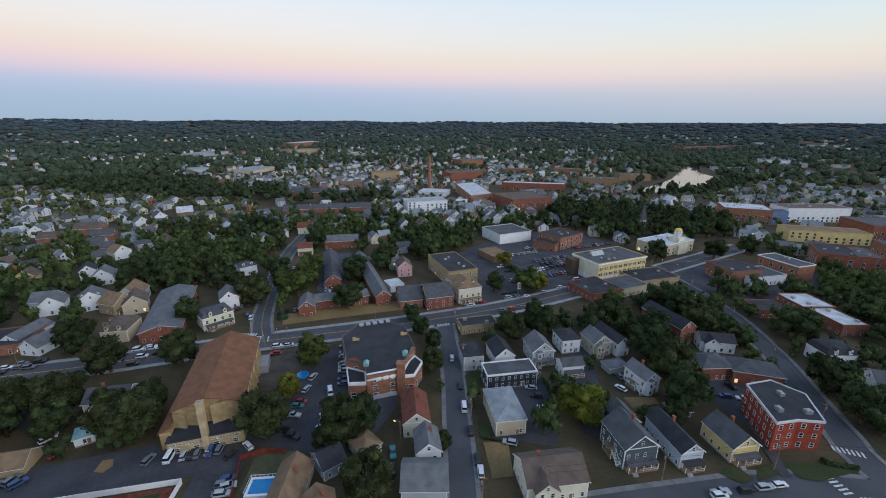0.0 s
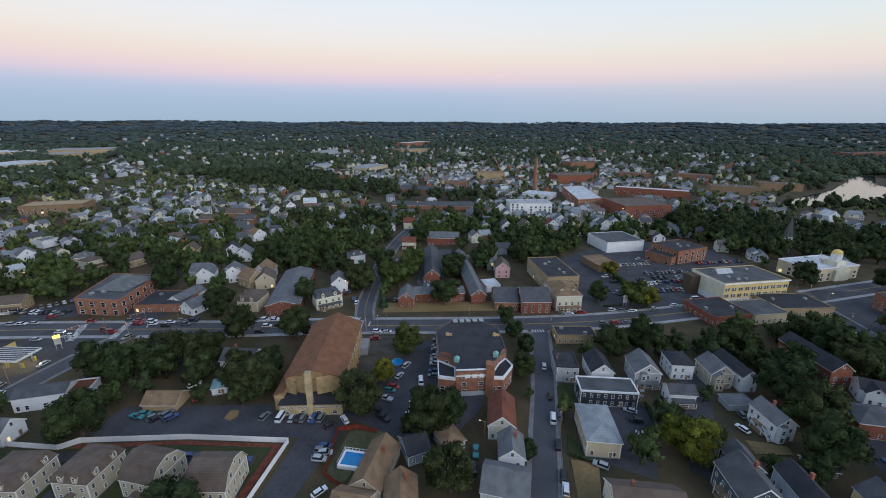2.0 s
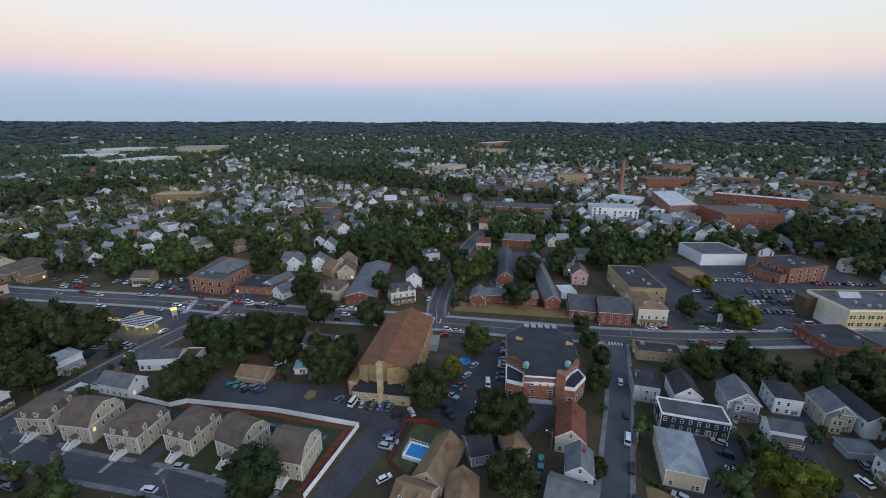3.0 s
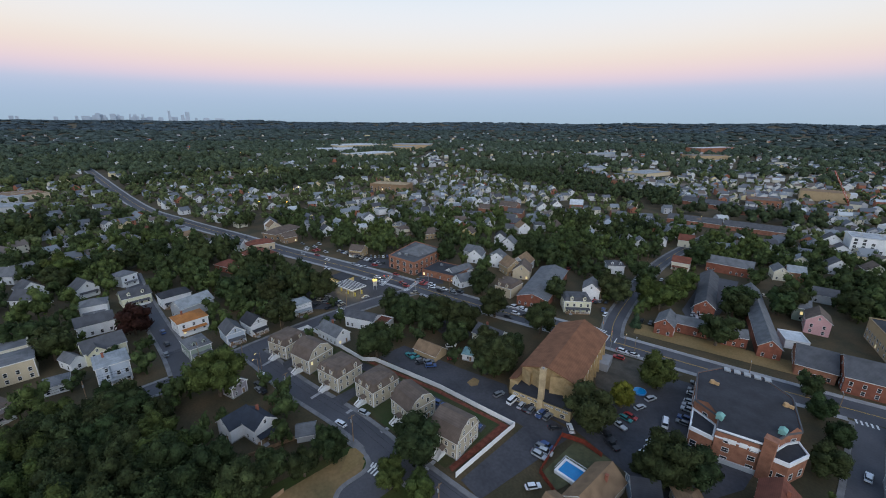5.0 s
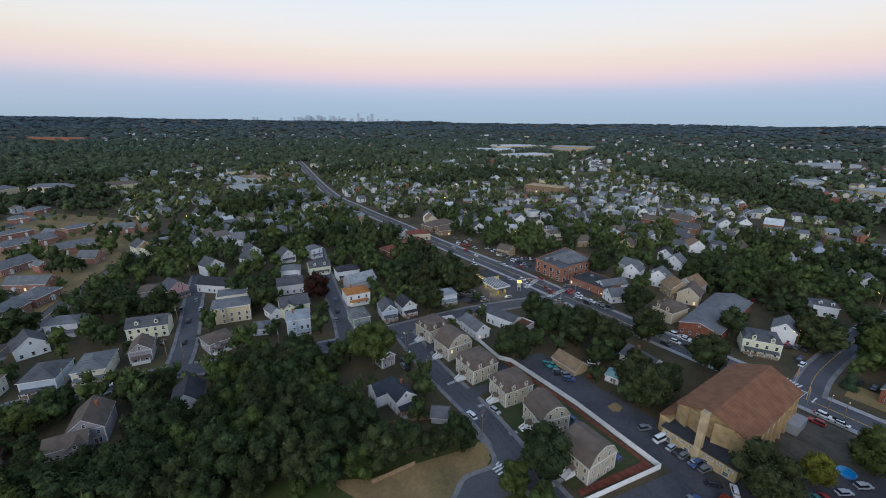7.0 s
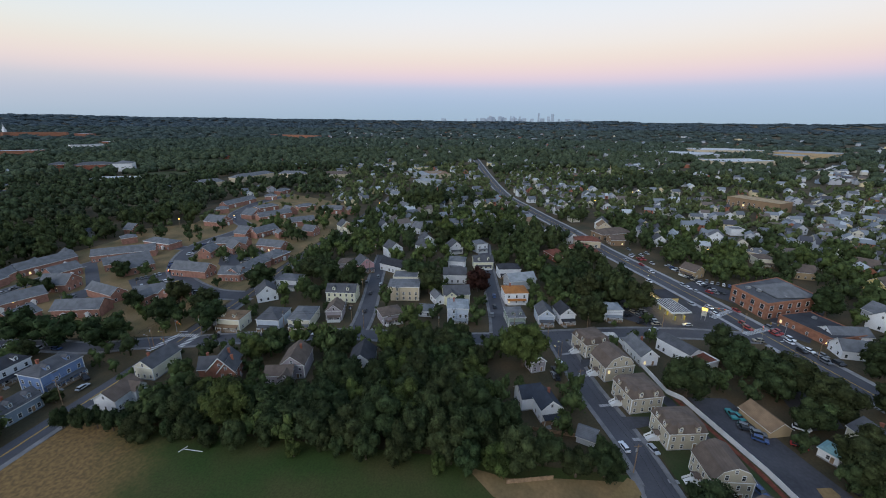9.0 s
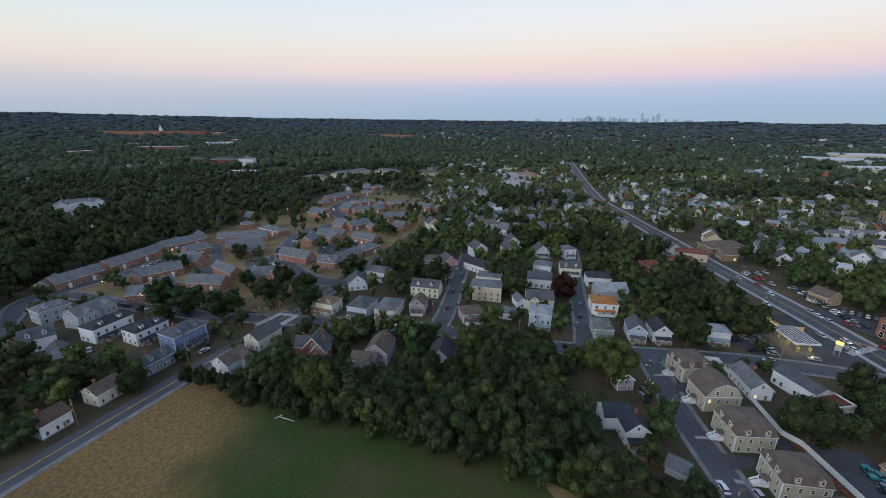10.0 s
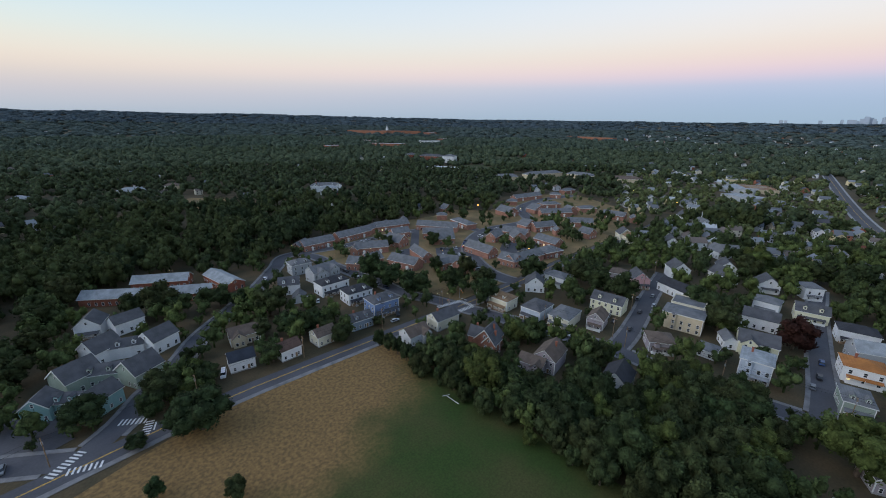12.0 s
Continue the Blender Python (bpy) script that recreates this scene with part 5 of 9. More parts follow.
# ---- the brick school ----
def school():
    ob = block([(-43.8, 157.5), (-37.8, 139.5), (-29.8, 136.5), (-28.1, 129.3), (-15.9, 133.5), (-13.8, 144.0), (-11.3, 148.5), (-17.3, 166.5), (-27.1, 172.5), (-39.3, 168.0)], 11.0, "paleb", "charcoal",
               "orange brick school with a dark flat roof and white bands", "school", 6.4, "k", size=(1.7, 1.5))
    cx, cy = ob.location[0], ob.location[1]
    for ring in ([(-37.8, 139.3), (-34.8, 129.0), (-28.4, 129.4), (-30.0, 136.3)], [(-15.8, 133.7), (-10.8, 134.7), (-8.2, 143.5), (-11.5, 147.9), (-13.6, 143.8)]):
        rg = [(x - cx, y - cy) for x, y in ring]
        w = part("wing", Shape().solid(rg, 0, 7.4), BRICK, ob, "lower brick wing", colour=COLOURS["paleb"])
        part("wing_roof", Shape().solid([(x * 0.985, y * 0.985) for x, y in rg], 7.4, 7.5), FLAT, w, colour=COLOURS["charcoal"])
        for a, b in zip(rg, rg[1:] + rg[:1]):
            a, b = Vector(a), Vector(b)
            t = (b - a).normalized()
            nn = Vector((t.y, -t.x))
            part("band", Shape().solid([tuple(p) for p in (a + nn * 0.15, b + nn * 0.15, b - nn * 0.3, a - nn * 0.3)], 6.7, 8.0), STUCCO, w, colour=COLOURS["white"])
            if nn.dot(Vector((-cx, -cy))) > 0:
                for i in range(2):
                    c = a + (b - a) * (i + 0.5) / 2
                    window(w, c.x, c.y, 2.4, math.degrees(math.atan2(t.y, t.x)), 1.7, 2.2)
    part("chimney", Shape().box(-15.7 - cx, 133.5 - cy, 0, 3.0, 2.6, 13.6).box(-15.7 - cx, 133.5 - cy, 13.6, 3.3, 2.9, 0.4), BRICK, ob, "square brick chimney stack", colour=COLOURS["paleb"])
    for x, y in ((-29.2, 135.5), (-15.0, 143.0)):
        part("copper_vent", Shape().box(x - cx, y - cy, 11, 1.8, 2.0, 1.4).solid([(x - cx - 1.1, y - cy - 1.2), (x - cx + 1.1, y - cy - 1.2), (x - cx + 1.1, y - cy + 1.2), (x - cx - 1.1, y - cy + 1.2)], 12.4, 13.1, 0, [(x - cx - 0.1, y - cy - 1.0), (x - cx + 0.1, y - cy - 1.0), (x - cx + 0.1, y - cy + 1.0), (x - cx - 0.1, y - cy + 1.0)]), STUCCO, ob, "green copper roof vent", colour=(0.2, 0.4, 0.36))
    for x, y in ((-37.8, 154.5), (-17.8, 159.5)):
        part("roof_fan", Shape().tube((x - cx, y - cy, 11), (x - cx, y - cy, 12.2), 0.9, 0.7, 12).box(x - cx + 1.3, y - cy, 11, 1.6, 0.8, 1.0), STUCCO, ob, "rusty roof fan", colour=(0.5, 0.32, 0.16))
    for sg, (ax, ay), (bx, by) in ((1, (-37.8, 139.5), (-29.8, 136.5)), (1, (-13.8, 144.0), (-11.3, 148.5))):
        part("pediment", Shape().face([(ax - cx, ay - cy - 0.1, 10.8), (bx - cx, by - cy - 0.1, 10.8), (bx - cx, by - cy - 0.1, 11.2), ((ax + bx) / 2 - cx, (ay + by) / 2 - cy - 0.1, 13.0), (ax - cx, ay - cy - 0.1, 11.2)])
             .face([(ax - cx, ay - cy + 0.3, 11.2), ((ax + bx) / 2 - cx, (ay + by) / 2 - cy + 0.3, 13.0), (bx - cx, by - cy + 0.3, 11.2)]), BRICK, ob, colour=COLOURS["paleb"])
    lights = Shape().box(0, 0, 0, 2.0, 2.6, 0.5).mesh("skylight", [METAL])
    for i in range(5):
        part("skylight", lights, None, ob, "pale green skylight", pose(-37.3 - cx + i * 2.9, 167.9 - cy + i * 1.0, 11.05, 0, 0, 20))
    panel = Shape().box(0, 0, 0, 2.0, 0.1, 1.5).mesh("panel", [TRIM])
    for i in range(3):
        part("panel", panel, None, ob, "cream wall panel", pose(-23.8 + i * 2.6 - cx, 130.61 + i * 0.92 - cy, 7.8, 0, 0, 19.0))
    # white bands and a grey basement along the front
    fa, fb = Vector((-28.0 - cx, 129.2 - cy)), Vector((-15.8 - cx, 133.4 - cy))
    t = (fb - fa).normalized()
    nn = Vector((t.y, -t.x))
    for name, z0, z1, out, word, col in (("band", 8.55, 8.95, 0.18, "white stone band", COLOURS["white"]), ("coping", 11.2, 11.6, 0.3, "white parapet coping", COLOURS["white"]), ("basement", 0.0, 1.7, 0.3, "grey stone basement", COLOURS["grey"])):
        part(name, Shape().solid([tuple(p) for p in (fa + nn * out, fb + nn * out, fb - nn * 0.2, fa - nn * 0.2)], z0, z1), STUCCO, ob, word, colour=col)
    return ob


school()


# ---- white vinyl fence, red pool fence ----
def fence(name, pts, h, mat, label, board=2.4, cap=True):
    ob = thing(name, label, "fence", pose(0, 0, 0))
    panels = {}
    post = Shape().box(0, 0, 0, 0.16, 0.16, h + 0.12).mesh("post", [mat])
    for a, b in zip(pts, pts[1:]):
        a, b = Vector(a), Vector(b)
        n = max(1, round((b - a).length / board))
        w = round((b - a).length / n, 2)
        if w not in panels:
            s = Shape().box(0, 0, 0.06, w - 0.14, 0.05, h - 0.1)
            panels[w] = s.mesh("panel", [mat])
        rz = math.degrees(math.atan2((b - a).y, (b - a).x))
        for i in range(n):
            c = a + (b - a) * (i + 0.5) / n
            part("panel", panels[w], None, ob, at=pose(c.x, c.y, 0.05, 0, 0, rz))
            p = a + (b - a) * i / n
            part("post", post, None, ob, at=pose(p.x, p.y, 0.05, 0, 0, rz))
            if cap:
                part("rail", panels.setdefault((w, 1), Shape().box(0, 0, 0, w - 0.14, 0.12, 0.1).mesh("rail", [mat])), None, ob, at=pose(c.x, c.y, h, 0, 0, rz))
    return ob


fence("vinyl_fence", [(-71.7, 62.6), (-75.1, 91.9), (-107.9, 84.8), (-140.1, 74.6), (-143.7, 70.4), (-187.2, 62.8), (-185.8, 49.8)], 2.0, VINYL, "long white vinyl privacy fence behind the gambrel houses")
RED_WOOD = material("red_stained_wood", (0.24, 0.045, 0.025), 0.8, 0.2, 0.8, 6.0, 0.2)
fence("pool_fence", [(-49.5, 80.5), (-57.4, 83.2), (-62.2, 100.8), (-55.9, 103.7), (-49.0, 103.2)], 1.9, RED_WOOD, "red-stained wooden board fence round the pool yard", 2.0, False)
fence("board_fence", [(-94.6, 7.9), (-97.8, 21.5)], 1.7, WOOD, "weathered wooden board fence at the wood's edge", 2.2, False)
fence("board_fence", [(-117.5, 15.5), (-115.5, 34.5)], 1.5, WOOD, "pale wooden rail fence beside the white house", 2.2, False)


def pool():
    ob = thing("swimming_pool", "blue above-ground swimming pool with a white deck", "swimming pool", pose(-50.9, 90.2, 0.06, 0, 0, 5))
    wall = Shape()
    for x, y, sx, sy in ((0, -2.9, 8.4, 0.7), (0, 2.9, 8.4, 0.7), (-3.85, 0, 0.7, 5.1), (3.85, 0, 0.7, 5.1)):
        wall = Shape().box(x, y, 0, sx, sy, 1.3)
        part("deck_side", wall, VINYL, ob)
    part("water", Shape().box(0, 0, 0, 7.0, 5.1, 1.1), material("pool_water", (0.01, 0.22, 0.5), 0.1, 0.06, 0.8, 4.0, spec=0.5), ob, "bright blue pool water")
    post = Shape().box(0, 0, 1.3, 0.1, 0.1, 0.9).mesh("post", [VINYL])
    for i in range(8):
        part("post", post, None, ob, at=pose(-4.1 + i * 1.17, 3.15, 0))
    part("rail", Shape().box(0, 3.15, 2.15, 8.3, 0.09, 0.09), VINYL, ob)
    part("rail", Shape().box(-4.15, 0, 2.15, 0.09, 6.2, 0.09), VINYL, ob)


pool()
patch("pool_yard", [(-57.1, 84.4), (-50.5, 81.8), (-46.7, 104.6), (-58.2, 102.1)], material("pool_yard", (0.1, 0.1, 0.05), 0.95, 0.2, 0.3, 3.0), "grass and earth yard inside the red fence", "yard")
rnd = thing("paddling_pool", "round bright blue wading pool on the grass", "paddling pool", pose(-57.6, 144.4, 0.1))
part("rim", Shape().tube((0, 0, 0), (0, 0, 0.8), 2.3, 2.4, 28), material("blue_plastic", (0.08, 0.3, 0.62), 0.4, 0.05), rnd)
part("water", Shape().tube((0, 0, 0.75), (0, 0, 0.83), 2.15, 2.15, 28), MATS["pool_water"], rnd)


# ---- petrol station and signs ----
def petrol_station():
    ob = thing("petrol_station", "petrol station with a lit flat canopy and a yellow shop", "petrol station", pose(-215.6, 100.2, 0.2, 0, 0, 12.5))
    HOUSES.append((-225, 98, 16))
    part("canopy", Shape().box(0, 0, 4.7, 17.5, 11, 0.7), STUCCO, ob, "white canopy with dark roof strips", colour=(0.75, 0.74, 0.7))
    for i in range(7):
        part("roof_strip", Shape().box(0, -4.4 + i * 1.47, 5.4, 16.6, 0.85, 0.08), FLAT, ob, colour=(0.09, 0.08, 0.09))
    for x in (-6.5, 0, 6.5):
        for y in (-2.6, 2.6):
            part("column", Shape().box(x, y, 0, 0.4, 0.4, 4.7), METAL, ob)
            part("fuel_pump", Shape().box(x, y + 0.9, 0, 0.8, 0.5, 1.9).box(x, y + 0.9, 1.9, 0.9, 0.6, 0.25), STUCCO, ob, colour=(0.6, 0.5, 0.1))
            part("canopy_light", Shape().box(x, y * 0.6, 4.6, 1.4, 1.0, 0.08), glow("canopy_lamp", (1.0, 0.82, 0.42), 45.0), ob)
    shop = part("shop", Shape().box(-17.5, 7.5, 0, 12, 10, 4.0), STUCCO, ob, "pale yellow shop with a dark flat roof", colour=COLOURS["yellow"])
    part("shop_roof", Shape().box(-17.5, 7.5, 4.0, 12.6, 10.6, 0.4), FLAT, shop, colour=COLOURS["charcoal"])
    for i in range(4):
        window(shop, -22 + i * 3.0, 2.5, 1.7, 0, 2.2, 1.9, True)
    sg = thing("price_sign", "tall yellow petrol price sign on a pole", "sign", pose(-210.6, 114.7, 0.2, 0, 0, 59.5))
    part("pole", Shape().box(-0.9, 0, 0, 0.25, 0.25, 6).box(0.9, 0, 0, 0.25, 0.25, 6), METAL, sg)
    part("board", Shape().box(0, 0, 2.6, 2.4, 0.4, 3.0), STUCCO, sg, colour=(0.5, 0.48, 0.42))
    part("panel", Shape().box(0, -0.22, 5.7, 2.6, 0.08, 1.3).box(0, 0.22, 5.7, 2.6, 0.08, 1.3).box(0, 0, 5.7, 2.5, 0.4, 1.25), glow("sign_yellow", (1.0, 0.75, 0.15), 1.5), sg, "glowing yellow head panel")


petrol_station()


def traffic_light(x, y, rot, reach=6.0, colour="red"):
    ob = thing("traffic_light", "grey mast arm traffic light over the junction", "traffic light", pose(x, y, 0.2, 0, 0, rot), "traffic lights")
    part("pole", Shape().tube((0, 0, 0), (0, 0, 6.4), 0.13, 0.1, 8), METAL, ob)
    part("mast_arm", Shape().tube((0, 0, 6.1), (reach, 0, 6.5), 0.09, 0.06, 8), METAL, ob)
    for u in (0.55, 1.0):
        hd = part("signal_head", Shape().box(reach * u, 0, 5.4, 0.36, 0.3, 1.1), STUCCO, ob, colour=(0.35, 0.22, 0.03))
        part("signal_lens", Shape().box(reach * u, -0.17, 6.12 if colour == "red" else 5.5, 0.28, 0.06, 0.28), TAIL if colour == "red" else glow("green_signal", (0.1, 1.0, 0.6), 3.0), hd)


for x, y, rot in ((-215.1, 120.2, 60), (-195.9, 145.1, 240), (-188.7, 130.3, 150), (-81.6, 165.1, 120), (-94.8, 180.3, 300), (-143.7, -137.5, 239.7), (-163.3, -149.2, 59.7), (150.6, 236.1, 200.4)):
    traffic_light(x, y, rot)


# ---- civic buildings ----
def smokestack(x, y, h):
    ob = thing("smokestack", "tall tapering brick factory smokestack", "chimney", pose(x, y, terrain(x, y)))
    part("shaft", Shape().tube((0, 0, 0), (0, 0, h), 3.0, 1.9, 20), BRICK, ob, colour=(0.36, 0.16, 0.1))
    part("cap", Shape().tube((0, 0, h), (0, 0, h + 1.6), 2.3, 2.3, 20), BRICK, ob, colour=(0.26, 0.12, 0.08))


smokestack(-21.2, 624.7, 52)


def town_hall():
    ob = house(183.8, 322.8, 28, 40, 23, 9.0, "flat", "beige", "snow", "fl", "uw", name="town_hall")
    part("cupola_base", Shape().box(4, -7, 9.0, 8, 8, 3.6), STUCCO, ob, colour=COLOURS["cream"])
    part("cupola", Shape().tube((4, -7, 12.6), (4, -7, 17.5), 2.5, 2.4, 14), STUCCO, ob, "white round cupola", colour=COLOURS["white"])
    for i in range(8):
        a = i * 0.7854
        part("column", Shape().tube((4 + 2.9 * math.cos(a), -7 + 2.9 * math.sin(a), 12.6), (4 + 2.9 * math.cos(a), -7 + 2.9 * math.sin(a), 17.1), 0.25, 0.22, 8), TRIM, ob)
    dome = Shape()
    for k in range(5):
        a, b = k * 0.314, (k + 1) * 0.314
        dome.tube((4, -7, 17.5 + 2.6 * math.sin(a)), (4, -7, 17.5 + 2.6 * math.sin(b)), 2.9 * math.cos(a), max(2.9 * math.cos(b), 0.1), 16)
    part("dome", dome, STUCCO, ob, "gilded dome", colour=(0.75, 0.55, 0.18))
    part("pediment", Shape().box(4, -12.1, 0, 12, 2.4, 7.6).solid([(-2.4, -13.5), (10.4, -13.5), (10.4, -10.8), (-2.4, -10.8)], 7.6, 10.6, 0, [(3.8, -13.5), (4.2, -13.5), (4.2, -10.8), (3.8, -10.8)]), STUCCO, ob, colour=COLOURS["cream"])


town_hall()


def flag_pole(x, y, h):
    ob = thing("flagpole", "white flagpole on the green with a drooping flag", "flagpole", pose(x, y, 0))
    part("pole", Shape().tube((0, 0, 0), (0, 0, h), 0.14, 0.07, 8), TRIM, ob)
    s = Shape()
    for i in range(5):
        s.face([(0.1 + i * 0.5, 0.18 * math.sin(i * 1.4), h - 5.6 - i * 0.35), (0.6 + i * 0.5, 0.18 * math.sin(i * 1.4 + 1.4), h - 5.95 - i * 0.35), (0.6 + i * 0.5, 0.18 * math.sin(i * 1.4 + 1.4), h - 4.2 - i * 0.35), (0.1 + i * 0.5, 0.18 * math.sin(i * 1.4), h - 3.85 - i * 0.35)], i % 2)
    part("flag", s, [material("flag_red", (0.4, 0.05, 0.05), 0.9), material("flag_white", (0.6, 0.6, 0.6), 0.9)], ob)


flag_pole(168.0, 294.7, 24)


def church_spire(x, y, h):
    ob = thing("spire", "slender grey church spire among dark trees", "church spire", pose(x, y, terrain(x, y)))
    part("tower", Shape().box(0, 0, 0, 5, 5, h * 0.45), STUCCO, ob, colour=COLOURS["grey"])
    part("spire_roof", Shape().solid([(-2.6, -2.6), (2.6, -2.6), (2.6, 2.6), (-2.6, 2.6)], h * 0.45, h, 0, [(-0.1, -0.1), (0.1, -0.1), (0.1, 0.1), (-0.1, 0.1)]), SHINGLE, ob, colour=COLOURS["slate"])


church_spire(189.7, 377.4, 30)

# brick corner block with a long flat roof, and the brick school by the junction
block([(109.2, 125.0), (104.6, 105.2), (112.5, 106.6), (120.3, 105.7), (125.8, 119.6), (119.7, 127.6)], 10.8, "red", "charcoal", "three-storey red brick apartment block with a flat dark roof", "apartment_block", 3.3, "uw", 3.5, size=(1.2, 1.7))
js = block([(-241.1, 143.5), (-216.1, 148.2), (-229.5, 183.6), (-259.0, 179.0)], 9.0, "paleb", "slate", "orange brick school with tall windows and a grey roof", "school", 5.6, "u", 4.4, size=(2.3, 2.6))
hip, _ = roof_shape(17, 21, 9.5, "hip", 5.5)
part("hip_roof", hip, SHINGLE, js, "grey hipped roof over the middle", pose(2, 3, 0, 0, 0, 10), COLOURS["lightslate"])
# the drive and its curved pavement at the edge of the field
patch("dry_grass", [(-99.5, -4.4), (-96.6, 8.2), (-98.2, 22.0), (-99.5, 43.5), (-93.6, 44.6), (-90.6, 41.7), (-88.9, 32.7), (-84.3, 29.0), (-82.0, 24.0), (-90.0, 4.0)], TAWNY, "dry grass inside the bend of the drive", "grass")
patch("driveway", [(-99.0, 47.0), (-88.0, 53.0), (-80.5, 51.5), (-79.5, 41.0), (-80.5, 35.0), (-75.0, 29.0), (-72.0, 20.0), (-79.0, 24.5), (-84.0, 30.0), (-88.2, 33.5), (-89.8, 42.7), (-93.0, 45.8)], ASPHALT, "asphalt drive turning off the street", "driveway")
strip("pavement", resample([(-104.6, 43.7), (-99.0, 45.2), (-94.4, 45.7), (-91.4, 44.4), (-90.0, 41.5), (-89.6, 37.0), (-88.5, 33.4), (-84.4, 29.7), (-79.5, 25.0)], 1.0), 0.75, 0.3, OLD_CONCRETE, "curved concrete pavement at the corner of the drive", "pavement")
crosswalk((-92.4, 44.6), (-87.9, 47.7), 1.8, 5)
block([(35.6, 512.4), (64.6, 532.9), (48.0, 640.1), (18.9, 619.7)], 12.0, "paleb", "snow", "long brick mill with a bright white flat roof", "brick_mill", 4.2, "", 3.6)


# ---- skyline of the far city ----
def city():
    ob = thing("city_skyline", "hazy blue towers of a far city on the horizon", "skyline", pose(0, 0, 0))
    # distance haze is painted into the towers' pale blue base colour
    haze = material("hazy_tower", (0.4, 0.47, 0.56), 0.9, 0.04, 0.02, 0.1)
    rng = random.Random(4)
    spots = [(83.95, 88, 20), (82.2, 82, 34), (82.7, 50, 26)]
    spots += [(rng.uniform(86.2, 90.6), rng.uniform(30, 60), rng.uniform(14, 34)) for _ in range(20)]
    spots += [(rng.uniform(78, 97), rng.uniform(16, 30), rng.uniform(20, 60)) for _ in range(22)]
    for i, (yaw, tall, wide) in enumerate(spots):
        d = 4700 + i * 3
        x, y = -d * math.sin(math.radians(yaw)), d * math.cos(math.radians(yaw))
        part("tower", Shape().box(0, 0, 60, wide, 2.4, 62 + tall * 0.9), haze, ob, at=pose(x, y, 0, 0, 0, yaw))


city()


# ---- further fields and landmarks ----
patch("lawn", [(-619.2, -603.8), (-699.2, -658.6), (-754.6, -628.8), (-722.0, -545.7), (-628.1, -504.9)], LAWN, "green campus sports field among woods", "grass")
patch("lawn", [(-853.3, -665.7), (-951.1, -740.6), (-985.1, -646.3), (-872.4, -573.0)], LAWN, "green campus sports field among woods", "grass")
patch("dry_grass", [(-101.4, -566.3), (-139.7, -600.4), (-177.3, -558.6), (-162.9, -513.6), (-120.8, -516.3)], TAWNY, "dry clearing in the woods", "grass")
patch("lawn", [(-262.2, -499.7), (-327.7, -489.9), (-327.7, -543.0), (-262.5, -552.4)], LAWN, "lawn round the white mansion", "grass")
SNOW_PAINT = material("white_enamel", (0.8, 0.8, 0.8), 0.4, 0.04, 1.0, 6.0)


def fallen_goal():
    ob = thing("goal_frame", "white goal frame lying flat on the turf beside the trees", "goal", pose(-94.9, -92.2, 0.3), "")
    part("crossbar", Shape().tube((0, 0, 0.14), (0.2, 6.3, 0.14), 0.1, 0.1, 8), TRIM, ob)
    part("post", Shape().tube((1.3, -1.0, 0.12), (-1.2, 0.2, 0.12), 0.1, 0.1, 8), TRIM, ob)


fallen_goal()


def construction_crane(x, y):
    """A crawler crane with a lattice boom."""
    z = terrain(x, y)
    ob = thing("construction_crane", "red and white lattice-boom crane beside a building site", "crane", pose(x, y, z, 0, 0, 20))
    red = material("crane_red", (0.5, 0.07, 0.04), 0.5, 0.08, 0.5, 4.0)
    part("cab", Shape().box(0, 0, 1.2, 6, 3.4, 2.8), red, ob)
    for sy in (-1.8, 1.8):
        part("track", Shape().box(0, sy, 0, 7, 0.9, 1.2), RUBBER, ob)
    a, b = Vector((2, 0, 3)), Vector((-22, 0, 46))
    n = 16
    for c, o in enumerate(((0.8, 0.8), (0.8, -0.8), (-0.8, 0.8), (-0.8, -0.8))):
        off = Vector((o[0] * 0.87, o[1], o[0] * 0.49))
        part("boom_chord", Shape().tube(tuple(a + off), tuple(b + off * 0.5), 0.22, 0.2, 5), red, ob)
    lace = Shape()
    for i in range(n):
        p, q = a + (b - a) * i / n, a + (b - a) * (i + 1) / n
        for sy in (-0.8, 0.8):
            s0 = 1 if i % 2 else -1
            lace.tube(tuple(p + Vector((0.7 * s0, sy, 0.4 * s0))), tuple(q + Vector((-0.7 * s0, sy, -0.4 * s0))), 0.12, 0.12, 4)
    part("lacing", lace, SNOW_PAINT, ob)
    part("hoist_rope", Shape().tube(tuple(b), (b.x, 0, 14), 0.06, 0.06, 4), RUBBER, ob)


construction_crane(-75.9, 720.8)


def billboard(x0, y0, x1, y1, z):
    ob = thing("billboard", "blank white billboard on two steel posts", "billboard", pose((x0 + x1) / 2, (y0 + y1) / 2, 0, 0, 0, math.degrees(math.atan2(y1 - y0, x1 - x0))))
    w = math.hypot(x1 - x0, y1 - y0)
    part("panel", Shape().box(0, 0, z, w, 0.4, 5.0), SNOW_PAINT, ob)
    for u in (-0.3, 0.3):
        part("post", Shape().tube((u * w, 0.4, 0), (u * w, 0.4, z + 4.5), 0.25, 0.25, 8), METAL, ob)


billboard(16.5, 507.2, 30.7, 508.3, 4)


def steeple(x, y, h):
    z = terrain(x, y)
    ob = thing("church_tower", "white wooden church tower with a slender spire", "tower", pose(x, y, z))
    part("tower", Shape().box(0, 0, 0, 9, 9, h * 0.5), STUCCO, ob, colour=COLOURS["white"])
    part("belfry", Shape().tube((0, 0, h * 0.5), (0, 0, h * 0.68), 3.4, 3.2, 8), STUCCO, ob, colour=COLOURS["white"])
    part("spire", Shape().tube((0, 0, h * 0.68), (0, 0, h), 2.8, 0.15, 8), STUCCO, ob, colour=COLOURS["silver"])


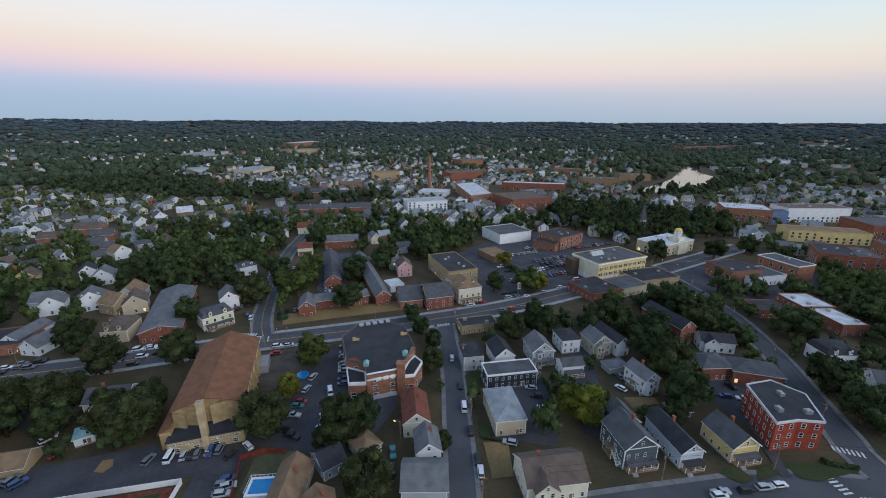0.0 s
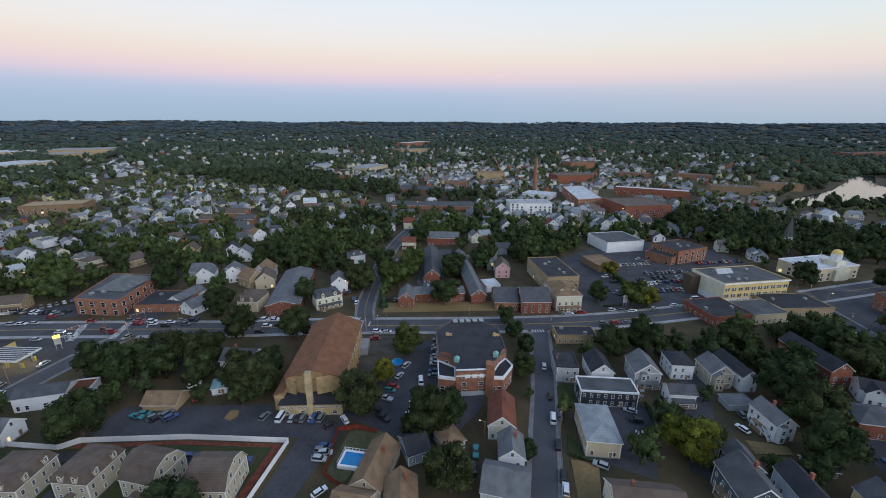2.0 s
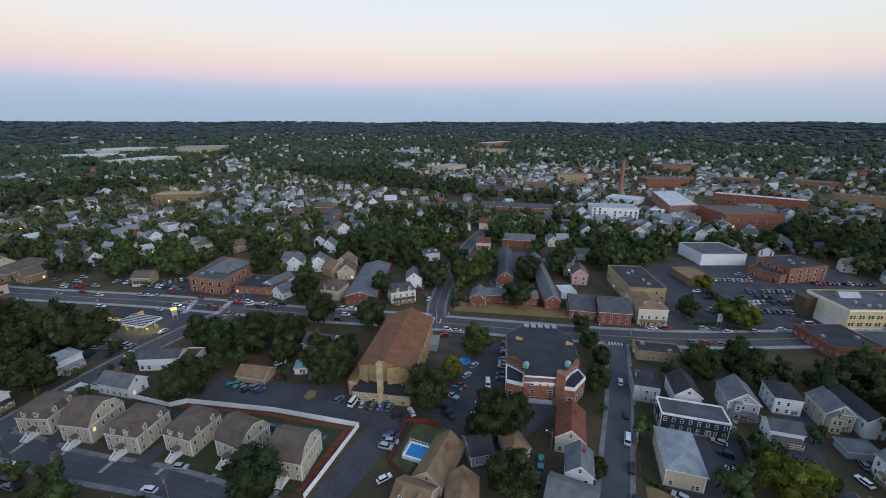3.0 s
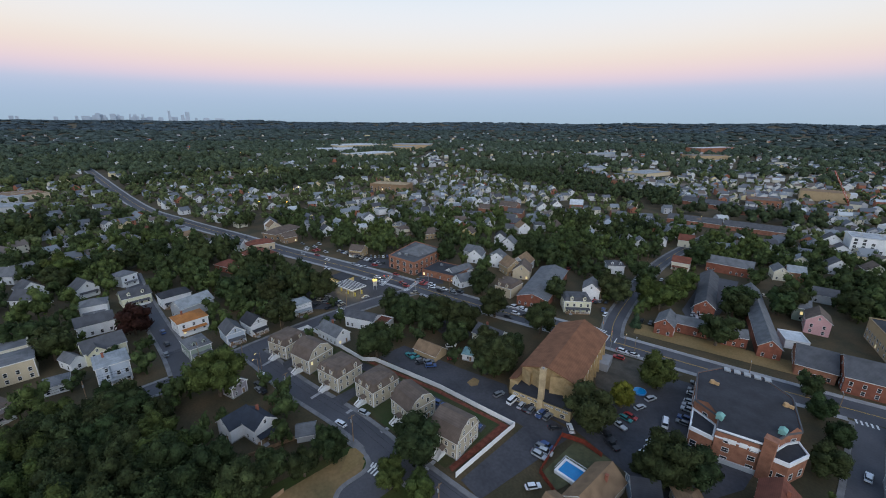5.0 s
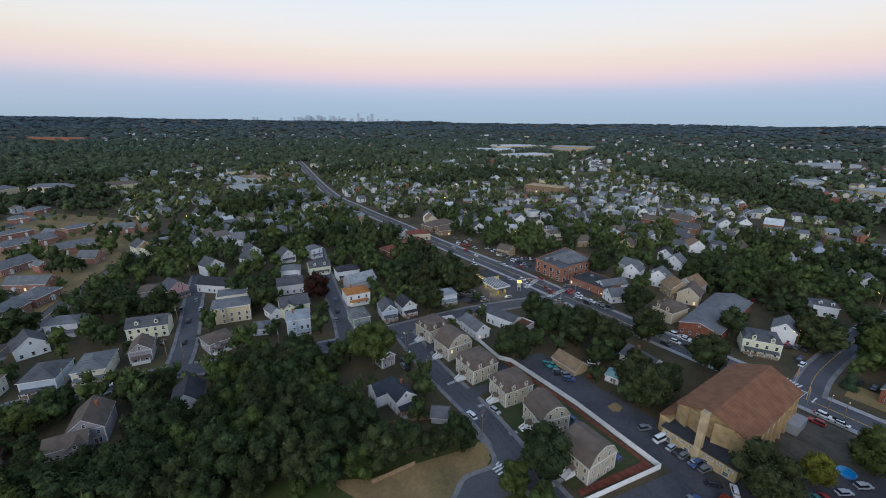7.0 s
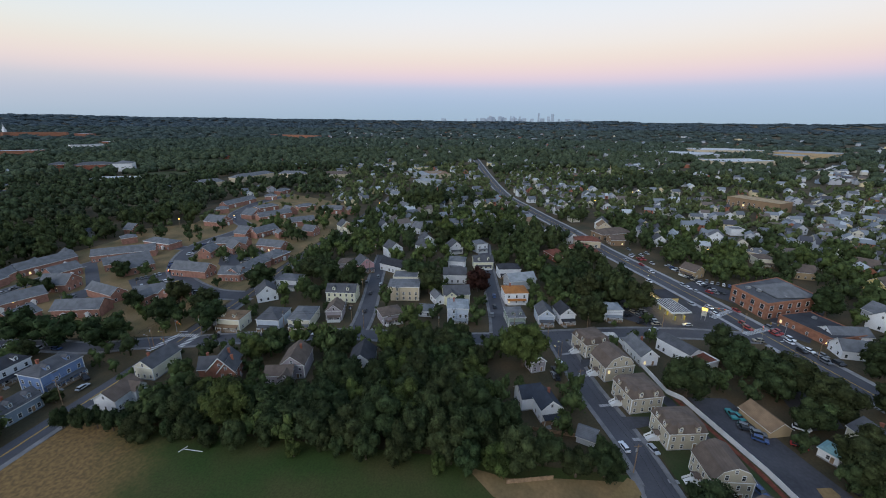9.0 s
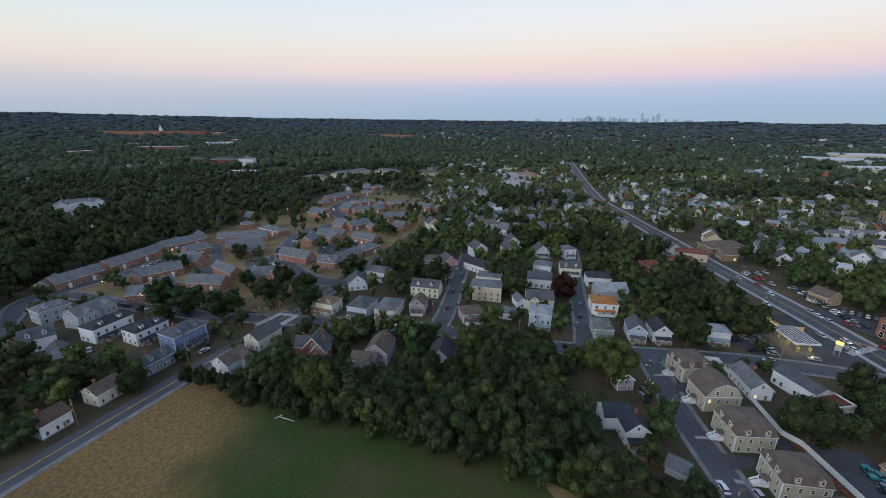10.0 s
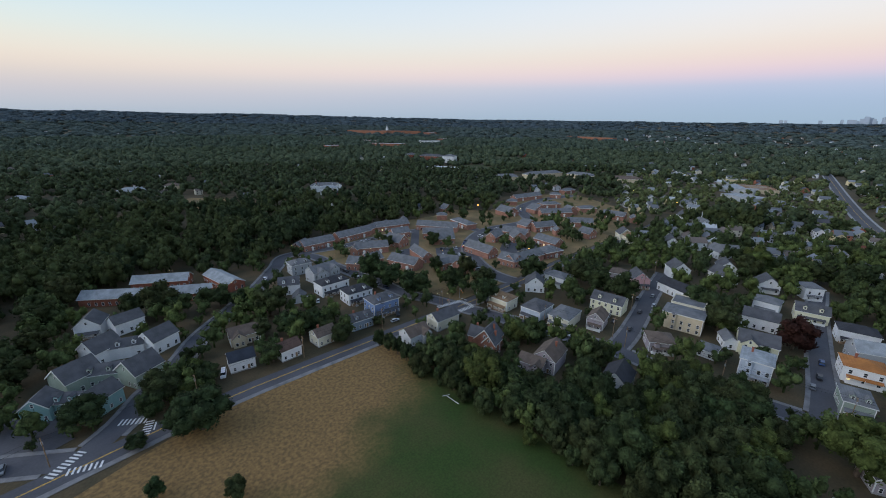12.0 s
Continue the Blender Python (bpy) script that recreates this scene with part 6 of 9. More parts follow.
steeple(-2200 * math.sin(math.radians(142.6)), 2200 * math.cos(math.radians(142.6)), 44)


def pylon_sign(x, y):
    ob = thing("pylon_sign", "tall white pylon sign with red lettering bars beside the car park", "sign", pose(x, y, 0.2, 0, 0, 25))
    part("post", Shape().box(-0.9, 0, 0, 0.2, 0.2, 6).box(0.9, 0, 0, 0.2, 0.2, 6), METAL, ob)
    board = part("board", Shape().box(0, 0, 2.2, 2.4, 0.4, 4.4), SNOW_PAINT, ob)
    for i in range(3):
        part("bar", Shape().box(0, -0.22, 3.0 + i * 1.1, 1.7, 0.05, 0.4), material("sign_red", (0.5, 0.05, 0.04), 0.5, 0.05, 1.0, 5.0), board)


pylon_sign(47.2, 232.3)

# ---- yards and hedges ----
patch("dry_grass", [(13.4, 108.4), (21.7, 108.9), (21.2, 94.8), (14.9, 94.0)], TAWNY, "dry tawny grass", "grass")
patch("lawn", [(9.3, 145.1), (15.7, 148.0), (16.0, 134.4), (9.9, 133.1)], LAWN, "small green lawn beside a house", "grass")
patch("lawn", [(12.4, 119.5), (16.8, 115.3), (16.9, 111.6), (12.8, 110.6)], LAWN, "small green lawn beside a house", "grass")
hedge([(41.3, 142.0), (42.4, 127.0)], 1.6)
hedge([(13.5, 110.1), (19.7, 108.9)], 1.2)
patch("dry_grass", [(69.2, 131.6), (81.1, 131.8), (81.3, 128.1), (69.8, 125.5)], TAWNY, "dry tawny grass", "grass")
patch("lawn", [(95.6, 98.4), (102.4, 100.4), (100.9, 96.0), (93.0, 93.7)], LAWN, "small green lawn beside a house", "grass")
patch("lawn", [(82.8, 96.5), (89.4, 99.9), (92.4, 94.6), (87.5, 92.5)], LAWN, "small green lawn beside a house", "grass")
patch("driveway", [(110.9, 138.1), (120.8, 138.2), (111.7, 125.7), (108.6, 112.8), (103.9, 95.0), (100.8, 95.4), (108.3, 123.6), (105.9, 127.8)], OLD_ASPHALT, "worn asphalt driveway and parking yard", "driveway")
patch("lawn", [(104.9, 100.3), (116.0, 100.2), (126.0, 97.3), (110.7, 93.6), (105.9, 94.8)], LAWN, "small green lawn beside a house", "grass")
hedge([(117.4, 101.8), (118.8, 99.9), (126.6, 98.0)], 1.5)
patch("driveway", [(-219.5, 78.4), (-203.8, 86.4), (-213.1, 93.1), (-232.4, 88.6)], OLD_ASPHALT, "worn asphalt driveway and parking yard", "driveway")
patch("driveway", [(-261.6, 126.0), (-232.3, 145.1), (-252.9, 153.4), (-273.8, 141.4)], OLD_ASPHALT, "worn asphalt driveway and parking yard", "driveway")
patch("driveway", [(-150.0, 113.5), (-128.3, 110.8), (-131.2, 123.7), (-153.4, 129.1)], OLD_ASPHALT, "worn asphalt driveway and parking yard", "driveway")
patch("dry_grass", [(-103.8, 95.7), (-100.8, 95.4), (-99.7, 97.9), (-101.7, 100.7), (-104.6, 100.1)], TAWNY, "dry tawny grass", "grass")
patch("driveway", [(-127.8, 49.1), (-129.0, 58.9), (-124.2, 57.4), (-121.5, 50.1)], OLD_ASPHALT, "worn asphalt driveway and parking yard", "driveway")
patch("driveway", [(-163.5, 42.4), (-164.4, 48.0), (-160.0, 46.8), (-156.7, 41.2)], OLD_ASPHALT, "worn asphalt driveway and parking yard", "driveway")
patch("driveway", [(-143.0, 69.1), (-139.7, 70.9), (-123.4, 74.3), (-113.4, 78.9), (-96.9, 81.9), (-83.9, 84.1), (-81.4, 84.5), (-80.2, 80.9), (-89.5, 78.5), (-98.7, 75.3), (-111.9, 74.6), (-121.7, 73.3), (-139.1, 66.3)], OLD_ASPHALT, "worn asphalt driveway and parking yard", "driveway")
patch("dry_grass", [(-93.4, 35.7), (-101.0, 43.1), (-100.0, 44.7), (-95.6, 45.4), (-93.4, 42.8), (-93.0, 39.3)], DRY, "parched dry yard grass beside a house", "grass")
hedge([(47.4, 278.5), (55.6, 260.3), (60.8, 242.1)], 3.0)
hedge([(35.5, 227.9), (45.8, 232.2)], 1.2)

# ---- houses ----
house(-140.6, -299.4, 125.0, 6.2, 15.0, 5.0, "gf", "salmon", "lightslate", "fr", "L", name="apartment_house")
house(-152.4, -295.6, 180.0, 26.7, 11.0, 5.0, "gs", "salmon", "lightslate", "fl", "o", name="apartment_house")
house(-187.8, -299.4, -175.0, 34.1, 11.0, 5.0, "gs", "salmon", "lightslate", "fr", "o", name="apartment_house")
house(-210.9, -304.2, 111.2, 8.0, 14.0, 5.0, "gf", "salmon", "lightslate", "fl", "", name="apartment_house")
house(-232.5, -301.6, 165.5, 32.5, 11.0, 5.0, "gs", "salmon", "lightslate", "fr", "oL", name="apartment_house")
house(-228.8, -308.4, 118.1, 6.0, 12.0, 5.0, "gf", "salmon", "lightslate", "fl", "", name="apartment_house")
house(-249.9, -304.9, 138.8, 7.8, 14.0, 5.0, "gf", "salmon", "lightslate", "fr", "", name="apartment_house")
house(-177.6, -256.7, 154.0, 25.1, 11.0, 5.0, "gs", "salmon", "lightslate", "fl", "o", name="apartment_house")
house(-167.6, -260.5, 117.7, 6.0, 12.0, 5.0, "gf", "salmon", "lightslate", "fr", "L", name="apartment_house")
house(-148.4, -234.0, 123.1, 8.8, 11.0, 5.0, "gs", "salmon", "lightslate", "fl", "", name="apartment_house")
house(-161.2, -232.7, 177.7, 12.5, 11.0, 5.0, "gs", "salmon", "lightslate", "fr", "", name="apartment_house")
house(-203.2, -257.0, -171.6, 11.9, 16.0, 5.0, "gf", "salmon", "lightslate", "fl", "", name="apartment_house")
house(-221.2, -275.5, 164.9, 16.0, 11.0, 5.0, "gs", "salmon", "lightslate", "fr", "oL", name="apartment_house")
house(-175.2, -212.3, 103.8, 22.8, 11.0, 5.0, "gs", "salmon", "lightslate", "fl", "o", name="apartment_house")
house(-195.5, -218.4, 163.0, 8.2, 24.0, 5.0, "gf", "salmon", "lightslate", "fr", "", name="apartment_house")
house(-198.6, -190.6, 122.8, 18.5, 11.0, 5.0, "gs", "salmon", "lightslate", "fl", "o", name="apartment_house")
house(-193.8, -190.8, 84.3, 6.7, 13.0, 5.0, "gf", "salmon", "lightslate", "fr", "L", name="apartment_house")
house(-199.8, -178.9, 83.6, 9.2, 13.0, 5.0, "gf", "salmon", "lightslate", "fl", "", name="apartment_house")
house(-235.5, -236.9, 147.3, 20.0, 11.0, 5.0, "gs", "salmon", "lightslate", "fr", "o", name="apartment_house")
house(-245.5, -251.8, 138.1, 26.3, 11.0, 5.0, "gs", "salmon", "lightslate", "fl", "o", name="apartment_house")
house(-262.6, -269.5, 122.9, 38.7, 11.0, 5.0, "gs", "salmon", "lightslate", "fr", "oL", name="apartment_house")
house(-290.5, -262.3, 77.0, 28.1, 11.0, 5.0, "hip", "salmon", "lightslate", "fl", "o", name="apartment_house")
house(-297.8, -299.4, 139.0, 10.3, 10.0, 5.0, "hip", "salmon", "lightslate", "fr", "", name="apartment_house")
house(-325.0, -319.9, 171.3, 11.0, 10.0, 5.0, "gf", "salmon", "lightslate", "fl", "", name="apartment_house")
house(-274.6, -211.0, 103.3, 8.9, 16.0, 5.0, "gf", "salmon", "lightslate", "fr", "L", name="apartment_house")
house(-236.0, -194.4, 175.5, 10.4, 26.0, 5.0, "gf", "salmon", "lightslate", "fl", "", name="apartment_house")
house(-233.2, -164.5, 93.1, 13.6, 11.0, 5.0, "gs", "salmon", "lightslate", "fr", "", name="apartment_house")
house(-244.4, -160.2, 171.4, 30.7, 11.0, 5.0, "gs", "salmon", "lightslate", "fl", "o", name="apartment_house")
house(-294.9, -170.2, 80.1, 22.8, 11.0, 5.0, "gs", "salmon", "lightslate", "fr", "oL", name="apartment_house")
house(-271.6, -156.1, 165.3, 16.9, 13.0, 5.0, "hip", "salmon", "lightslate", "fl", "o", name="apartment_house")
house(-297.7, -205.2, 98.6, 23.6, 11.0, 5.0, "gs", "salmon", "lightslate", "fr", "o", name="apartment_house")
house(-287.2, -196.6, 145.6, 11.0, 13.0, 5.0, "gf", "salmon", "lightslate", "fl", "", name="apartment_house")
house(-364.9, -264.9, 169.5, 16.0, 20.0, 5.0, "gf", "salmon", "lightslate", "fr", "oL", name="apartment_house")
house(-459.4, -303.3, 169.9, 47.8, 11.0, 5.0, "gs", "salmon", "lightslate", "fl", "o", name="apartment_house")
house(-417.6, -296.0, 122.4, 12.4, 11.0, 5.0, "hip", "salmon", "lightslate", "fr", "", name="apartment_house")
house(-437.2, -254.5, 147.2, 23.4, 10.0, 5.0, "hip", "salmon", "lightslate", "fl", "o", name="apartment_house")
house(-400.4, -249.7, 166.6, 18.5, 14.0, 5.0, "gf", "salmon", "lightslate", "fr", "oL", name="apartment_house")
house(-399.7, -225.8, 143.4, 34.6, 11.0, 5.0, "gs", "salmon", "lightslate", "fl", "o", name="apartment_house")
house(-420.7, -219.2, 150.9, 12.3, 12.0, 5.0, "gf", "salmon", "lightslate", "fr", "", name="apartment_house")
house(-447.5, -212.6, 138.9, 19.9, 10.0, 5.0, "hip", "salmon", "lightslate", "fl", "o", name="apartment_house")
house(-435.8, -175.2, 94.7, 23.0, 11.0, 5.0, "gs", "salmon", "lightslate", "fr", "oL", name="apartment_house")
house(-435.6, -154.7, 117.9, 6.3, 12.0, 5.0, "gf", "salmon", "lightslate", "fl", "", name="apartment_house")
house(-328.5, -214.0, 170.6, 15.1, 12.0, 5.0, "gf", "salmon", "lightslate", "fr", "o", name="apartment_house")
house(-335.9, -201.5, 159.0, 23.3, 11.0, 5.0, "gs", "salmon", "lightslate", "fl", "o", name="apartment_house")
house(-331.2, -183.3, 138.2, 6.1, 10.0, 5.0, "gf", "salmon", "lightslate", "fr", "L", name="apartment_house")
house(-377.5, -185.2, 126.9, 24.1, 11.0, 5.0, "gs", "salmon", "lightslate", "fl", "o", name="apartment_house")
house(-343.7, -160.3, 169.1, 10.4, 12.0, 5.0, "gf", "salmon", "lightslate", "fr", "", name="apartment_house")
house(-503.0, -285.6, 122.3, 14.1, 11.0, 5.0, "hip", "salmon", "lightslate", "fl", "o", name="apartment_house")
house(-548.5, -292.9, 168.0, 21.0, 11.0, 5.0, "hip", "salmon", "lightslate", "fr", "oL", name="apartment_house")
house(-47.8, -165.5, 170.7, 9.4, 8.0, 5.0, "gs", "white", "navy", "fl", "t")
house(-65.2, -160.0, 182.0, 8.8, 7.6, 5.0, "gs", "white", "rustbrown", "fl", "ct")
house(-82.3, -160.2, 182.0, 9.4, 7.6, 5.0, "gs", "cream", "browngrey", "fl", "ct")
house(-102.5, -161.2, 174.7, 11.4, 7.8, 5.0, "gs", "bluegrey", "slate", "fl", "dct")
house(-56.5, -186.5, 170.0, 12.5, 9.0, 4.8, "gs", "beige", "browngrey", "fl", "x")
house(-113.4, -131.6, 178.0, 11.4, 8.6, 5.0, "gs", "white", "browngrey", "fl", "Xt")
house(-133.6, -133.2, 176.7, 14.0, 8.4, 5.6, "gs", "cream", "slate", "fl", "ct")
house(-121.0, -167.4, 174.0, 15.0, 11.0, 7.5, "hip", "blue", "slate", "fl", "pdbc")
house(-7.6, -242.5, 156.9, 10.0, 11.0, 6.0, "gf", "white", "slate", "fl", "pt")
house(-19.8, -236.0, 193.0, 12.0, 9.4, 5.8, "gs", "white", "slate", "fl", "t", name="condominium")
house(-7.7, -212.4, 117.8, 11.0, 11.0, 6.0, "gf", "white", "slate", "fr", "mt", name="condominium")
house(-27.2, -206.2, 116.3, 10.0, 11.5, 6.0, "gf", "white", "slate", "fr", "mt", name="condominium")
house(-16.6, -208.6, 160.9, 12.0, 7.4, 5.4, "gs", "white", "slate", "f", "d", name="condominium")
house(1.6, -194.6, 114.3, 11.4, 12.0, 6.0, "gf", "green", "slate", "fr", "mt", name="condominium")
house(-16.6, -183.6, 115.5, 11.6, 11.0, 6.0, "gf", "green", "slate", "fr", "mt", name="condominium")
house(-6.4, -191.6, 152.4, 13.0, 8.0, 5.2, "gs", "green", "slate", "f", "d", name="condominium")
house(11.5, -181.4, 150.1, 8.4, 8.0, 5.6, "gf", "teal", "slate", "fr", "mt", name="condominium")
house(-3.2, -172.8, 122.3, 8.4, 10.0, 6.0, "gf", "teal", "slate", "fr", "mt", name="condominium")
house(4.2, -178.4, 142.9, 9.0, 6.4, 5.2, "gs", "teal", "slate", "f", "d", name="condominium")
house(-53.2, -255.4, 149.3, 21.0, 10.0, 4.6, "gs", "brick", "silver", "fr", "", name="school_wing")
house(-22.0, -276.0, 143.8, 34.0, 10.0, 4.6, "gs", "brick", "silver", "fr", "", name="school_wing")
house(-72.5, -264.0, 188.0, 11.0, 30.0, 4.6, "gf", "brick", "silver", "fl", "", 2.6, name="school_wing")
house(-45.0, -286.5, 149.0, 30.0, 10.0, 4.6, "gs", "brick", "silver", "fr", "", name="school_wing")
house(-145.6, -50.0, 98.0, 9.6, 12.0, 6.2, "gf", "white", "charcoal", "f", "mt")
house(-138.2, -48.6, 96.0, 8.0, 4.6, 3.4, "gs", "white", "charcoal", "f", "t", 1.4)
house(-141.0, -76.9, 99.1, 9.6, 13.0, 6.2, "gf", "mauve", "browngrey", "fl", "c")
house(-132.6, -79.5, 101.2, 10.2, 7.0, 5.0, "gs", "mauve", "browngrey", "fl", "X")
house(-133.5, -103.6, 104.0, 9.4, 10.0, 6.0, "gf", "oldbrick", "slate", "fl", "cm", 5.0)
house(-130.6, -99.6, 104.0, 6.0, 7.0, 6.4, "gf", "oldbrick", "slate", "fr", "mc", 3.6)
house(-131.0, -107.6, 194.0, 6.0, 7.4, 6.4, "gf", "oldbrick", "slate", "fr", "mc", 3.6)
house(-131.4, 17.0, 18.0, 7.4, 8.0, 5.2, "gf", "white", "navy", "fl", "")
house(-164.5, 92.0, 118.0, 9.0, 9.0, 4.6, "flat", "white", "rust", "fl", "w")
house(-234.0, -49.5, 96.0, 15.0, 12.0, 8.8, "flat", "cream", "lightslate", "fl", "")
house(-4.6, 101.9, 9.0, 7.2, 9.4, 7.0, "gf", "white", "lightslate", "f", "cm")
house(-9.4, 118.0, 8.0, 8.6, 14.6, 6.0, "gf", "cream", "rust", "fl", "cm")
house(-4.8, 90.2, 0.7, 12.3, 11.0, 6.0, "gs", "grey", "lightslate", "f", "")
house(21.7, 120.2, 8.7, 10.2, 17.2, 6.0, "hip", "beige", "silver", "fl", "", rise=2.2)
house(26.8, 142.0, 9.9, 20.4, 8.8, 6.2, "flat", "navy", "slate", "fl", "wt")
house(12.2, 154.7, 10.0, 8.4, 11.5, 7.0, "flat", "grey", "charcoal", "fl", "k")
house(25.4, 157.6, 12.0, 8.6, 12.4, 5.6, "gf", "white", "charcoal", "fl", "mp")
house(42.7, 159.7, 9.5, 9.6, 11.5, 6.6, "gf", "grey", "lightslate", "fl", "bmpt")
house(57.5, 168.2, 10.0, 8.4, 10.4, 6.6, "hip", "white", "charcoal", "fl", "t", rise=1.6)
house(70.3, 165.7, 14.0, 8.6, 10.4, 6.8, "gf", "khaki", "lightslate", "fl", "bmxt")
house(78.5, 168.5, 17.0, 6.2, 16.5, 7.0, "gf", "white", "charcoal", "fl", "mt")
house(53.4, 148.4, 10.0, 9.2, 6.4, 5.0, "gs", "white", "slate", "fl", "pt")
house(73.3, 150.7, 15.9, 9.0, 5.8, 2.7, "hip", "grey", "lightslate", "fl", "n", name="garage")
house(79.0, 139.0, 18.0, 6.8, 11.0, 6.8, "gf", "white", "lightslate", "fl", "bmyct")
house(17.4, 186.0, 14.0, 18.6, 9.0, 4.2, "flat", "tan", "charcoal", "fl", "uL", name="shop")
house(31.1, 92.8, 8.0, 17.4, 12.0, 6.0, "gs", "cream", "browngrey", "fl", "cxm")
house(59.0, 105.0, 10.0, 11.0, 12.6, 7.4, "gf", "steel", "slate", "fl", "pcmyt")
house(74.1, 106.8, 9.5, 7.4, 16.6, 6.0, "gf", "paleblue", "charcoal", "fl", "cpmt")
house(92.6, 107.2, 10.0, 9.4, 12.0, 5.6, "gf", "yellow", "slate", "fl", "pcmt")
house(111.6, 148.4, 3.1, 13.3, 11.0, 5.8, "hip", "brick", "slate", "fl", "L")
house(126.7, 143.8, -16.7, 17.4, 11.0, 5.8, "hip", "brick", "slate", "fl", "L")
house(85.0, 123.2, 5.0, 7.4, 5.0, 2.6, "gs", "grey", "slate", "fl", "n", name="shed")
house(126.6, 168.0, -12.0, 14.0, 8.0, 5.4, "gs", "white", "charcoal", "fl", "xmt")
house(171.0, 157.6, 0.0, 13.0, 10.4, 6.0, "man", "white", "charcoal", "fl", "dDt")
house(171.9, 134.7, -15.7, 12.3, 12.0, 6.0, "gs", "white", "slate", "fl", "")
house(113.0, 184.6, 16.4, 8.7, 25.0, 8.0, "gf", "brick", "charcoal", "fl", "")
house(-74.5, 204.7, 14.7, 8.5, 14.0, 5.6, "gf", "brick", "lightslate", "fr", "")
house(-65.4, 212.4, 18.8, 14.0, 8.0, 5.2, "gs", "brick", "lightslate", "fl", "")
house(-77.4, 265.4, 17.1, 9.6, 60.0, 5.6, "gf", "brick", "slate", "fl", "")
house(-48.1, 250.8, 20.8, 8.5, 80.0, 5.6, "gf", "brick", "lightslate", "fl", "")
house(-49.2, 216.5, 30.3, 10.4, 8.0, 5.2, "gs", "brick", "lightslate", "fl", "")
house(-109.4, 308.6, 14.7, 11.1, 10.0, 6.0, "gs", "cream", "rust", "fr", "p")
house(-85.2, 328.5, 11.2, 26.9, 12.0, 6.5, "gs", "brick", "lightslate", "fr", "")
house(-27.1, 265.0, 13.4, 9.6, 13.0, 7.2, "gf", "pink", "browngrey", "fl", "")
house(-35.9, 279.7, 10.6, 6.9, 16.0, 7.0, "hip", "green", "lightslate", "fl", "")
house(-19.8, 218.7, 13.5, 13.0, 20.0, 5.0, "gs", "paleb", "slate", "fl", "L")
house(-30.7, 237.9, 28.7, 9.1, 11.0, 4.0, "flat", "white", "snow", "fl", "n")
house(-3.9, 218.0, 16.5, 15.6, 18.0, 7.0, "gs", "brick", "slate", "fl", "w")
house(12.3, 227.9, 19.3, 14.1, 22.0, 9.0, "hip", "cream", "lbrown", "fl", "pd")
house(6.1, 261.8, 21.9, 20.4, 38.0, 10.0, "flat", "tan", "charcoal", "fl", "u", name="office_building")
house(40.3, 301.7, 27.3, 17.0, 22.0, 4.5, "flat", "lbrown", "lbrown", "fl", "n", name="shop")
house(57.4, 357.3, 25.6, 32.9, 30.0, 8.5, "flat", "white", "slate", "fl", "n", name="warehouse")
house(101.2, 338.7, 36.1, 29.8, 24.0, 10.0, "flat", "paleb", "charcoal", "fl", "u", name="brick_mill")
house(87.8, 327.4, -40.7, 19.9, 14.0, 6.0, "flat", "paleb", "charcoal", "fr", "", name="brick_mill")
house(115.7, 268.7, 24.1, 42.9, 25.0, 13.0, "flat", "yellow", "slate", "fl", "uB", name="bank_building")
house(196.5, 258.9, -80.0, 22.0, 23.0, 9.0, "flat", "oldbrick", "charcoal", "fl", "u", name="shop_row")
house(236.5, 265.5, -73.1, 27.0, 16.0, 11.0, "flat", "paleb", "slate", "fl", "uw", name="brick_hall")
house(202.3, 208.4, -90.0, 18.4, 17.6, 6.5, "flat", "brick", "snow", "fr", "u", name="shop_row")
house(202.8, 189.2, -88.5, 19.4, 13.0, 6.0, "flat", "brick", "snow", "fr", "u", name="shop_row")
house(178.4, 205.0, -90.5, 12.8, 16.0, 5.0, "flat", "oldbrick", "charcoal", "fr", "", name="shop_row")
house(343.0, 355.7, -14.2, 61.2, 22.0, 10.0, "flat", "yellow", "lbrown", "fl", "", name="apartment_building")
house(328.3, 437.4, -22.1, 43.3, 35.0, 15.0, "flat", "paleb", "snow", "fl", "u", name="apartment_building")
house(402.3, 439.4, 1.0, 69.2, 25.0, 15.0, "flat", "white", "browngrey", "fl", "u", name="apartment_building")
house(409.4, 369.3, -8.0, 43.1, 40.0, 14.0, "flat", "brick", "slate", "fl", "", name="apartment_building")
house(142.2, 642.0, -12.5, 95.8, 16.0, 11.0, "flat", "brick", "snow", "f", "", name="brick_mill")
house(99.6, 512.2, 22.5, 55.6, 50.0, 13.0, "flat", "brick", "browngrey", "fl", "", name="brick_mill")
house(-21.8, 486.0, 16.7, 48.4, 25.0, 12.0, "flat", "white", "grey", "fl", "u", name="apartment_building")
house(35.5, 768.2, 23.0, 65.6, 40.0, 14.0, "flat", "brick", "browngrey", "fl", "", name="brick_mill")
house(-109.0, 769.4, 12.9, 50.8, 30.0, 13.0, "flat", "tan", "lbrown", "fl", "", name="office_building")
house(269.0, 706.0, -7.9, 63.6, 30.0, 11.0, "flat", "lbrown", "browngrey", "fl", "u", name="office_building")
house(350.9, 761.3, 1.0, 58.6, 25.0, 11.0, "flat", "lbrown", "browngrey", "fl", "u", name="office_building")
house(-13.0, 591.8, -15.3, 40.6, 30.0, 6.0, "flat", "white", "snow", "fr", "n", name="warehouse")
house(-281.8, 317.1, 24.2, 11.6, 12.0, 6.0, "gs", "cream", "slate", "fr", "")
house(-367.5, 356.9, 25.3, 12.0, 12.0, 6.0, "gf", "white", "lightslate", "fr", "")
house(-233.2, 324.9, 12.3, 11.4, 12.0, 6.0, "gf", "beige", "browngrey", "fr", "")
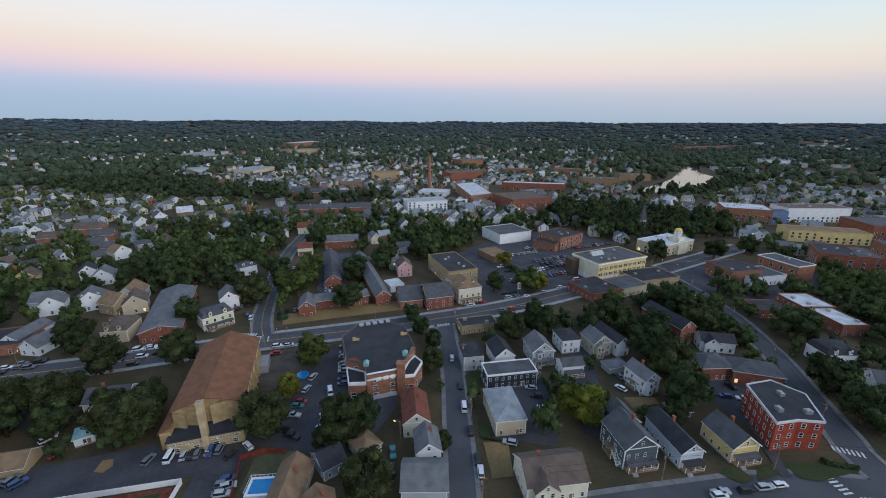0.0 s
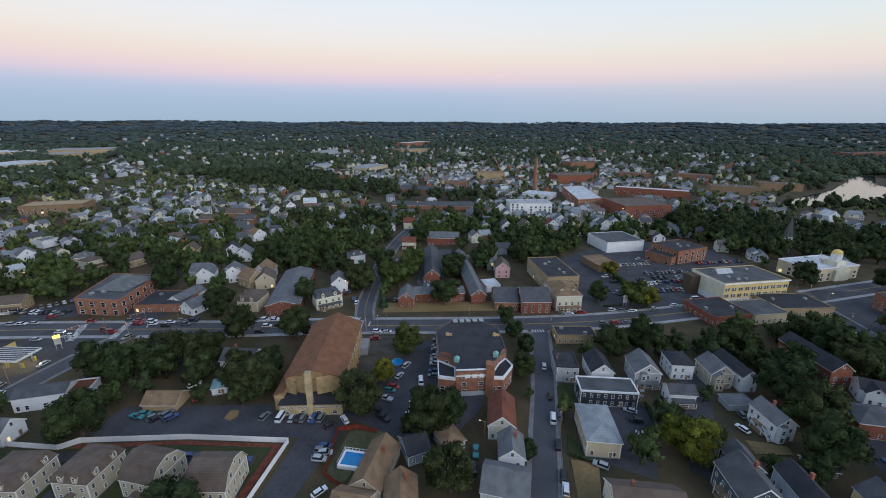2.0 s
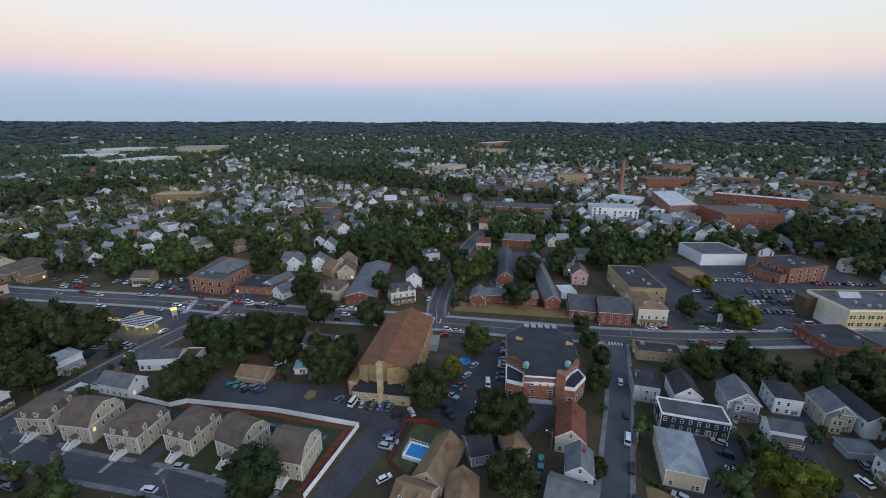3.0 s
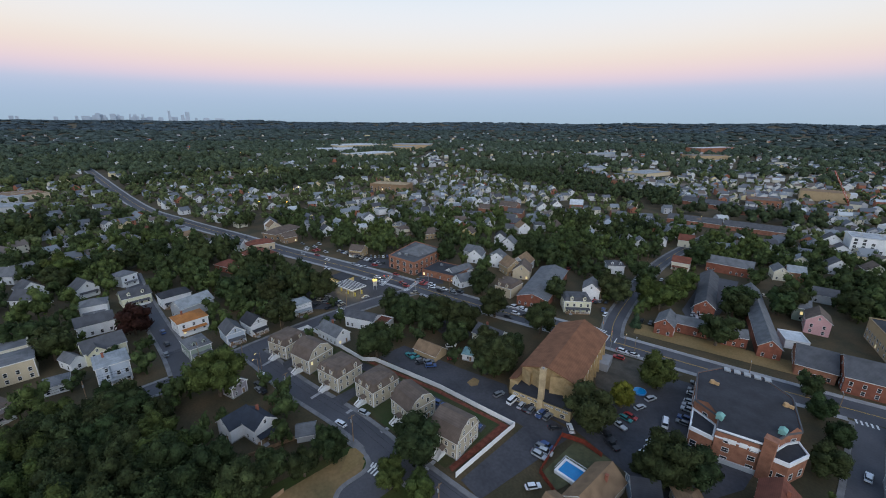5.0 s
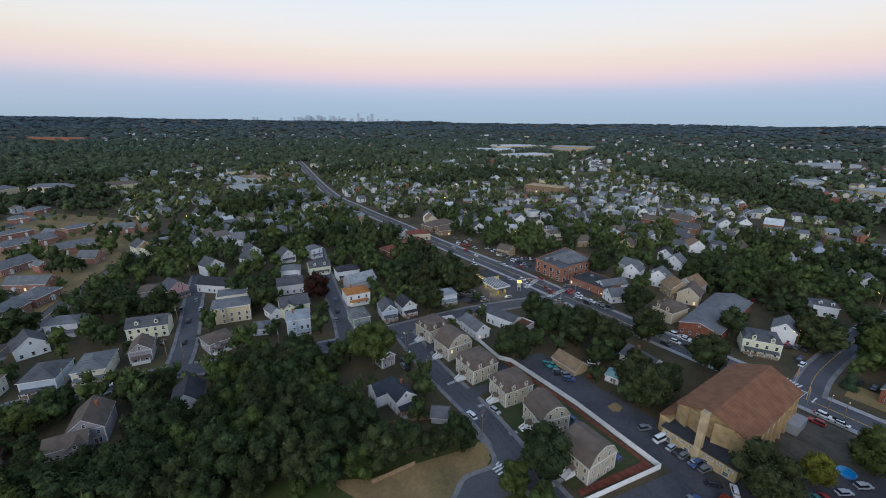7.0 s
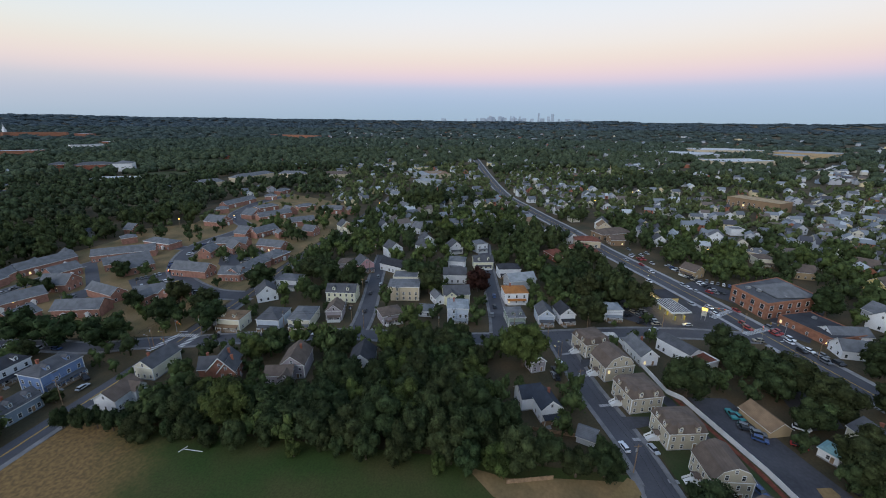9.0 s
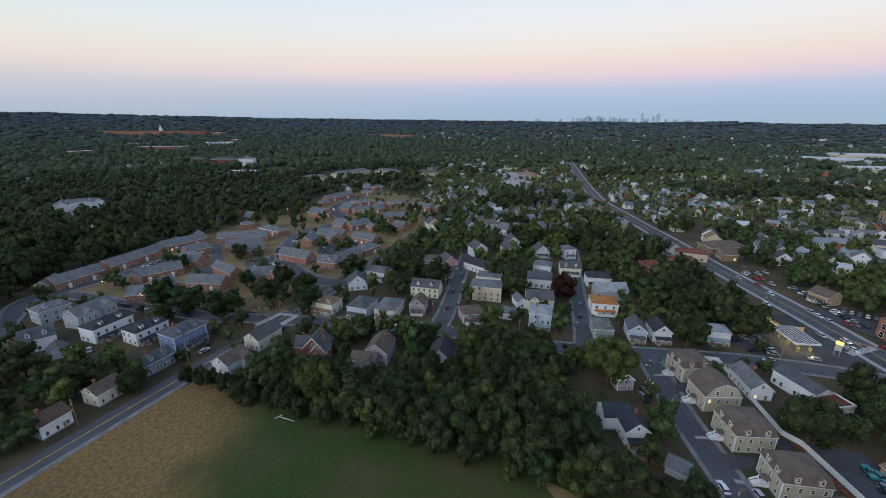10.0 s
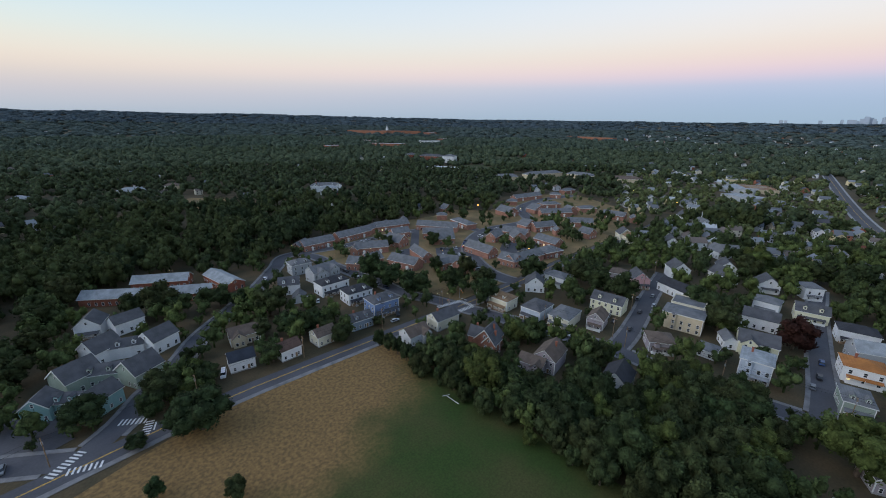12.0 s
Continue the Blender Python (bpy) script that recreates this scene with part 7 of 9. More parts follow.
house(-177.7, 321.1, 22.6, 11.3, 12.0, 6.0, "hip", "grey", "lightslate", "fr", "")
house(-152.2, 332.9, 32.2, 11.3, 12.0, 5.5, "gf", "white", "lightslate", "fl", "")
house(-147.6, 360.7, 22.0, 10.3, 12.0, 5.5, "gf", "white", "slate", "f", "")
house(-132.0, 374.6, 16.7, 11.4, 12.0, 6.0, "gs", "cream", "rust", "fr", "")
house(-328.7, 367.1, 17.4, 21.7, 14.0, 6.0, "gs", "paleb", "browngrey", "fr", "")
house(-330.2, 410.0, 18.3, 12.1, 12.0, 6.0, "gf", "white", "slate", "fr", "")
house(-219.8, 246.8, 28.4, 11.0, 12.0, 6.0, "gf", "white", "lightslate", "fr", "")
house(-221.9, 208.8, 17.1, 11.0, 12.0, 5.5, "gs", "grey", "lightslate", "fr", "")
house(-60.2, 342.4, 25.2, 8.2, 12.0, 6.0, "gf", "cream", "lightslate", "fl", "")
house(-52.4, 345.0, 21.6, 9.7, 10.0, 7.0, "gs", "paleb", "silver", "fl", "")
house(-38.4, 387.9, 26.2, 11.4, 11.0, 6.0, "gf", "white", "slate", "fl", "")
house(-20.0, 394.9, 24.8, 11.4, 11.0, 6.0, "gf", "cream", "browngrey", "fl", "")
house(4.9, 405.9, 18.3, 11.5, 11.0, 6.0, "gf", "white", "rust", "fl", "")
house(20.4, 413.1, 21.1, 11.5, 11.0, 6.0, "gf", "cream", "lightslate", "fl", "")
house(31.3, 391.3, 23.5, 11.4, 11.0, 6.0, "gs", "white", "lbrown", "fl", "")
house(54.8, 419.2, 16.5, 11.5, 11.0, 6.0, "gf", "white", "slate", "fl", "")
house(-32.3, 315.6, 12.6, 11.0, 10.0, 5.0, "gs", "grey", "slate", "fl", "")
house(-54.9, 478.1, 20.9, 11.8, 12.0, 6.0, "gf", "white", "slate", "fl", "")
house(-160.5, 467.0, 12.2, 48.7, 13.0, 4.6, "gs", "oldbrick", "slate", "fr", "")
house(-111.0, 477.8, 12.9, 48.4, 13.0, 4.6, "gs", "oldbrick", "slate", "f", "")
house(297.0, 526.0, 19.9, 12.5, 12.0, 6.0, "gf", "white", "snow", "fl", "")
house(-83.1, 71.4, 104.8, 12.2, 10.8, 6.4, "gam", "khaki", "browngrey", "fl", "mE")
house(-102.2, 68.6, 93.4, 11.3, 10.6, 6.4, "gam", "khaki", "browngrey", "fl", "mE")
house(-119.7, 64.0, 100.0, 12.2, 10.4, 6.4, "man", "khaki", "browngrey", "fl", "dlE")
house(-136.9, 56.9, 105.6, 12.3, 11.8, 6.4, "man", "khaki", "browngrey", "fl", "dlE")
house(-155.3, 52.8, 107.6, 12.6, 11.0, 6.4, "gam", "khaki", "browngrey", "fl", "mE")
house(-172.3, 47.9, 113.0, 11.6, 10.9, 6.4, "man", "khaki", "browngrey", "fl", "dlE")
house(-169.6, 68.9, 102.0, 7.6, 14.6, 4.8, "gf", "white", "lightslate", "fl", "mc")
house(-173.0, 86.5, 120.0, 8.0, 16.0, 5.6, "gf", "white", "slate", "fl", "tq", 1.7)
house(-160.0, 125.6, 14.0, 9.6, 9.2, 5.0, "gs", "white", "slate", "fr", "c")
house(-130.2, 97.2, 15.0, 12.2, 8.2, 2.8, "gs", "tan", "lbrown", "fr", "n", name="garage")
house(-119.4, 124.6, 10.1, 13.8, 9.6, 6.0, "gs", "cream", "slate", "fr", "cm")
house(-116.9, 109.1, 33.1, 5.1, 6.0, 3.0, "hip", "white", "teal", "fr", "")
house(-204.2, 166.5, 18.6, 26.0, 20.0, 4.3, "flat", "paleb", "charcoal", "fr", "uL", name="shop_row")
house(-183.0, 167.6, -6.0, 9.0, 18.0, 4.2, "gf", "white", "lightslate", "fr", "L")
house(-170.4, 206.5, 33.0, 11.2, 14.0, 6.0, "gf", "beige", "browngrey", "fr", "")
house(-196.9, 209.6, 34.6, 13.9, 12.0, 6.0, "gf", "white", "lightslate", "fr", "d")
house(-213.4, 203.6, 31.2, 10.9, 12.0, 6.0, "gf", "white", "lightslate", "fr", "")
house(-145.2, 197.5, 24.0, 17.5, 56.0, 5.6, "gf", "brick", "lightslate", "fl", "L", rise=2.6)
house(-117.5, 190.0, 46.0, 14.4, 10.5, 6.8, "man", "paleyellow", "slate", "fl", "dpt", rise=2.6)
house(-121.9, 212.8, 30.0, 9.4, 12.6, 6.6, "gf", "white", "lightslate", "fl", "mt")
house(-136.1, 264.4, 43.1, 10.9, 10.5, 6.0, "hip", "white", "slate", "fl", "d")
house(-93.7, 269.2, 6.4, 5.2, 12.0, 7.0, "gf", "paleyellow", "slate", "fr", "")
house(-173.0, -125.3, 90.1, 12.0, 10.0, 6.0, "hip", "cream", "lbrown", "fr", "pd")
house(-207.6, -127.2, 124.9, 11.1, 12.0, 5.0, "gf", "white", "slate", "fl", "")
house(-177.0, -106.0, 92.0, 11.0, 14.0, 6.0, "hip", "paleblue", "slate", "fl", "pt")
house(-180.5, -91.8, 95.0, 10.8, 15.0, 5.6, "hip", "cream", "lightslate", "fl", "pbt")
house(-189.6, -78.6, 100.0, 8.0, 10.0, 5.6, "gf", "mauve", "browngrey", "fl", "q")
house(-212.0, -82.6, 94.0, 16.6, 10.0, 6.2, "gs", "paleyellow", "slate", "fl", "dt")
house(-225.5, -121.3, 89.2, 13.5, 10.5, 6.0, "hip", "white", "lightslate", "fr", "q")
house(-259.9, -96.7, 98.8, 11.0, 10.5, 6.0, "hip", "mauve", "browngrey", "fr", "q")
house(-260.3, -85.1, 127.4, 10.7, 12.0, 6.0, "gf", "pink", "slate", "fl", "p")
house(-263.1, -63.2, 64.5, 19.7, 10.0, 5.0, "gs", "white", "charcoal", "fr", "")
house(-220.0, -47.8, 96.0, 17.6, 12.0, 8.5, "hip", "beige", "lightslate", "fl", "bt", rise=1.2)
house(-189.9, -49.2, 121.9, 11.0, 10.5, 5.0, "hip", "mauve", "browngrey", "fl", "bq")
house(-199.6, -32.0, 88.0, 7.6, 8.4, 3.4, "hip", "white", "lightslate", "f", "")
house(-195.4, -14.3, 95.0, 10.6, 11.6, 8.6, "hip", "paleblue", "silver", "fl", "pcbt", rise=1.4)
house(-215.6, -27.7, 118.3, 5.5, 9.0, 4.0, "gf", "white", "lightslate", "fl", "")
house(-218.5, -17.3, 102.0, 14.6, 11.0, 6.0, "gs", "paleyellow", "slate", "fl", "xt")
house(-249.0, -20.5, 96.0, 14.6, 10.0, 6.0, "gs", "white", "slate", "fl", "t")
house(-275.1, -21.1, 88.2, 11.6, 10.5, 6.0, "hip", "white", "lightslate", "fr", "q")
house(-278.4, -3.1, 99.6, 13.7, 10.0, 5.5, "gs", "paleyellow", "slate", "fl", "dq")
house(-312.2, -26.3, 110.8, 11.0, 12.0, 5.0, "gf", "white", "slate", "fl", "q")
house(-316.8, -6.7, 120.6, 9.5, 10.5, 7.0, "hip", "white", "lightslate", "fl", "q")
house(-295.1, -72.5, 129.9, 11.0, 12.0, 7.0, "gf", "white", "slate", "fl", "p")
house(-264.2, 14.5, 100.1, 14.4, 10.5, 6.0, "hip", "white", "charcoal", "fl", "p")
house(-224.0, 16.6, 100.0, 13.2, 11.4, 6.4, "hip", "white", "orange", "fl", "ctq", rise=2.2)
house(-244.9, 20.9, 111.4, 17.4, 10.5, 6.0, "gs", "grey", "silver", "fl", "")
house(-195.6, 15.1, 100.0, 8.4, 12.0, 5.6, "hip", "green", "lightslate", "fl", "dpt")
house(-199.6, 30.7, 95.0, 8.0, 11.6, 5.6, "gf", "paleblue", "slate", "fl", "pmt")
house(-201.8, 41.1, 103.0, 8.0, 10.4, 5.6, "gf", "white", "charcoal", "fl", "pmt")
house(-208.8, 66.7, 95.0, 9.4, 9.0, 6.0, "hip", "white", "silver", "fl", "pt")
house(-318.0, 75.6, 103.7, 18.6, 22.0, 4.5, "hip", "paleb", "rust", "fl", "L")
house(-305.7, 53.4, 113.9, 13.2, 18.0, 4.0, "hip", "brick", "rust", "fl", "")
house(-126.6, 22.6, 108.0, 7.4, 9.0, 5.6, "gf", "white", "navy", "fl", "mpct")
house(-156.0, 21.1, 112.8, 6.2, 9.0, 5.0, "gf", "mauve", "slate", "fl", "m")
house(-115.5, 34.7, 66.6, 5.7, 6.0, 2.6, "gs", "grey", "lightslate", "fr", "n", name="shed")
house(-311.9, 202.7, 84.5, 11.3, 10.5, 6.0, "hip", "cream", "browngrey", "fl", "p")
house(-372.9, 200.5, 65.7, 11.6, 12.0, 6.0, "gf", "white", "lightslate", "fl", "")
house(-403.9, 232.0, 88.4, 11.8, 12.0, 6.0, "flat", "white", "lightslate", "fl", "")
house(-360.2, 181.7, 57.5, 9.6, 12.0, 6.0, "gf", "cream", "slate", "fr", "")
house(-352.8, 109.3, 98.5, 11.3, 10.5, 5.0, "gs", "lbrown", "browngrey", "fl", "L")
house(-399.2, 110.7, 90.0, 11.5, 12.0, 5.0, "gf", "beige", "lbrown", "fl", "")
house(-353.7, 144.6, 87.2, 9.3, 10.0, 6.0, "gf", "white", "slate", "fl", "")
house(-368.8, 50.2, 109.6, 11.3, 12.0, 5.0, "gf", "white", "slate", "fl", "")
house(-410.2, 39.9, 111.0, 11.5, 10.5, 5.0, "gs", "beige", "lbrown", "fl", "")
house(-385.3, 17.2, 119.9, 11.4, 12.0, 5.5, "gf", "white", "slate", "fl", "")
house(-374.8, -59.0, 119.2, 11.3, 10.5, 5.5, "gs", "white", "lightslate", "fl", "")
house(-365.1, -97.9, 121.8, 11.3, 12.0, 5.5, "gf", "white", "slate", "fl", "")
house(-328.1, -51.5, 112.8, 10.5, 12.0, 5.5, "gf", "white", "slate", "fl", "")
house(-356.7, -128.5, 133.2, 8.2, 12.0, 5.5, "gf", "cream", "lbrown", "fl", "")
house(-119.2, -188.8, 175.3, 14.7, 10.5, 6.5, "hip", "white", "charcoal", "fl", "pd")
house(-115.2, -209.0, 179.0, 17.4, 10.5, 7.0, "hip", "white", "charcoal", "fl", "pd")
house(-121.8, -231.4, -174.9, 18.6, 10.0, 7.0, "gs", "grey", "lightslate", "fl", "xX")
house(-116.4, -252.7, 173.9, 13.2, 10.5, 7.0, "hip", "grey", "lightslate", "fl", "d")
house(-96.9, -225.8, 152.8, 11.4, 10.5, 6.0, "gs", "white", "slate", "fr", "d")
house(-95.2, -209.7, 154.0, 6.9, 8.0, 3.0, "gf", "white", "slate", "fr", "n", name="garage")
house(-297.6, -537.9, 150.2, 40.9, 14.0, 8.0, "hip", "white", "lightslate", "f", "cd", 4.6, name="mansion")
house(-283.0, -540.0, 150.2, 9.0, 9.0, 8.4, "gf", "white", "lightslate", "f", "c", 3.4, name="mansion_wing")
house(-310.5, -524.0, 150.2, 9.0, 9.0, 8.4, "gf", "white", "lightslate", "f", "c", 3.4, name="mansion_wing")
house(-489.2, -120.9, 139.1, 12.0, 12.0, 5.0, "gf", "white", "slate", "fl", "")
house(-462.7, -98.6, 138.6, 11.8, 12.0, 5.0, "gf", "white", "lightslate", "fl", "")
house(-363.5, -135.4, 130.0, 11.4, 12.0, 5.5, "gf", "cream", "slate", "fl", "")
house(-366.7, -63.8, 145.9, 11.3, 12.0, 5.5, "gf", "white", "lightslate", "fl", "")
house(-309.6, -49.4, 147.4, 11.0, 12.0, 5.5, "gf", "white", "slate", "fl", "q")
house(-364.7, -30.9, 142.5, 9.7, 12.0, 6.0, "gf", "white", "lightslate", "fl", "")
house(-371.8, 17.2, 120.9, 11.3, 12.0, 6.0, "gf", "white", "lightslate", "fl", "")
house(-452.1, 14.0, 120.3, 11.7, 10.5, 5.0, "gs", "white", "rust", "fl", "")
house(-42.6, 88.0, 2.0, 9.0, 17.0, 3.6, "gf", "beige", "lbrown", "fl", "c")
house(-43.5, 74.6, 4.0, 10.0, 9.0, 3.6, "gs", "beige", "lbrown", "fl", "d")
house(-32.0, 80.5, 20.0, 8.5, 10.0, 4.2, "gf", "cream", "lbrown", "fl", "cm")
house(-24.5, 104.8, 44.3, 6.9, 8.0, 3.4, "hip", "beige", "lbrown", "fl", "")
house(-34.3, 98.6, 39.1, 7.1, 9.0, 4.0, "gs", "bluegrey", "charcoal", "fl", "")
house(-180.1, 217.1, 20.1, 12.9, 16.0, 6.0, "gf", "grey", "lbrown", "fr", "")
house(-156.0, 177.0, 12.0, 11.0, 14.0, 6.0, "man", "beige", "browngrey", "fl", "dl", rise=2.8)
house(-198.4, 173.3, 93.3, 18.4, 9.0, 4.0, "gs", "white", "lightslate", "fl", "L")
house(-309.0, 270.3, 50.5, 11.5, 12.0, 5.0, "gs", "yellow", "browngrey", "fl", "")
house(-268.5, 245.7, 25.0, 11.0, 10.0, 5.0, "gf", "yellow", "browngrey", "fr", "")
house(-255.7, 284.2, 44.5, 11.4, 11.0, 5.5, "gs", "cream", "slate", "fl", "")
house(-237.8, 255.5, 37.7, 8.9, 12.0, 6.0, "gf", "white", "charcoal", "fr", "")
house(-248.6, 296.7, 63.0, 11.4, 12.0, 6.0, "gf", "white", "lbrown", "fl", "")
house(-269.3, 310.0, 30.5, 11.5, 12.0, 5.0, "gs", "red", "slate", "fr", "")
house(-244.2, 317.5, 46.8, 10.4, 12.0, 6.0, "hip", "grey", "slate", "fl", "")
house(-332.0, 335.6, 19.1, 22.4, 12.0, 6.0, "gs", "paleb", "browngrey", "fr", "")
house(-298.2, 343.7, 26.0, 17.2, 12.0, 6.0, "gs", "paleb", "slate", "fr", "")
house(-200.8, 331.7, 28.3, 11.4, 12.0, 6.0, "hip", "grey", "silver", "fr", "")
house(-298.7, 417.5, 48.7, 12.0, 12.0, 6.0, "gf", "white", "slate", "fl", "")
house(-300.7, 393.9, 47.1, 11.9, 12.0, 6.0, "gf", "white", "lightslate", "fl", "")
house(-474.7, 457.0, 33.5, 12.7, 12.0, 6.0, "hip", "white", "snow", "fr", "")
house(-286.6, 442.6, 32.9, 15.2, 16.0, 6.0, "gs", "paleb", "snow", "f", "")
house(136.9, 252.7, 17.2, 30.8, 20.0, 5.0, "flat", "tan", "charcoal", "fl", "u", name="shop")
house(93.3, 232.6, 25.0, 22.3, 22.0, 5.0, "flat", "brick", "charcoal", "fl", "u", name="shop")
house(114.8, 238.2, 23.4, 21.1, 18.0, 5.0, "flat", "beige", "slate", "fl", "", name="shop")
house(209.7, 254.8, 13.4, 28.0, 18.0, 6.0, "flat", "white", "slate", "fl", "", name="shop")
house(281.8, 280.2, -31.9, 20.9, 30.0, 14.0, "flat", "brick", "charcoal", "fl", "u", name="brick_mill")
house(310.3, 287.7, -20.0, 16.1, 30.0, 10.0, "flat", "brick", "slate", "fl", "u", name="brick_mill")
house(351.7, 296.7, -21.2, 22.4, 30.0, 12.0, "flat", "paleb", "slate", "fl", "", name="brick_mill")
house(351.4, 419.2, -12.7, 14.3, 12.0, 14.0, "flat", "blue", "slate", "fl", "n", name="apartment_building")
house(915.7, 1432.3, 24.4, 366.3, 40.0, 12.0, "flat", "brick", "slate", "fl", "", name="far_building")
house(61.0, 1007.9, 26.2, 58.7, 40.0, 14.0, "flat", "paleb", "browngrey", "fl", "", name="far_building")
house(161.6, 883.1, -11.6, 56.5, 30.0, 7.0, "flat", "paleb", "browngrey", "f", "", name="far_building")
house(267.9, 888.4, -14.2, 56.2, 30.0, 7.0, "flat", "paleb", "browngrey", "fl", "", name="far_building")
house(-450.5, 1303.0, 50.9, 101.7, 50.0, 12.0, "flat", "tan", "lightslate", "fl", "", name="far_building")
house(-503.3, 845.3, 43.9, 36.4, 40.0, 8.0, "flat", "grey", "silver", "fl", "n", name="far_building")
house(829.2, 1040.6, -22.9, 56.0, 50.0, 9.0, "flat", "white", "lightslate", "fl", "", name="far_building")
house(639.4, 907.5, -20.7, 85.1, 30.0, 6.0, "flat", "grey", "lightslate", "fl", "", name="far_building")
house(-150.0, 657.7, 21.7, 34.1, 30.0, 8.0, "flat", "paleb", "browngrey", "fl", "", name="far_building")
house(-538.2, 330.1, 33.9, 58.0, 30.0, 12.0, "flat", "lbrown", "tan", "fr", "", name="far_building")
house(-1424.7, 731.8, 94.1, 220.7, 120.0, 11.0, "flat", "beige", "snow", "fl", "n", name="far_building")
house(-1317.8, 908.1, 47.2, 148.6, 120.0, 12.0, "flat", "tan", "silver", "fr", "n", name="far_building")
house(-775.4, -119.2, 83.6, 44.2, 60.0, 6.0, "flat", "grey", "silver", "fr", "n", name="far_building")
house(-795.9, -105.9, 116.1, 37.6, 40.0, 6.0, "flat", "paleb", "lbrown", "fl", "L", name="far_building")
house(-685.3, 1198.7, 81.0, 117.5, 60.0, 8.0, "flat", "grey", "silver", "fl", "n", name="far_building")
house(-397.9, 855.2, 82.6, 89.1, 50.0, 7.0, "flat", "beige", "silver", "fl", "n", name="far_building")
house(-520.1, 1548.5, 78.8, 196.2, 50.0, 16.0, "flat", "paleb", "snow", "fl", "", name="far_building")
house(-186.9, 586.3, -5.7, 64.0, 15.0, 4.8, "gs", "oldbrick", "slate", "fr", "", name="house")
house(-138.5, 570.9, -3.0, 27.3, 15.0, 4.8, "gs", "oldbrick", "slate", "fr", "", name="house")
house(-374.4, 695.1, 19.3, 26.0, 20.0, 6.0, "flat", "paleb", "browngrey", "fr", "", name="far_building")
house(-1311.9, 561.0, 71.0, 202.5, 120.0, 10.0, "flat", "grey", "snow", "fl", "n", name="far_building")
house(-1109.0, 610.9, 108.7, 170.5, 80.0, 10.0, "flat", "beige", "snow", "fl", "n", name="far_building")
house(-1234.1, 809.7, 80.7, 79.8, 80.0, 12.0, "flat", "tan", "silver", "fl", "n", name="far_building")
house(-1219.2, -1748.7, 107.6, 237.7, 30.0, 14.0, "flat", "paleb", "lightslate", "fr", "", name="campus_building")
house(-1362.3, -1667.8, 125.9, 196.6, 30.0, 14.0, "flat", "paleb", "lightslate", "fr", "", name="campus_building")
house(-1462.8, -1560.9, 82.1, 70.0, 30.0, 9.0, "flat", "oldbrick", "snow", "fr", "", name="campus_building")
house(-958.9, -1359.2, 139.1, 64.0, 30.0, 8.0, "flat", "oldbrick", "snow", "fr", "", name="campus_building")
house(-908.2, -1188.7, 129.5, 124.1, 30.0, 10.0, "flat", "paleb", "snow", "fr", "", name="campus_building")
house(-1101.0, -1177.9, 156.7, 75.2, 30.0, 12.0, "flat", "white", "lightslate", "fl", "", name="campus_building")
house(-1259.2, -1250.5, -174.5, 70.0, 30.0, 8.0, "flat", "oldbrick", "snow", "fl", "", name="campus_building")
house(-709.4, -827.3, 140.6, 30.5, 30.0, 12.0, "hip", "brick", "slate", "f", "", name="campus_building")
house(-710.7, -753.6, 122.4, 60.2, 30.0, 14.0, "hip", "brick", "slate", "fr", "", name="campus_building")
house(-735.4, -715.0, 120.4, 31.9, 30.0, 15.0, "hip", "white", "lightslate", "fr", "", name="campus_building")
house(-613.4, -610.0, 109.1, 71.7, 30.0, 6.0, "flat", "white", "snow", "fr", "", name="campus_building")
house(-672.8, -411.8, 165.6, 83.4, 18.0, 8.0, "hip", "beige", "lightslate", "fl", "", name="campus_building")
house(-710.5, -355.4, 93.7, 49.5, 18.0, 8.0, "hip", "beige", "lightslate", "fr", "", name="campus_building")
house(-599.2, -439.2, 142.6, 40.0, 18.0, 6.0, "hip", "beige", "lightslate", "fl", "", name="campus_building")
house(-536.9, -466.6, 136.8, 19.1, 14.0, 6.0, "hip", "beige", "lightslate", "fl", "", name="campus_building")
house(-287.6, -511.5, 153.3, 23.1, 14.0, 9.0, "hip", "white", "silver", "fl", "", name="campus_building")
house(-707.4, -1223.1, 168.4, 50.0, 30.0, 10.0, "flat", "brick", "snow", "fl", "", name="campus_building")
house(-1789.9, -866.1, 78.1, 246.4, 30.0, 12.0, "flat", "paleb", "browngrey", "fr", "", name="campus_building")
house(-733.9, -285.8, 123.6, 56.8, 20.0, 6.0, "hip", "beige", "browngrey", "fl", "", name="campus_building")
house(-679.8, -101.7, 64.0, 43.8, 30.0, 6.0, "flat", "grey", "silver", "fr", "n", name="far_building")
house(-777.4, -93.5, 111.5, 31.2, 30.0, 6.0, "flat", "beige", "lbrown", "fl", "L", name="far_building")
house(-90.4, -673.8, 177.7, 32.0, 18.0, 6.0, "hip", "white", "silver", "f", "", name="campus_building")
house(-139.9, -689.8, 150.2, 21.8, 14.0, 6.0, "hip", "beige", "browngrey", "fr", "", name="campus_building")
house(14.9, -688.9, 161.9, 17.7, 14.0, 6.0, "hip", "grey", "silver", "fr", "", name="campus_building")
house(-851.7, -406.8, 140.4, 25.4, 14.0, 6.0, "gs", "paleb", "silver", "fl", "", name="campus_building")
house(-281.0, 139.8, 31.5, 11.0, 10.0, 5.0, "gs", "tan", "browngrey", "fr", "q")
house(-344.2, 83.2, 87.6, 20.5, 12.0, 5.5, "hip", "beige", "rust", "fl", "", name="shop")
house(-353.9, 70.1, 31.3, 11.3, 10.0, 5.5, "gs", "white", "lightslate", "fr", "")
house(-376.3, 112.6, 113.8, 32.3, 16.0, 5.0, "hip", "lbrown", "browngrey", "fl", "", name="shop")
house(-413.4, 112.3, 73.4, 11.6, 12.0, 5.5, "gf", "white", "slate", "fr", "")
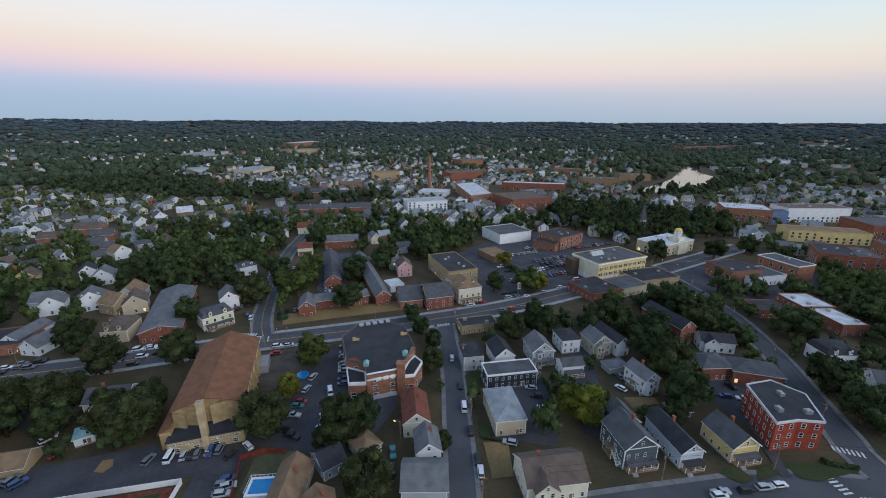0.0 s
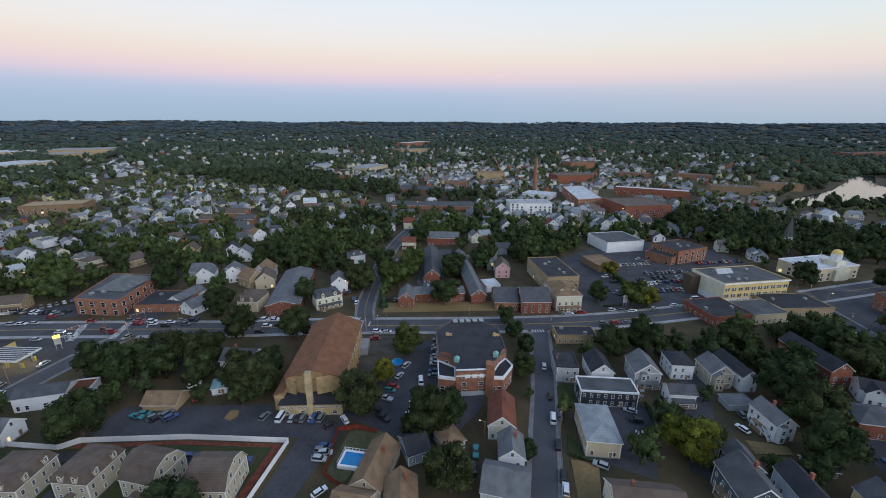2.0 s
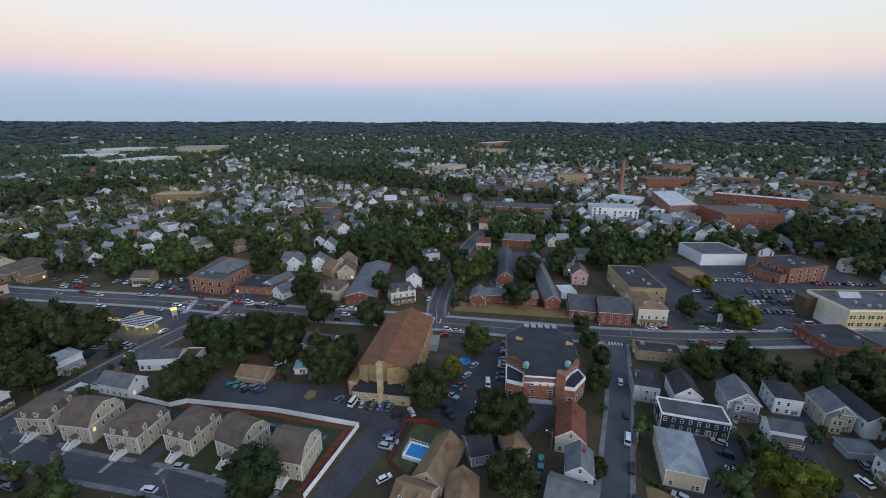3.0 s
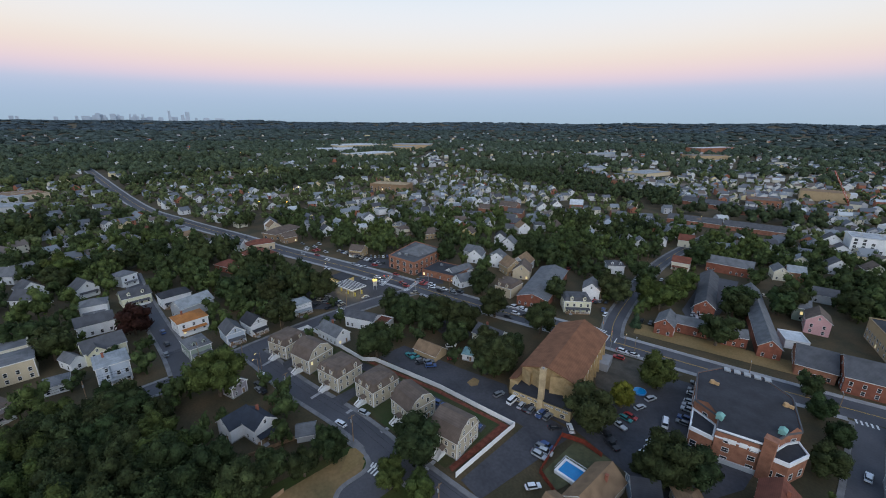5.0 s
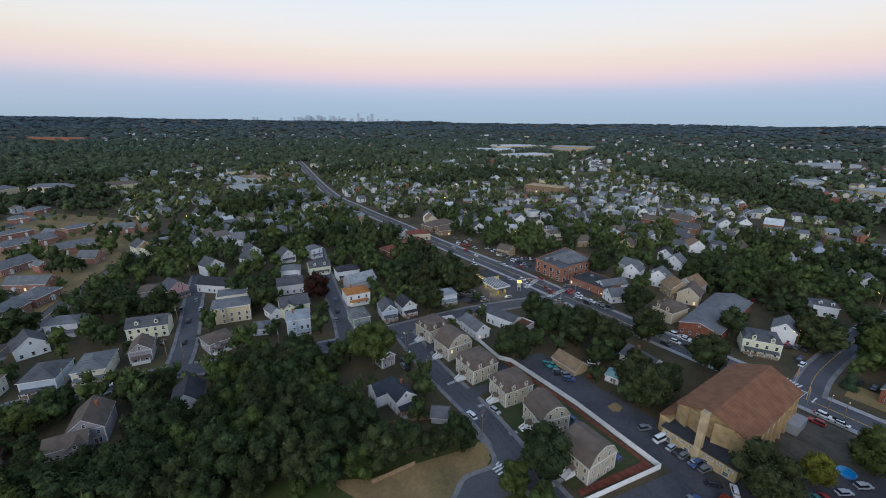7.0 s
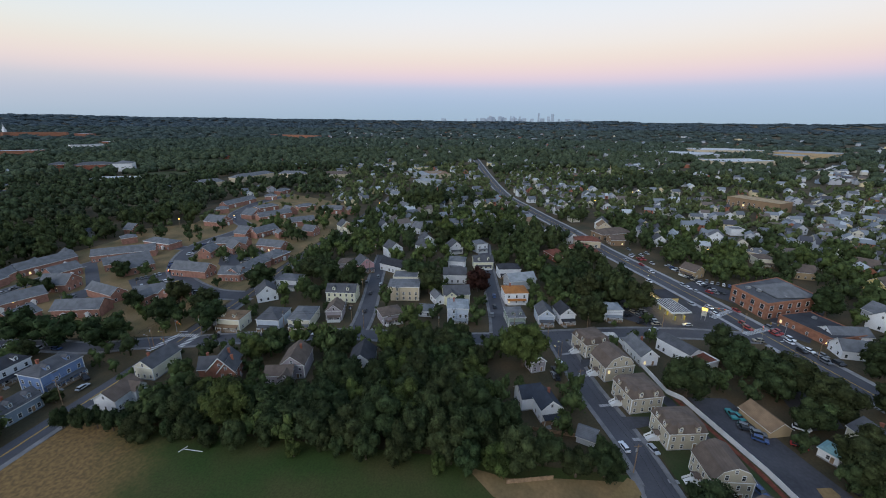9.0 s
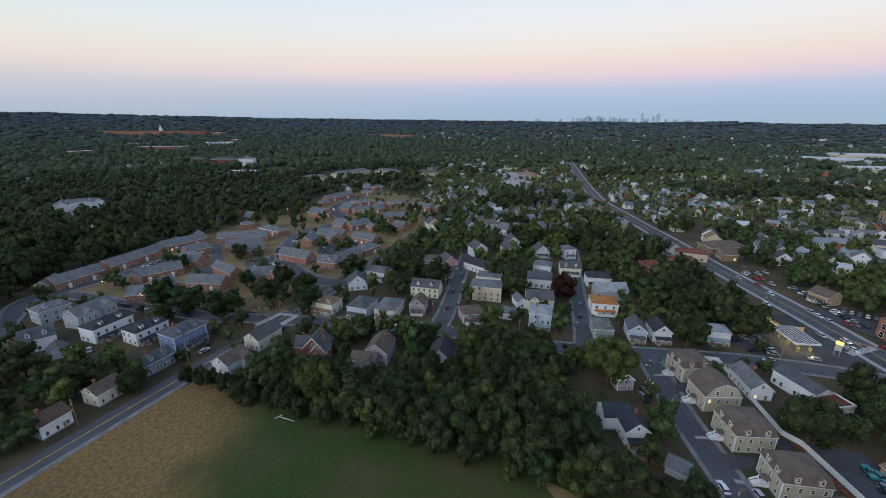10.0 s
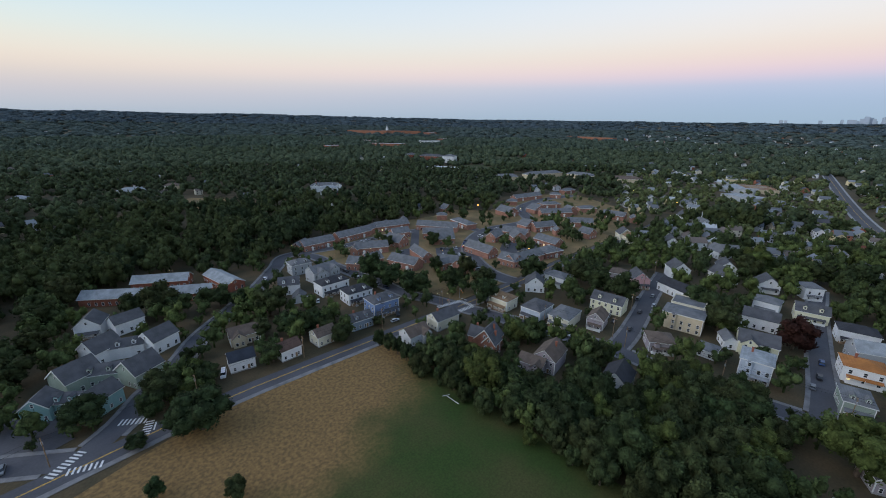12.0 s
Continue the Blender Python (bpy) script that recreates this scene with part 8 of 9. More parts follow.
house(-326.8, 207.4, 44.1, 11.4, 12.0, 6.0, "hip", "beige", "lightslate", "fr", "dp")
house(-288.8, 214.4, 77.3, 11.2, 12.0, 5.0, "gs", "tan", "browngrey", "fl", "")
house(-180.0, 205.5, 72.7, 12.1, 12.0, 6.0, "gf", "tan", "lbrown", "fl", "p")
house(60.8, 114.5, 10.0, 7.0, 9.0, 6.8, "gf", "steel", "slate", "fl", "t")

# ---- single trees ----
tree(-100.7, 11.7, 6.4, 14.0)
tree(-103.3, 20.0, 5.2, 12.0)
tree(-99.6, 28.0, 4.6, 10.0)
tree(-100.6, 36.5, 5.4, 11.0)
tree(-156.5, -36.8, 7.0, 14.5)
tree(-165.7, -28.8, 5.8, 13.0, OLIVE)
tree(-171.5, -15.8, 4.2, 11.0)
tree(-155.2, -63.4, 6.4, 12.0)
tree(-155.8, 16.8, 9.6, 19.0, OLIVE)
tree(-146.0, -96.5, 5.4, 11.5, OLIVE)
tree(-152.4, -91.9, 6.0, 12.0)
tree(-133.9, -61.7, 4.6, 8.5)
tree(48.5, 119.9, 8.4, 14.0, AUTUMN)
tree(-23.0, -138.5, 8.2, 12.0, DARK_GREEN)
tree(-8.2, -142.0, 3.6, 4.6, DARK_GREEN)
tree(-8.6, -117.0, 2.4, 6.5)
tree(-23.8, -101.5, 3.0, 7.5)
tree(-138.3, 146.7, 8.5, 16.8)
tree(-111.3, 151.4, 8.5, 16.8)
tree(-135.6, 121.4, 8.5, 16.8)
tree(-149.1, 116.4, 8.5, 16.8)
tree(-101.1, 110.2, 8.5, 16.8)
tree(-58.7, 110.5, 8.5, 16.8)
tree(-57.6, 130.2, 4.9, 10.4, AUTUMN)
tree(-55.2, 151.7, 7.3, 15.0, OLIVE)
tree(-16.5, 193.1, 5.1, 10.7)
tree(-10.9, 179.4, 4.8, 10.1)
tree(-4.2, 149.1, 5.5, 11.6)
tree(-4.3, 166.7, 4.5, 9.6)
tree(-32.3, 109.3, 8.5, 16.8)
tree(-27.5, 113.5, 6.6, 13.6, DARK_GREEN)
tree(-35.6, 104.3, 5.7, 11.9)
tree(-20.0, 87.8, 7.4, 15.2)
tree(101.2, 173.7, 8.5, 16.8)
tree(89.4, 126.3, 8.5, 16.8)
tree(94.5, 144.7, 8.5, 16.8)
tree(90.1, 158.4, 8.5, 16.8, DARK_GREEN)
tree(123.6, 209.3, 8.5, 16.8)
tree(86.2, 191.6, 8.5, 16.8)
tree(47.3, 182.1, 8.5, 16.8)
tree(33.0, 175.7, 6.8, 14.1)
tree(-58.6, 248.2, 8.5, 16.8)
tree(-17.1, 294.5, 8.1, 16.4)
tree(-93.3, 226.4, 8.5, 16.8, OLIVE)
tree(-89.4, 261.3, 8.5, 16.8, OLIVE)
tree(-43.5, 270.7, 8.3, 16.6)
tree(11.8, 334.4, 8.5, 16.8)
tree(-111.7, 215.7, 8.5, 16.8)
tree(-52.8, 207.3, 8.5, 16.8)
tree(-160.8, 259.1, 8.5, 16.8)
tree(-175.6, 242.4, 8.5, 16.8)
tree(-190.0, 228.0, 8.5, 16.8)
tree(44.5, 280.1, 5.5, 11.5, AUTUMN)
tree(52.0, 233.7, 8.5, 16.8, OLIVE)
tree(58.8, 234.1, 6.1, 12.7, AUTUMN)
tree(32.0, 234.1, 6.0, 12.5)
tree(-104.0, 318.0, 8.5, 16.8)
tree(216.3, 348.7, 8.5, 16.8, DARK_GREEN)
tree(165.3, 298.2, 8.5, 16.8, DARK_GREEN)
tree(195.2, 401.7, 8.5, 16.8, DARK_GREEN)
tree(177.5, 427.1, 8.5, 16.8, DARK_GREEN)
tree(144.9, 400.0, 8.5, 16.8)
tree(126.2, 412.0, 8.5, 16.8, DARK_GREEN)
tree(100.5, 398.7, 8.5, 16.8)
tree(209.8, 299.0, 8.5, 16.8)
tree(246.1, 314.7, 8.5, 16.8)
tree(125.7, 185.1, 8.5, 16.8)
tree(126.5, 196.8, 8.5, 16.8)
tree(171.6, 176.4, 8.5, 16.8)
tree(150.5, 137.0, 8.5, 16.8, DARK_GREEN)
tree(140.0, 169.0, 3.3, 7.4, MAROON)
tree(80.5, 117.1, 4.5, 9.6)
tree(146.5, 118.0, 8.5, 16.8)
tree(0.5, 105.3, 3.0, 6.7)
tree(-164.6, 161.9, 8.4, 16.8)
tree(-222.0, 181.7, 8.5, 16.8)
tree(-105.1, 123.0, 6.1, 12.7, DARK_GREEN)
tree(-157.9, 102.9, 8.5, 16.8)
tree(-142.2, 76.7, 8.5, 16.8)
tree(-149.1, 111.0, 8.5, 16.8, DARK_GREEN)
tree(-169.3, 103.0, 8.5, 16.8)
tree(-108.0, 112.7, 8.5, 16.8)
tree(-130.7, 188.3, 7.7, 15.8)
tree(-83.7, 57.0, 7.8, 15.9, DARK_GREEN)
tree(-80.4, 45.6, 4.8, 10.2, OLIVE)
tree(-72.1, 50.2, 4.4, 9.4, OLIVE)
tree(-128.7, 110.2, 5.5, 11.6)
tree(-228.6, 58.5, 8.5, 16.8)
tree(-232.1, 78.2, 8.5, 16.8, DARK_GREEN)
tree(-256.4, 57.8, 8.5, 16.8)
tree(-244.2, 41.4, 8.5, 16.8)
tree(-218.2, 83.4, 8.5, 16.8)
tree(-196.6, 53.4, 8.5, 16.8)
tree(-232.6, -5.6, 8.4, 16.7, MAROON)
tree(-241.9, -46.1, 8.5, 16.8)
tree(-356.4, -39.1, 8.5, 16.8, OLIVE)
tree(-211.5, -14.2, 3.0, 6.8)
tree(-110.0, 256.2, 8.5, 16.8)
tree(-87.2, 225.4, 8.5, 16.8, OLIVE)
tree(-87.6, 244.9, 8.5, 16.8, OLIVE)
tree(-58.7, 256.4, 8.5, 16.8)
tree(-106.7, 214.9, 8.5, 16.8)
tree(-40.9, 276.5, 8.5, 16.8)
tree(-85.4, 196.0, 4.3, 9.2, kind="cone")
tree(-217.6, -136.2, 8.5, 16.8)
tree(-179.8, -145.8, 8.5, 16.8)
tree(-192.3, -170.8, 7.0, 14.4)
tree(-170.5, -160.2, 7.1, 14.5)
tree(-145.7, -169.4, 8.5, 16.8)
tree(-145.5, -193.5, 8.5, 16.8)
tree(-25.4, -249.0, 7.0, 14.0)
tree(-35.0, -242.6, 9.0, 17.0)
tree(-41.5, -235.8, 6.5, 13.0)
tree(-19.6, -161.5, 7.0, 13.0)
tree(-14.6, -155.1, 5.0, 10.0)
tree(-25.2, -136.7, 9.0, 15.0, DARK_GREEN)
tree(-30.8, -166.4, 4.6, 10.0, OLIVE)
tree(-34.3, -161.8, 5.0, 9.0)
tree(2.0, -164.9, 6.5, 11.0, DARK_GREEN)
tree(-33.2, -184.7, 3.0, 6.0)
tree(-76.0, -202.7, 8.0, 17.0)
tree(-64.0, -183.4, 5.0, 10.0)
tree(-73.5, -176.8, 6.5, 12.0)
tree(-82.8, -171.8, 6.5, 12.0, DARK_GREEN)
tree(-86.4, -164.7, 5.0, 10.0)
tree(-58.6, -159.8, 5.0, 9.0)
tree(-88.2, -154.4, 5.4, 9.0)
tree(-109.8, -154.4, 3.2, 5.5)
tree(-60.3, -231.4, 6.0, 12.0)
tree(-69.1, -225.1, 5.5, 10.0)
tree(-98.2, -138.4, 2.6, 8.5, DARK_GREEN)
tree(-98.9, -132.2, 2.8, 9.0, DARK_GREEN)
tree(-99.9, -127.3, 2.8, 9.0, DARK_GREEN)
tree(-99.7, -121.2, 3.0, 8.5, DARK_GREEN)
tree(-100.1, -116.0, 3.0, 8.5, DARK_GREEN)
tree(-0.5, -288.5, 8.0, 16.0)
tree(8.8, -261.2, 8.0, 16.0)
tree(13.1, -232.6, 7.0, 14.0)
tree(18.4, -208.3, 7.0, 14.0)
tree(-183.3, -190.5, 5.0, 10.6)
tree(-193.6, -257.4, 5.2, 10.9)
tree(-225.2, -236.8, 6.1, 12.7)
tree(-133.6, -194.7, 4.5, 9.7)
tree(-145.1, -210.5, 8.5, 16.8)
tree(-168.4, -134.3, 7.7, 15.8)
tree(-232.9, -100.8, 8.5, 16.8)
tree(-235.5, -112.0, 8.5, 16.8)
tree(-227.7, -81.9, 8.5, 16.8)
tree(-414.9, -28.5, 8.5, 16.8)
tree(-327.2, -38.4, 8.5, 16.8)
tree(-347.8, -34.8, 8.5, 16.8, OLIVE)
tree(-359.8, 15.8, 8.5, 16.8, DARK_GREEN)
tree(-345.8, -5.4, 8.5, 16.8)
tree(-526.6, -2.5, 8.5, 16.8)
tree(-226.1, -34.0, 8.5, 16.8)

# ---- cars ----
car(11.6, 96.0, 91, "white", "suv", "")
car(11.0, 100.7, 91, "black", "", "")
car(9.6, 112.9, 91, "black", "", "")
car(8.0, 124.8, 91.4, "white", "van", "")
car(10.3, 127.3, 91.4, "grey", "", "")
car(7.1, 137.7, 90.6, "black", "", "")
car(4.2, 157.4, 92.5, "white", "", "")
car(22.1, 107.8, 165, "silver", "", "")
car(34.9, 136.7, 170, "silver", "", "")
car(36.0, 131.6, 172, "black", "", "")
car(37.1, 125.2, 172, "silver", "", "")
car(37.3, 119.1, 172, "white", "", "")
car(39.3, 145.0, 60, "grey", "", "")
car_row(-84.4, 101.0, -69.3, 104.3, 5, 103, 0.18, 13)
car(-84.4, 101.0, 99.5, "white", "van", "")
car(-78.2, 102.1, 98, "black", "", "")
car(-73.7, 103.8, 95, "silver", "", "")
car(-70.7, 104.4, 95, "grey", "", "")
car(-66.0, 102.1, 60, "black", "", "")
car(-62.3, 105.8, 140, "white", "", "")
car(-63.2, 92.0, 70, "blue", "", "")
car(-61.1, 90.6, 20, "silver", "", "")
car(-62.2, 88.6, 20, "grey", "", "")
car_row(-45.7, 167.1, -39.6, 138.9, 11, 12, 0.18, 23)
car(-43.4, 133.7, 110.6, "white", "van", "")
car(-40.9, 120.4, 165.5, "white", "pickup", "")
car(-40.4, 117.5, 165.3, "white", "suv", "")
car(-40.7, 114.3, 165, "white", "", "")
car(-33.7, 127.3, 159.4, "blue", "suv", "")
car(-53.0, 135.1, 75, "silver", "", "")
car(-52.8, 143.0, 75, "silver", "", "")
car(-52.7, 127.8, 0, "red", "", "")
car(-53.3, 125.3, 0, "teal", "", "")
car(-52.8, 120.3, 170, "silver", "pickup", "")
car(-52.3, 112.6, 160, "black", "pickup", "")
car(-49.6, 110.0, 160, "black", "pickup", "")
car(-77.5, 167.1, 16, "red", "", "")
car(-73.0, 168.8, 16, "black", "", "")
car(-139.0, 163.2, 18, "white", "", "")
car(-133.8, 164.5, 18, "white", "", "")
car(-178.7, 148.8, 16, "grey", "", "")
car(-173.9, 152.9, 16, "black", "", "")
car(-132.7, 151.5, 18, "black", "", "")
car(-191.2, 144.5, 16, "white", "", "")
car(16.3, 212.9, 21, "white", "", "")
car(22.8, 215.8, 21, "red", "", "")
car(32.9, 205.9, 21, "grey", "", "")
car(39.0, 208.0, 27, "red", "", "")
car(44.9, 210.1, 27, "grey", "", "")
car(39.2, 223.6, 27, "silver", "", "")
car(44.4, 225.2, 27, "grey", "", "")
car(50.0, 225.3, 27, "white", "", "h")
car(88.9, 252.2, 27, "white", "van", "")
car(62.3, 232.0, 27, "silver", "", "")
car(74.7, 239.9, 27, "white", "", "")
car(82.4, 242.7, 27, "grey", "", "")
car(-105.9, 200.4, 106, "grey", "", "")
car(-115.9, 206.9, 106, "red", "", "t")
car(-117.3, 202.7, 106, "red", "", "t")
car_row(69.9, 290.7, 96.4, 304.2, 11, 117, 0.18, 63)
car_row(63.6, 270.6, 99.8, 287.4, 15, 115, 0.18, 64)
car_row(70.8, 260.0, 90.2, 268.7, 8, 114, 0.18, 65)
car_row(49.1, 303.5, 77.3, 315.2, 12, 113, 0.18, 66)
car_row(77.7, 338.4, 109.7, 351.1, 13, 112, 0.18, 67)
car_row(111.9, 326.2, 144.7, 339.8, 14, 112, 0.18, 68)
car_row(40.0, 253.6, 49.8, 247.0, 5, 57, 0.18, 69)
car_row(150.7, 233.9, 153.6, 217.6, 7, 11, 0.18, 70)
car_row(153.9, 213.9, 148.1, 190.2, 9, -14, 0.18, 71)
car(92.4, 133.5, 120, "silver", "", "")
car(85.8, 150.9, 80, "silver", "", "")
car(70.4, 136.7, 125, "white", "", "")
car(73.0, 144.8, 100, "grey", "", "")
car(114.0, 130.5, 169.7, "white", "", "")
car(108.6, 132.1, 170.3, "blue", "", "")
car(114.6, 138.0, 98.4, "black", "", "")
car(113.7, 123.0, 120, "blue", "", "")
car(109.5, 118.7, 120, "silver", "", "")
car(78.8, 89.4, 6.2, "silver", "pickup", "")
car(77.8, 88.3, 6.7, "white", "", "")
car(86.5, 90.1, 7.6, "black", "", "")
car(92.4, 91.1, 7.4, "silver", "", "")
car(97.4, 92.0, 6.4, "white", "", "")
car(-129.1, 108.9, 80, "white", "", "")
car(-124.4, 92.2, 80, "grey", "", "")
car(-126.4, 89.5, 79.5, "black", "", "")
car(-132.5, 90.3, 18.9, "teal", "", "")
car(-102.8, 107.3, 69.6, "black", "", "")
car(-90.2, 99.9, 85, "grey", "", "")
car(-62.7, 91.1, 10, "grey", "", "")
car(-61.4, 88.0, 10, "silver", "", "")
car(-62.5, 93.3, 10, "blue", "", "")
car(-55.3, 77.5, 60, "white", "", "")
car(-15.5, 103.2, 100, "teal", "pickup", "")
car(-15.0, 96.9, 100, "black", "", "")
car(-112.8, 45.7, -164.6, "white", "", "")
car(-158.6, 32.9, -170.6, "white", "", "")
car(-153.5, 29.6, -171.4, "black", "", "")
car(-112.9, 54.6, 19.7, "silver", "", "")
car(-83.8, 81.7, 20, "blue", "", "")
car(-100.3, 78.6, 19.7, "blue", "", "")
car(-107.8, 77.6, 19.6, "red", "", "")
car(-255.7, 127.0, 18.5, "white", "", "")
car(-194.2, 146.8, 16, "white", "", "")
car(-174.7, 148.7, 16, "grey", "", "")
car(-183.1, 144.7, 16, "black", "", "")
car(-208.0, 133.4, 16, "red", "", "t")
car(-198.9, 142.6, 16, "red", "", "t")
car(-301.6, 121.4, 19, "silver", "", "")
car(-310.6, 115.6, 18.5, "red", "", "t")
car(-335.6, 115.2, 18.4, "grey", "", "")
car(-259.6, 125.4, 19, "silver", "", "")
car(-127.8, 160.2, 18, "black", "", "")
car(-133.1, 157.7, 18, "white", "", "")
car_row(-217.2, 85.9, -202.0, 87.9, 6, 98, 0.18, 120)
car_row(-301.1, 130.8, -254.2, 140.7, 18, 102, 0.18, 121)
car(-120.4, 102.1, 60, "red", "", "")
car(-121.6, 91.1, 60, "blue", "", "")
car(-133.5, 88.4, -0.3, "teal", "pickup", "")
car(-127.4, 89.7, 59.5, "grey", "", "")
car(-128.9, 108.2, 60, "white", "", "")
car_row(-151.4, 214.8, -159.4, 243.8, 11, 195, 0.18, 127)
car_row(-105.9, 199.8, -120.8, 246.6, 3, 118, 0.18, 128)
car(-113.9, 234.0, 104, "white", "", "")
car_row(-74.5, 242.0, -65.5, 228.4, 6, 34, 0.18, 130)
car_row(-73.0, 282.7, -52.1, 300.1, 10, 129, 0.18, 131)
car(-237.1, -76.1, -170.4, "grey", "", "")
car(-220.7, -68.9, -171.4, "black", "", "")
car(-197.1, -65.1, -171, "black", "", "")
car(-234.7, -66.4, -170.4, "silver", "", "")
car(-248.2, -71.6, -170.4, "grey", "", "")
car(-169.3, -81.0, -79, "white", "", "")
car(-165.9, -90.3, -79.5, "grey", "", "")
car(-160.4, -127.5, -75, "black", "", "")
car(-199.9, -74.2, 9.7, "black", "", "")
car(-202.6, -78.3, 9.5, "grey", "", "")
car(-205.0, -28.7, 79.6, "blue", "", "")
car(-217.4, -1.0, -174.3, "grey", "", "")
car(-211.7, 5.1, -174, "black", "", "")
car(-201.4, 3.8, -178, "grey", "", "")
car(-226.4, 5.0, -174.3, "blue", "", "")
car(-157.1, 32.1, -170.5, "white", "", "")
car(-148.1, 29.8, -170.4, "black", "", "")
car(-149.7, 28.9, -171.4, "grey", "", "")
car(-101.5, -200.4, 60, "silver", "", "")
car(-123.7, -156.9, 59.6, "black", "", "")
car(-118.3, -152.5, 176.6, "silver", "", "")
car(-233.2, -152.6, -179.3, "grey", "", "")
car(-307.5, 104.7, 18.4, "silver", "", "")
car(-282.7, 114.4, 19, "white", "", "")
car(-310.9, 118.7, 18.6, "red", "", "t")
car(-298.0, 112.8, 18.6, "red", "", "t")
car(-317.7, 111.5, 18.4, "white", "", "")
car(-230.1, 117.6, 16, "silver", "", "")
car(-218.7, 124.9, 16, "white", "", "")
car(-224.6, 138.8, 16, "red", "", "t")
car(-205.3, 144.3, 16, "grey", "", "")
car(-203.1, 132.9, 16, "red", "", "t")
car(-202.9, 103.6, -87, "silver", "", "")
car_row(-232.7, 65.2, -195.3, 84.2, 6, 117, 0.18, 181)
car_row(-270.0, 141.1, -260.7, 157.5, 7, 151, 0.18, 182)
car_row(-261.0, -174.5, -278.0, -170.0, 7, 100, 0.1, 159)
car_row(-262.0, -189.0, -276.0, -199.0, 8, 55, 0.1, 160)
car_row(-288.0, -194.0, -289.0, -178.0, 6, 5, 0.1, 161)
car_row(-234.0, -215.0, -222.0, -224.0, 7, 50, 0.1, 162)
car_row(-222.0, -204.0, -209.0, -212.0, 7, 50, 0.1, 163)
car_row(-196.0, -240.0, -189.0, -236.0, 4, 70, 0.1, 164)
car(-220.4, -194.0, 122, "yellow", "", "h")
car(-211.2, -178.6, 118, "black", "", "")
car(-208.0, -172.0, 112, "grey", "", "")
car(-204.6, -160.0, 92, "black", "", "")
car(-239.4, -213.5, 136, "red", "", "t")
car(-246.6, -219.8, 142, "blue", "", "")
car(-252.8, -224.0, 146, "blue", "", "")
car(-274.0, -226.5, 156, "white", "", "")
car(-283.0, -229.5, 160, "grey", "", "")
car(-290.0, -232.0, 163, "black", "", "")
car(-298.0, -233.5, 176, "blue", "", "")
car(-306.0, -233.0, 182, "silver", "", "")
car(-388.0, -263.0, 48, "blue", "", "")
car(-396.0, -268.0, 40, "white", "", "")
car(-414.0, -278.0, 20, "grey", "", "")
car(-186.0, -282.8, 184, "white", "", "")
car(-191.5, -283.3, 184, "silver", "", "")
car(-197.5, -283.6, 182, "grey", "", "")
car(-203.5, -283.3, 178, "white", "", "")
car(-210.0, -283.0, 178, "white", "", "")
car(-169.0, -281.6, 180, "silver", "", "")
car(-138.2, -238.0, 92, "black", "", "")
car(-138.8, -231.0, 93, "black", "", "")
car(-139.0, -219.0, 93, "white", "", "")
car(-139.8, -212.5, 94, "white", "", "")
car(-140.6, -205.0, 96, "black", "", "")
car(-141.0, -198.5, 90, "grey", "", "")
car(-141.6, -190.5, 88, "blue", "", "")
street_lamp(-169.5, -243.5, 9)
street_lamp(-188.0, -240.5, 40)
street_lamp(-203.5, -206.0, 120)
street_lamp(-222.0, -202.5, 130)
street_lamp(-254.0, -164.5, 90)
car_row(-72.6, 233.5, -68.8, 229.0, 3, 105, 0.0, 301)
car_row(-75.6, 243.5, -72.8, 236.5, 3, 105, 0.0, 302)
car(-86.0, 203.7, 105, "black", "", "")
car(-82.2, 205.4, 105, "grey", "", "")
car(-75.2, 160.6, 196, "red", "", "t")
car(-40.0, -163.2, 69.2, "white", "van", "")
car(21.5, -157.9, 84.0, "grey", "", "")
car(-93.8, -254.3, -121.9, "white", "", "")
car(-99.8, -208.7, 20, "white", "", "")
street_lamp(-113.5, 209.0, 196)
street_lamp(-77.1, 168.6, 106)
street_lamp(-72.7, 169.3, 106)
street_lamp(-34.2, 187.3, 107)
street_lamp(-7.1, 189.6, 107)
street_lamp(159.7, 263.7, 6)
street_lamp(-178.0, 147.9, 106)
street_lamp(-13.7, 109.2, 181)
street_lamp(-164.8, 34.1, -80.7)
street_lamp(-113.2, 212.5, 196)
street_lamp(-318.2, 165.5, 109)
street_lamp(-132.6, 307.7, 188)
street_lamp(-148.4, -262.0, 32)
street_lamp(-143.1, -223.2, 16)
street_lamp(-150.1, -144.4, 268.7)
street_lamp(-146.2, -148.2, 268.7)
street_lamp(-160.8, 32.1, -80.6)
street_lamp(-254.8, 100.2, 109)
street_lamp(-129.7, -288.7, 261)
street_lamp(-142.3, -220.5, 16)
street_lamp(-72.1, -241.7, -43)
street_lamp(-51.7, -289.9, -31.6)
car(-250.2, 129.2, 16, "", "", "")
car(-199.2, 143.4, 16, "", "", "")
car(-192.0, 145.2, 16, "", "", "")
car(-184.0, 148.4, 16, "", "", "")
car(-174.9, 154.5, 16, "", "", "")
car(-205.9, 133.1, 16, "", "", "")
car(-263.7, 106.0, 18.5, "", "", "")
car(-190.5, 130.3, -92, "", "", "")
car(-138.9, 164.2, 18, "", "", "")
car(-134.3, 165.5, 18, "", "", "")
car(-180.4, 151.7, 16, "", "", "")
car(-408.5, 71.4, 16.7, "", "", "")
car(-389.7, 83.5, 15.4, "", "", "")
car(-321.8, 114.0, 18.4, "", "", "")
car(-320.9, 120.2, 18.5, "", "", "")
car(-326.2, 126.2, 18.6, "", "", "")
car(-218.0, 79.0, 34.7, "", "", "")
car(-214.9, 80.7, 35, "", "", "")
car(-210.8, 82.2, 34.5, "", "", "")
car(-207.5, 84.0, 35, "", "", "")
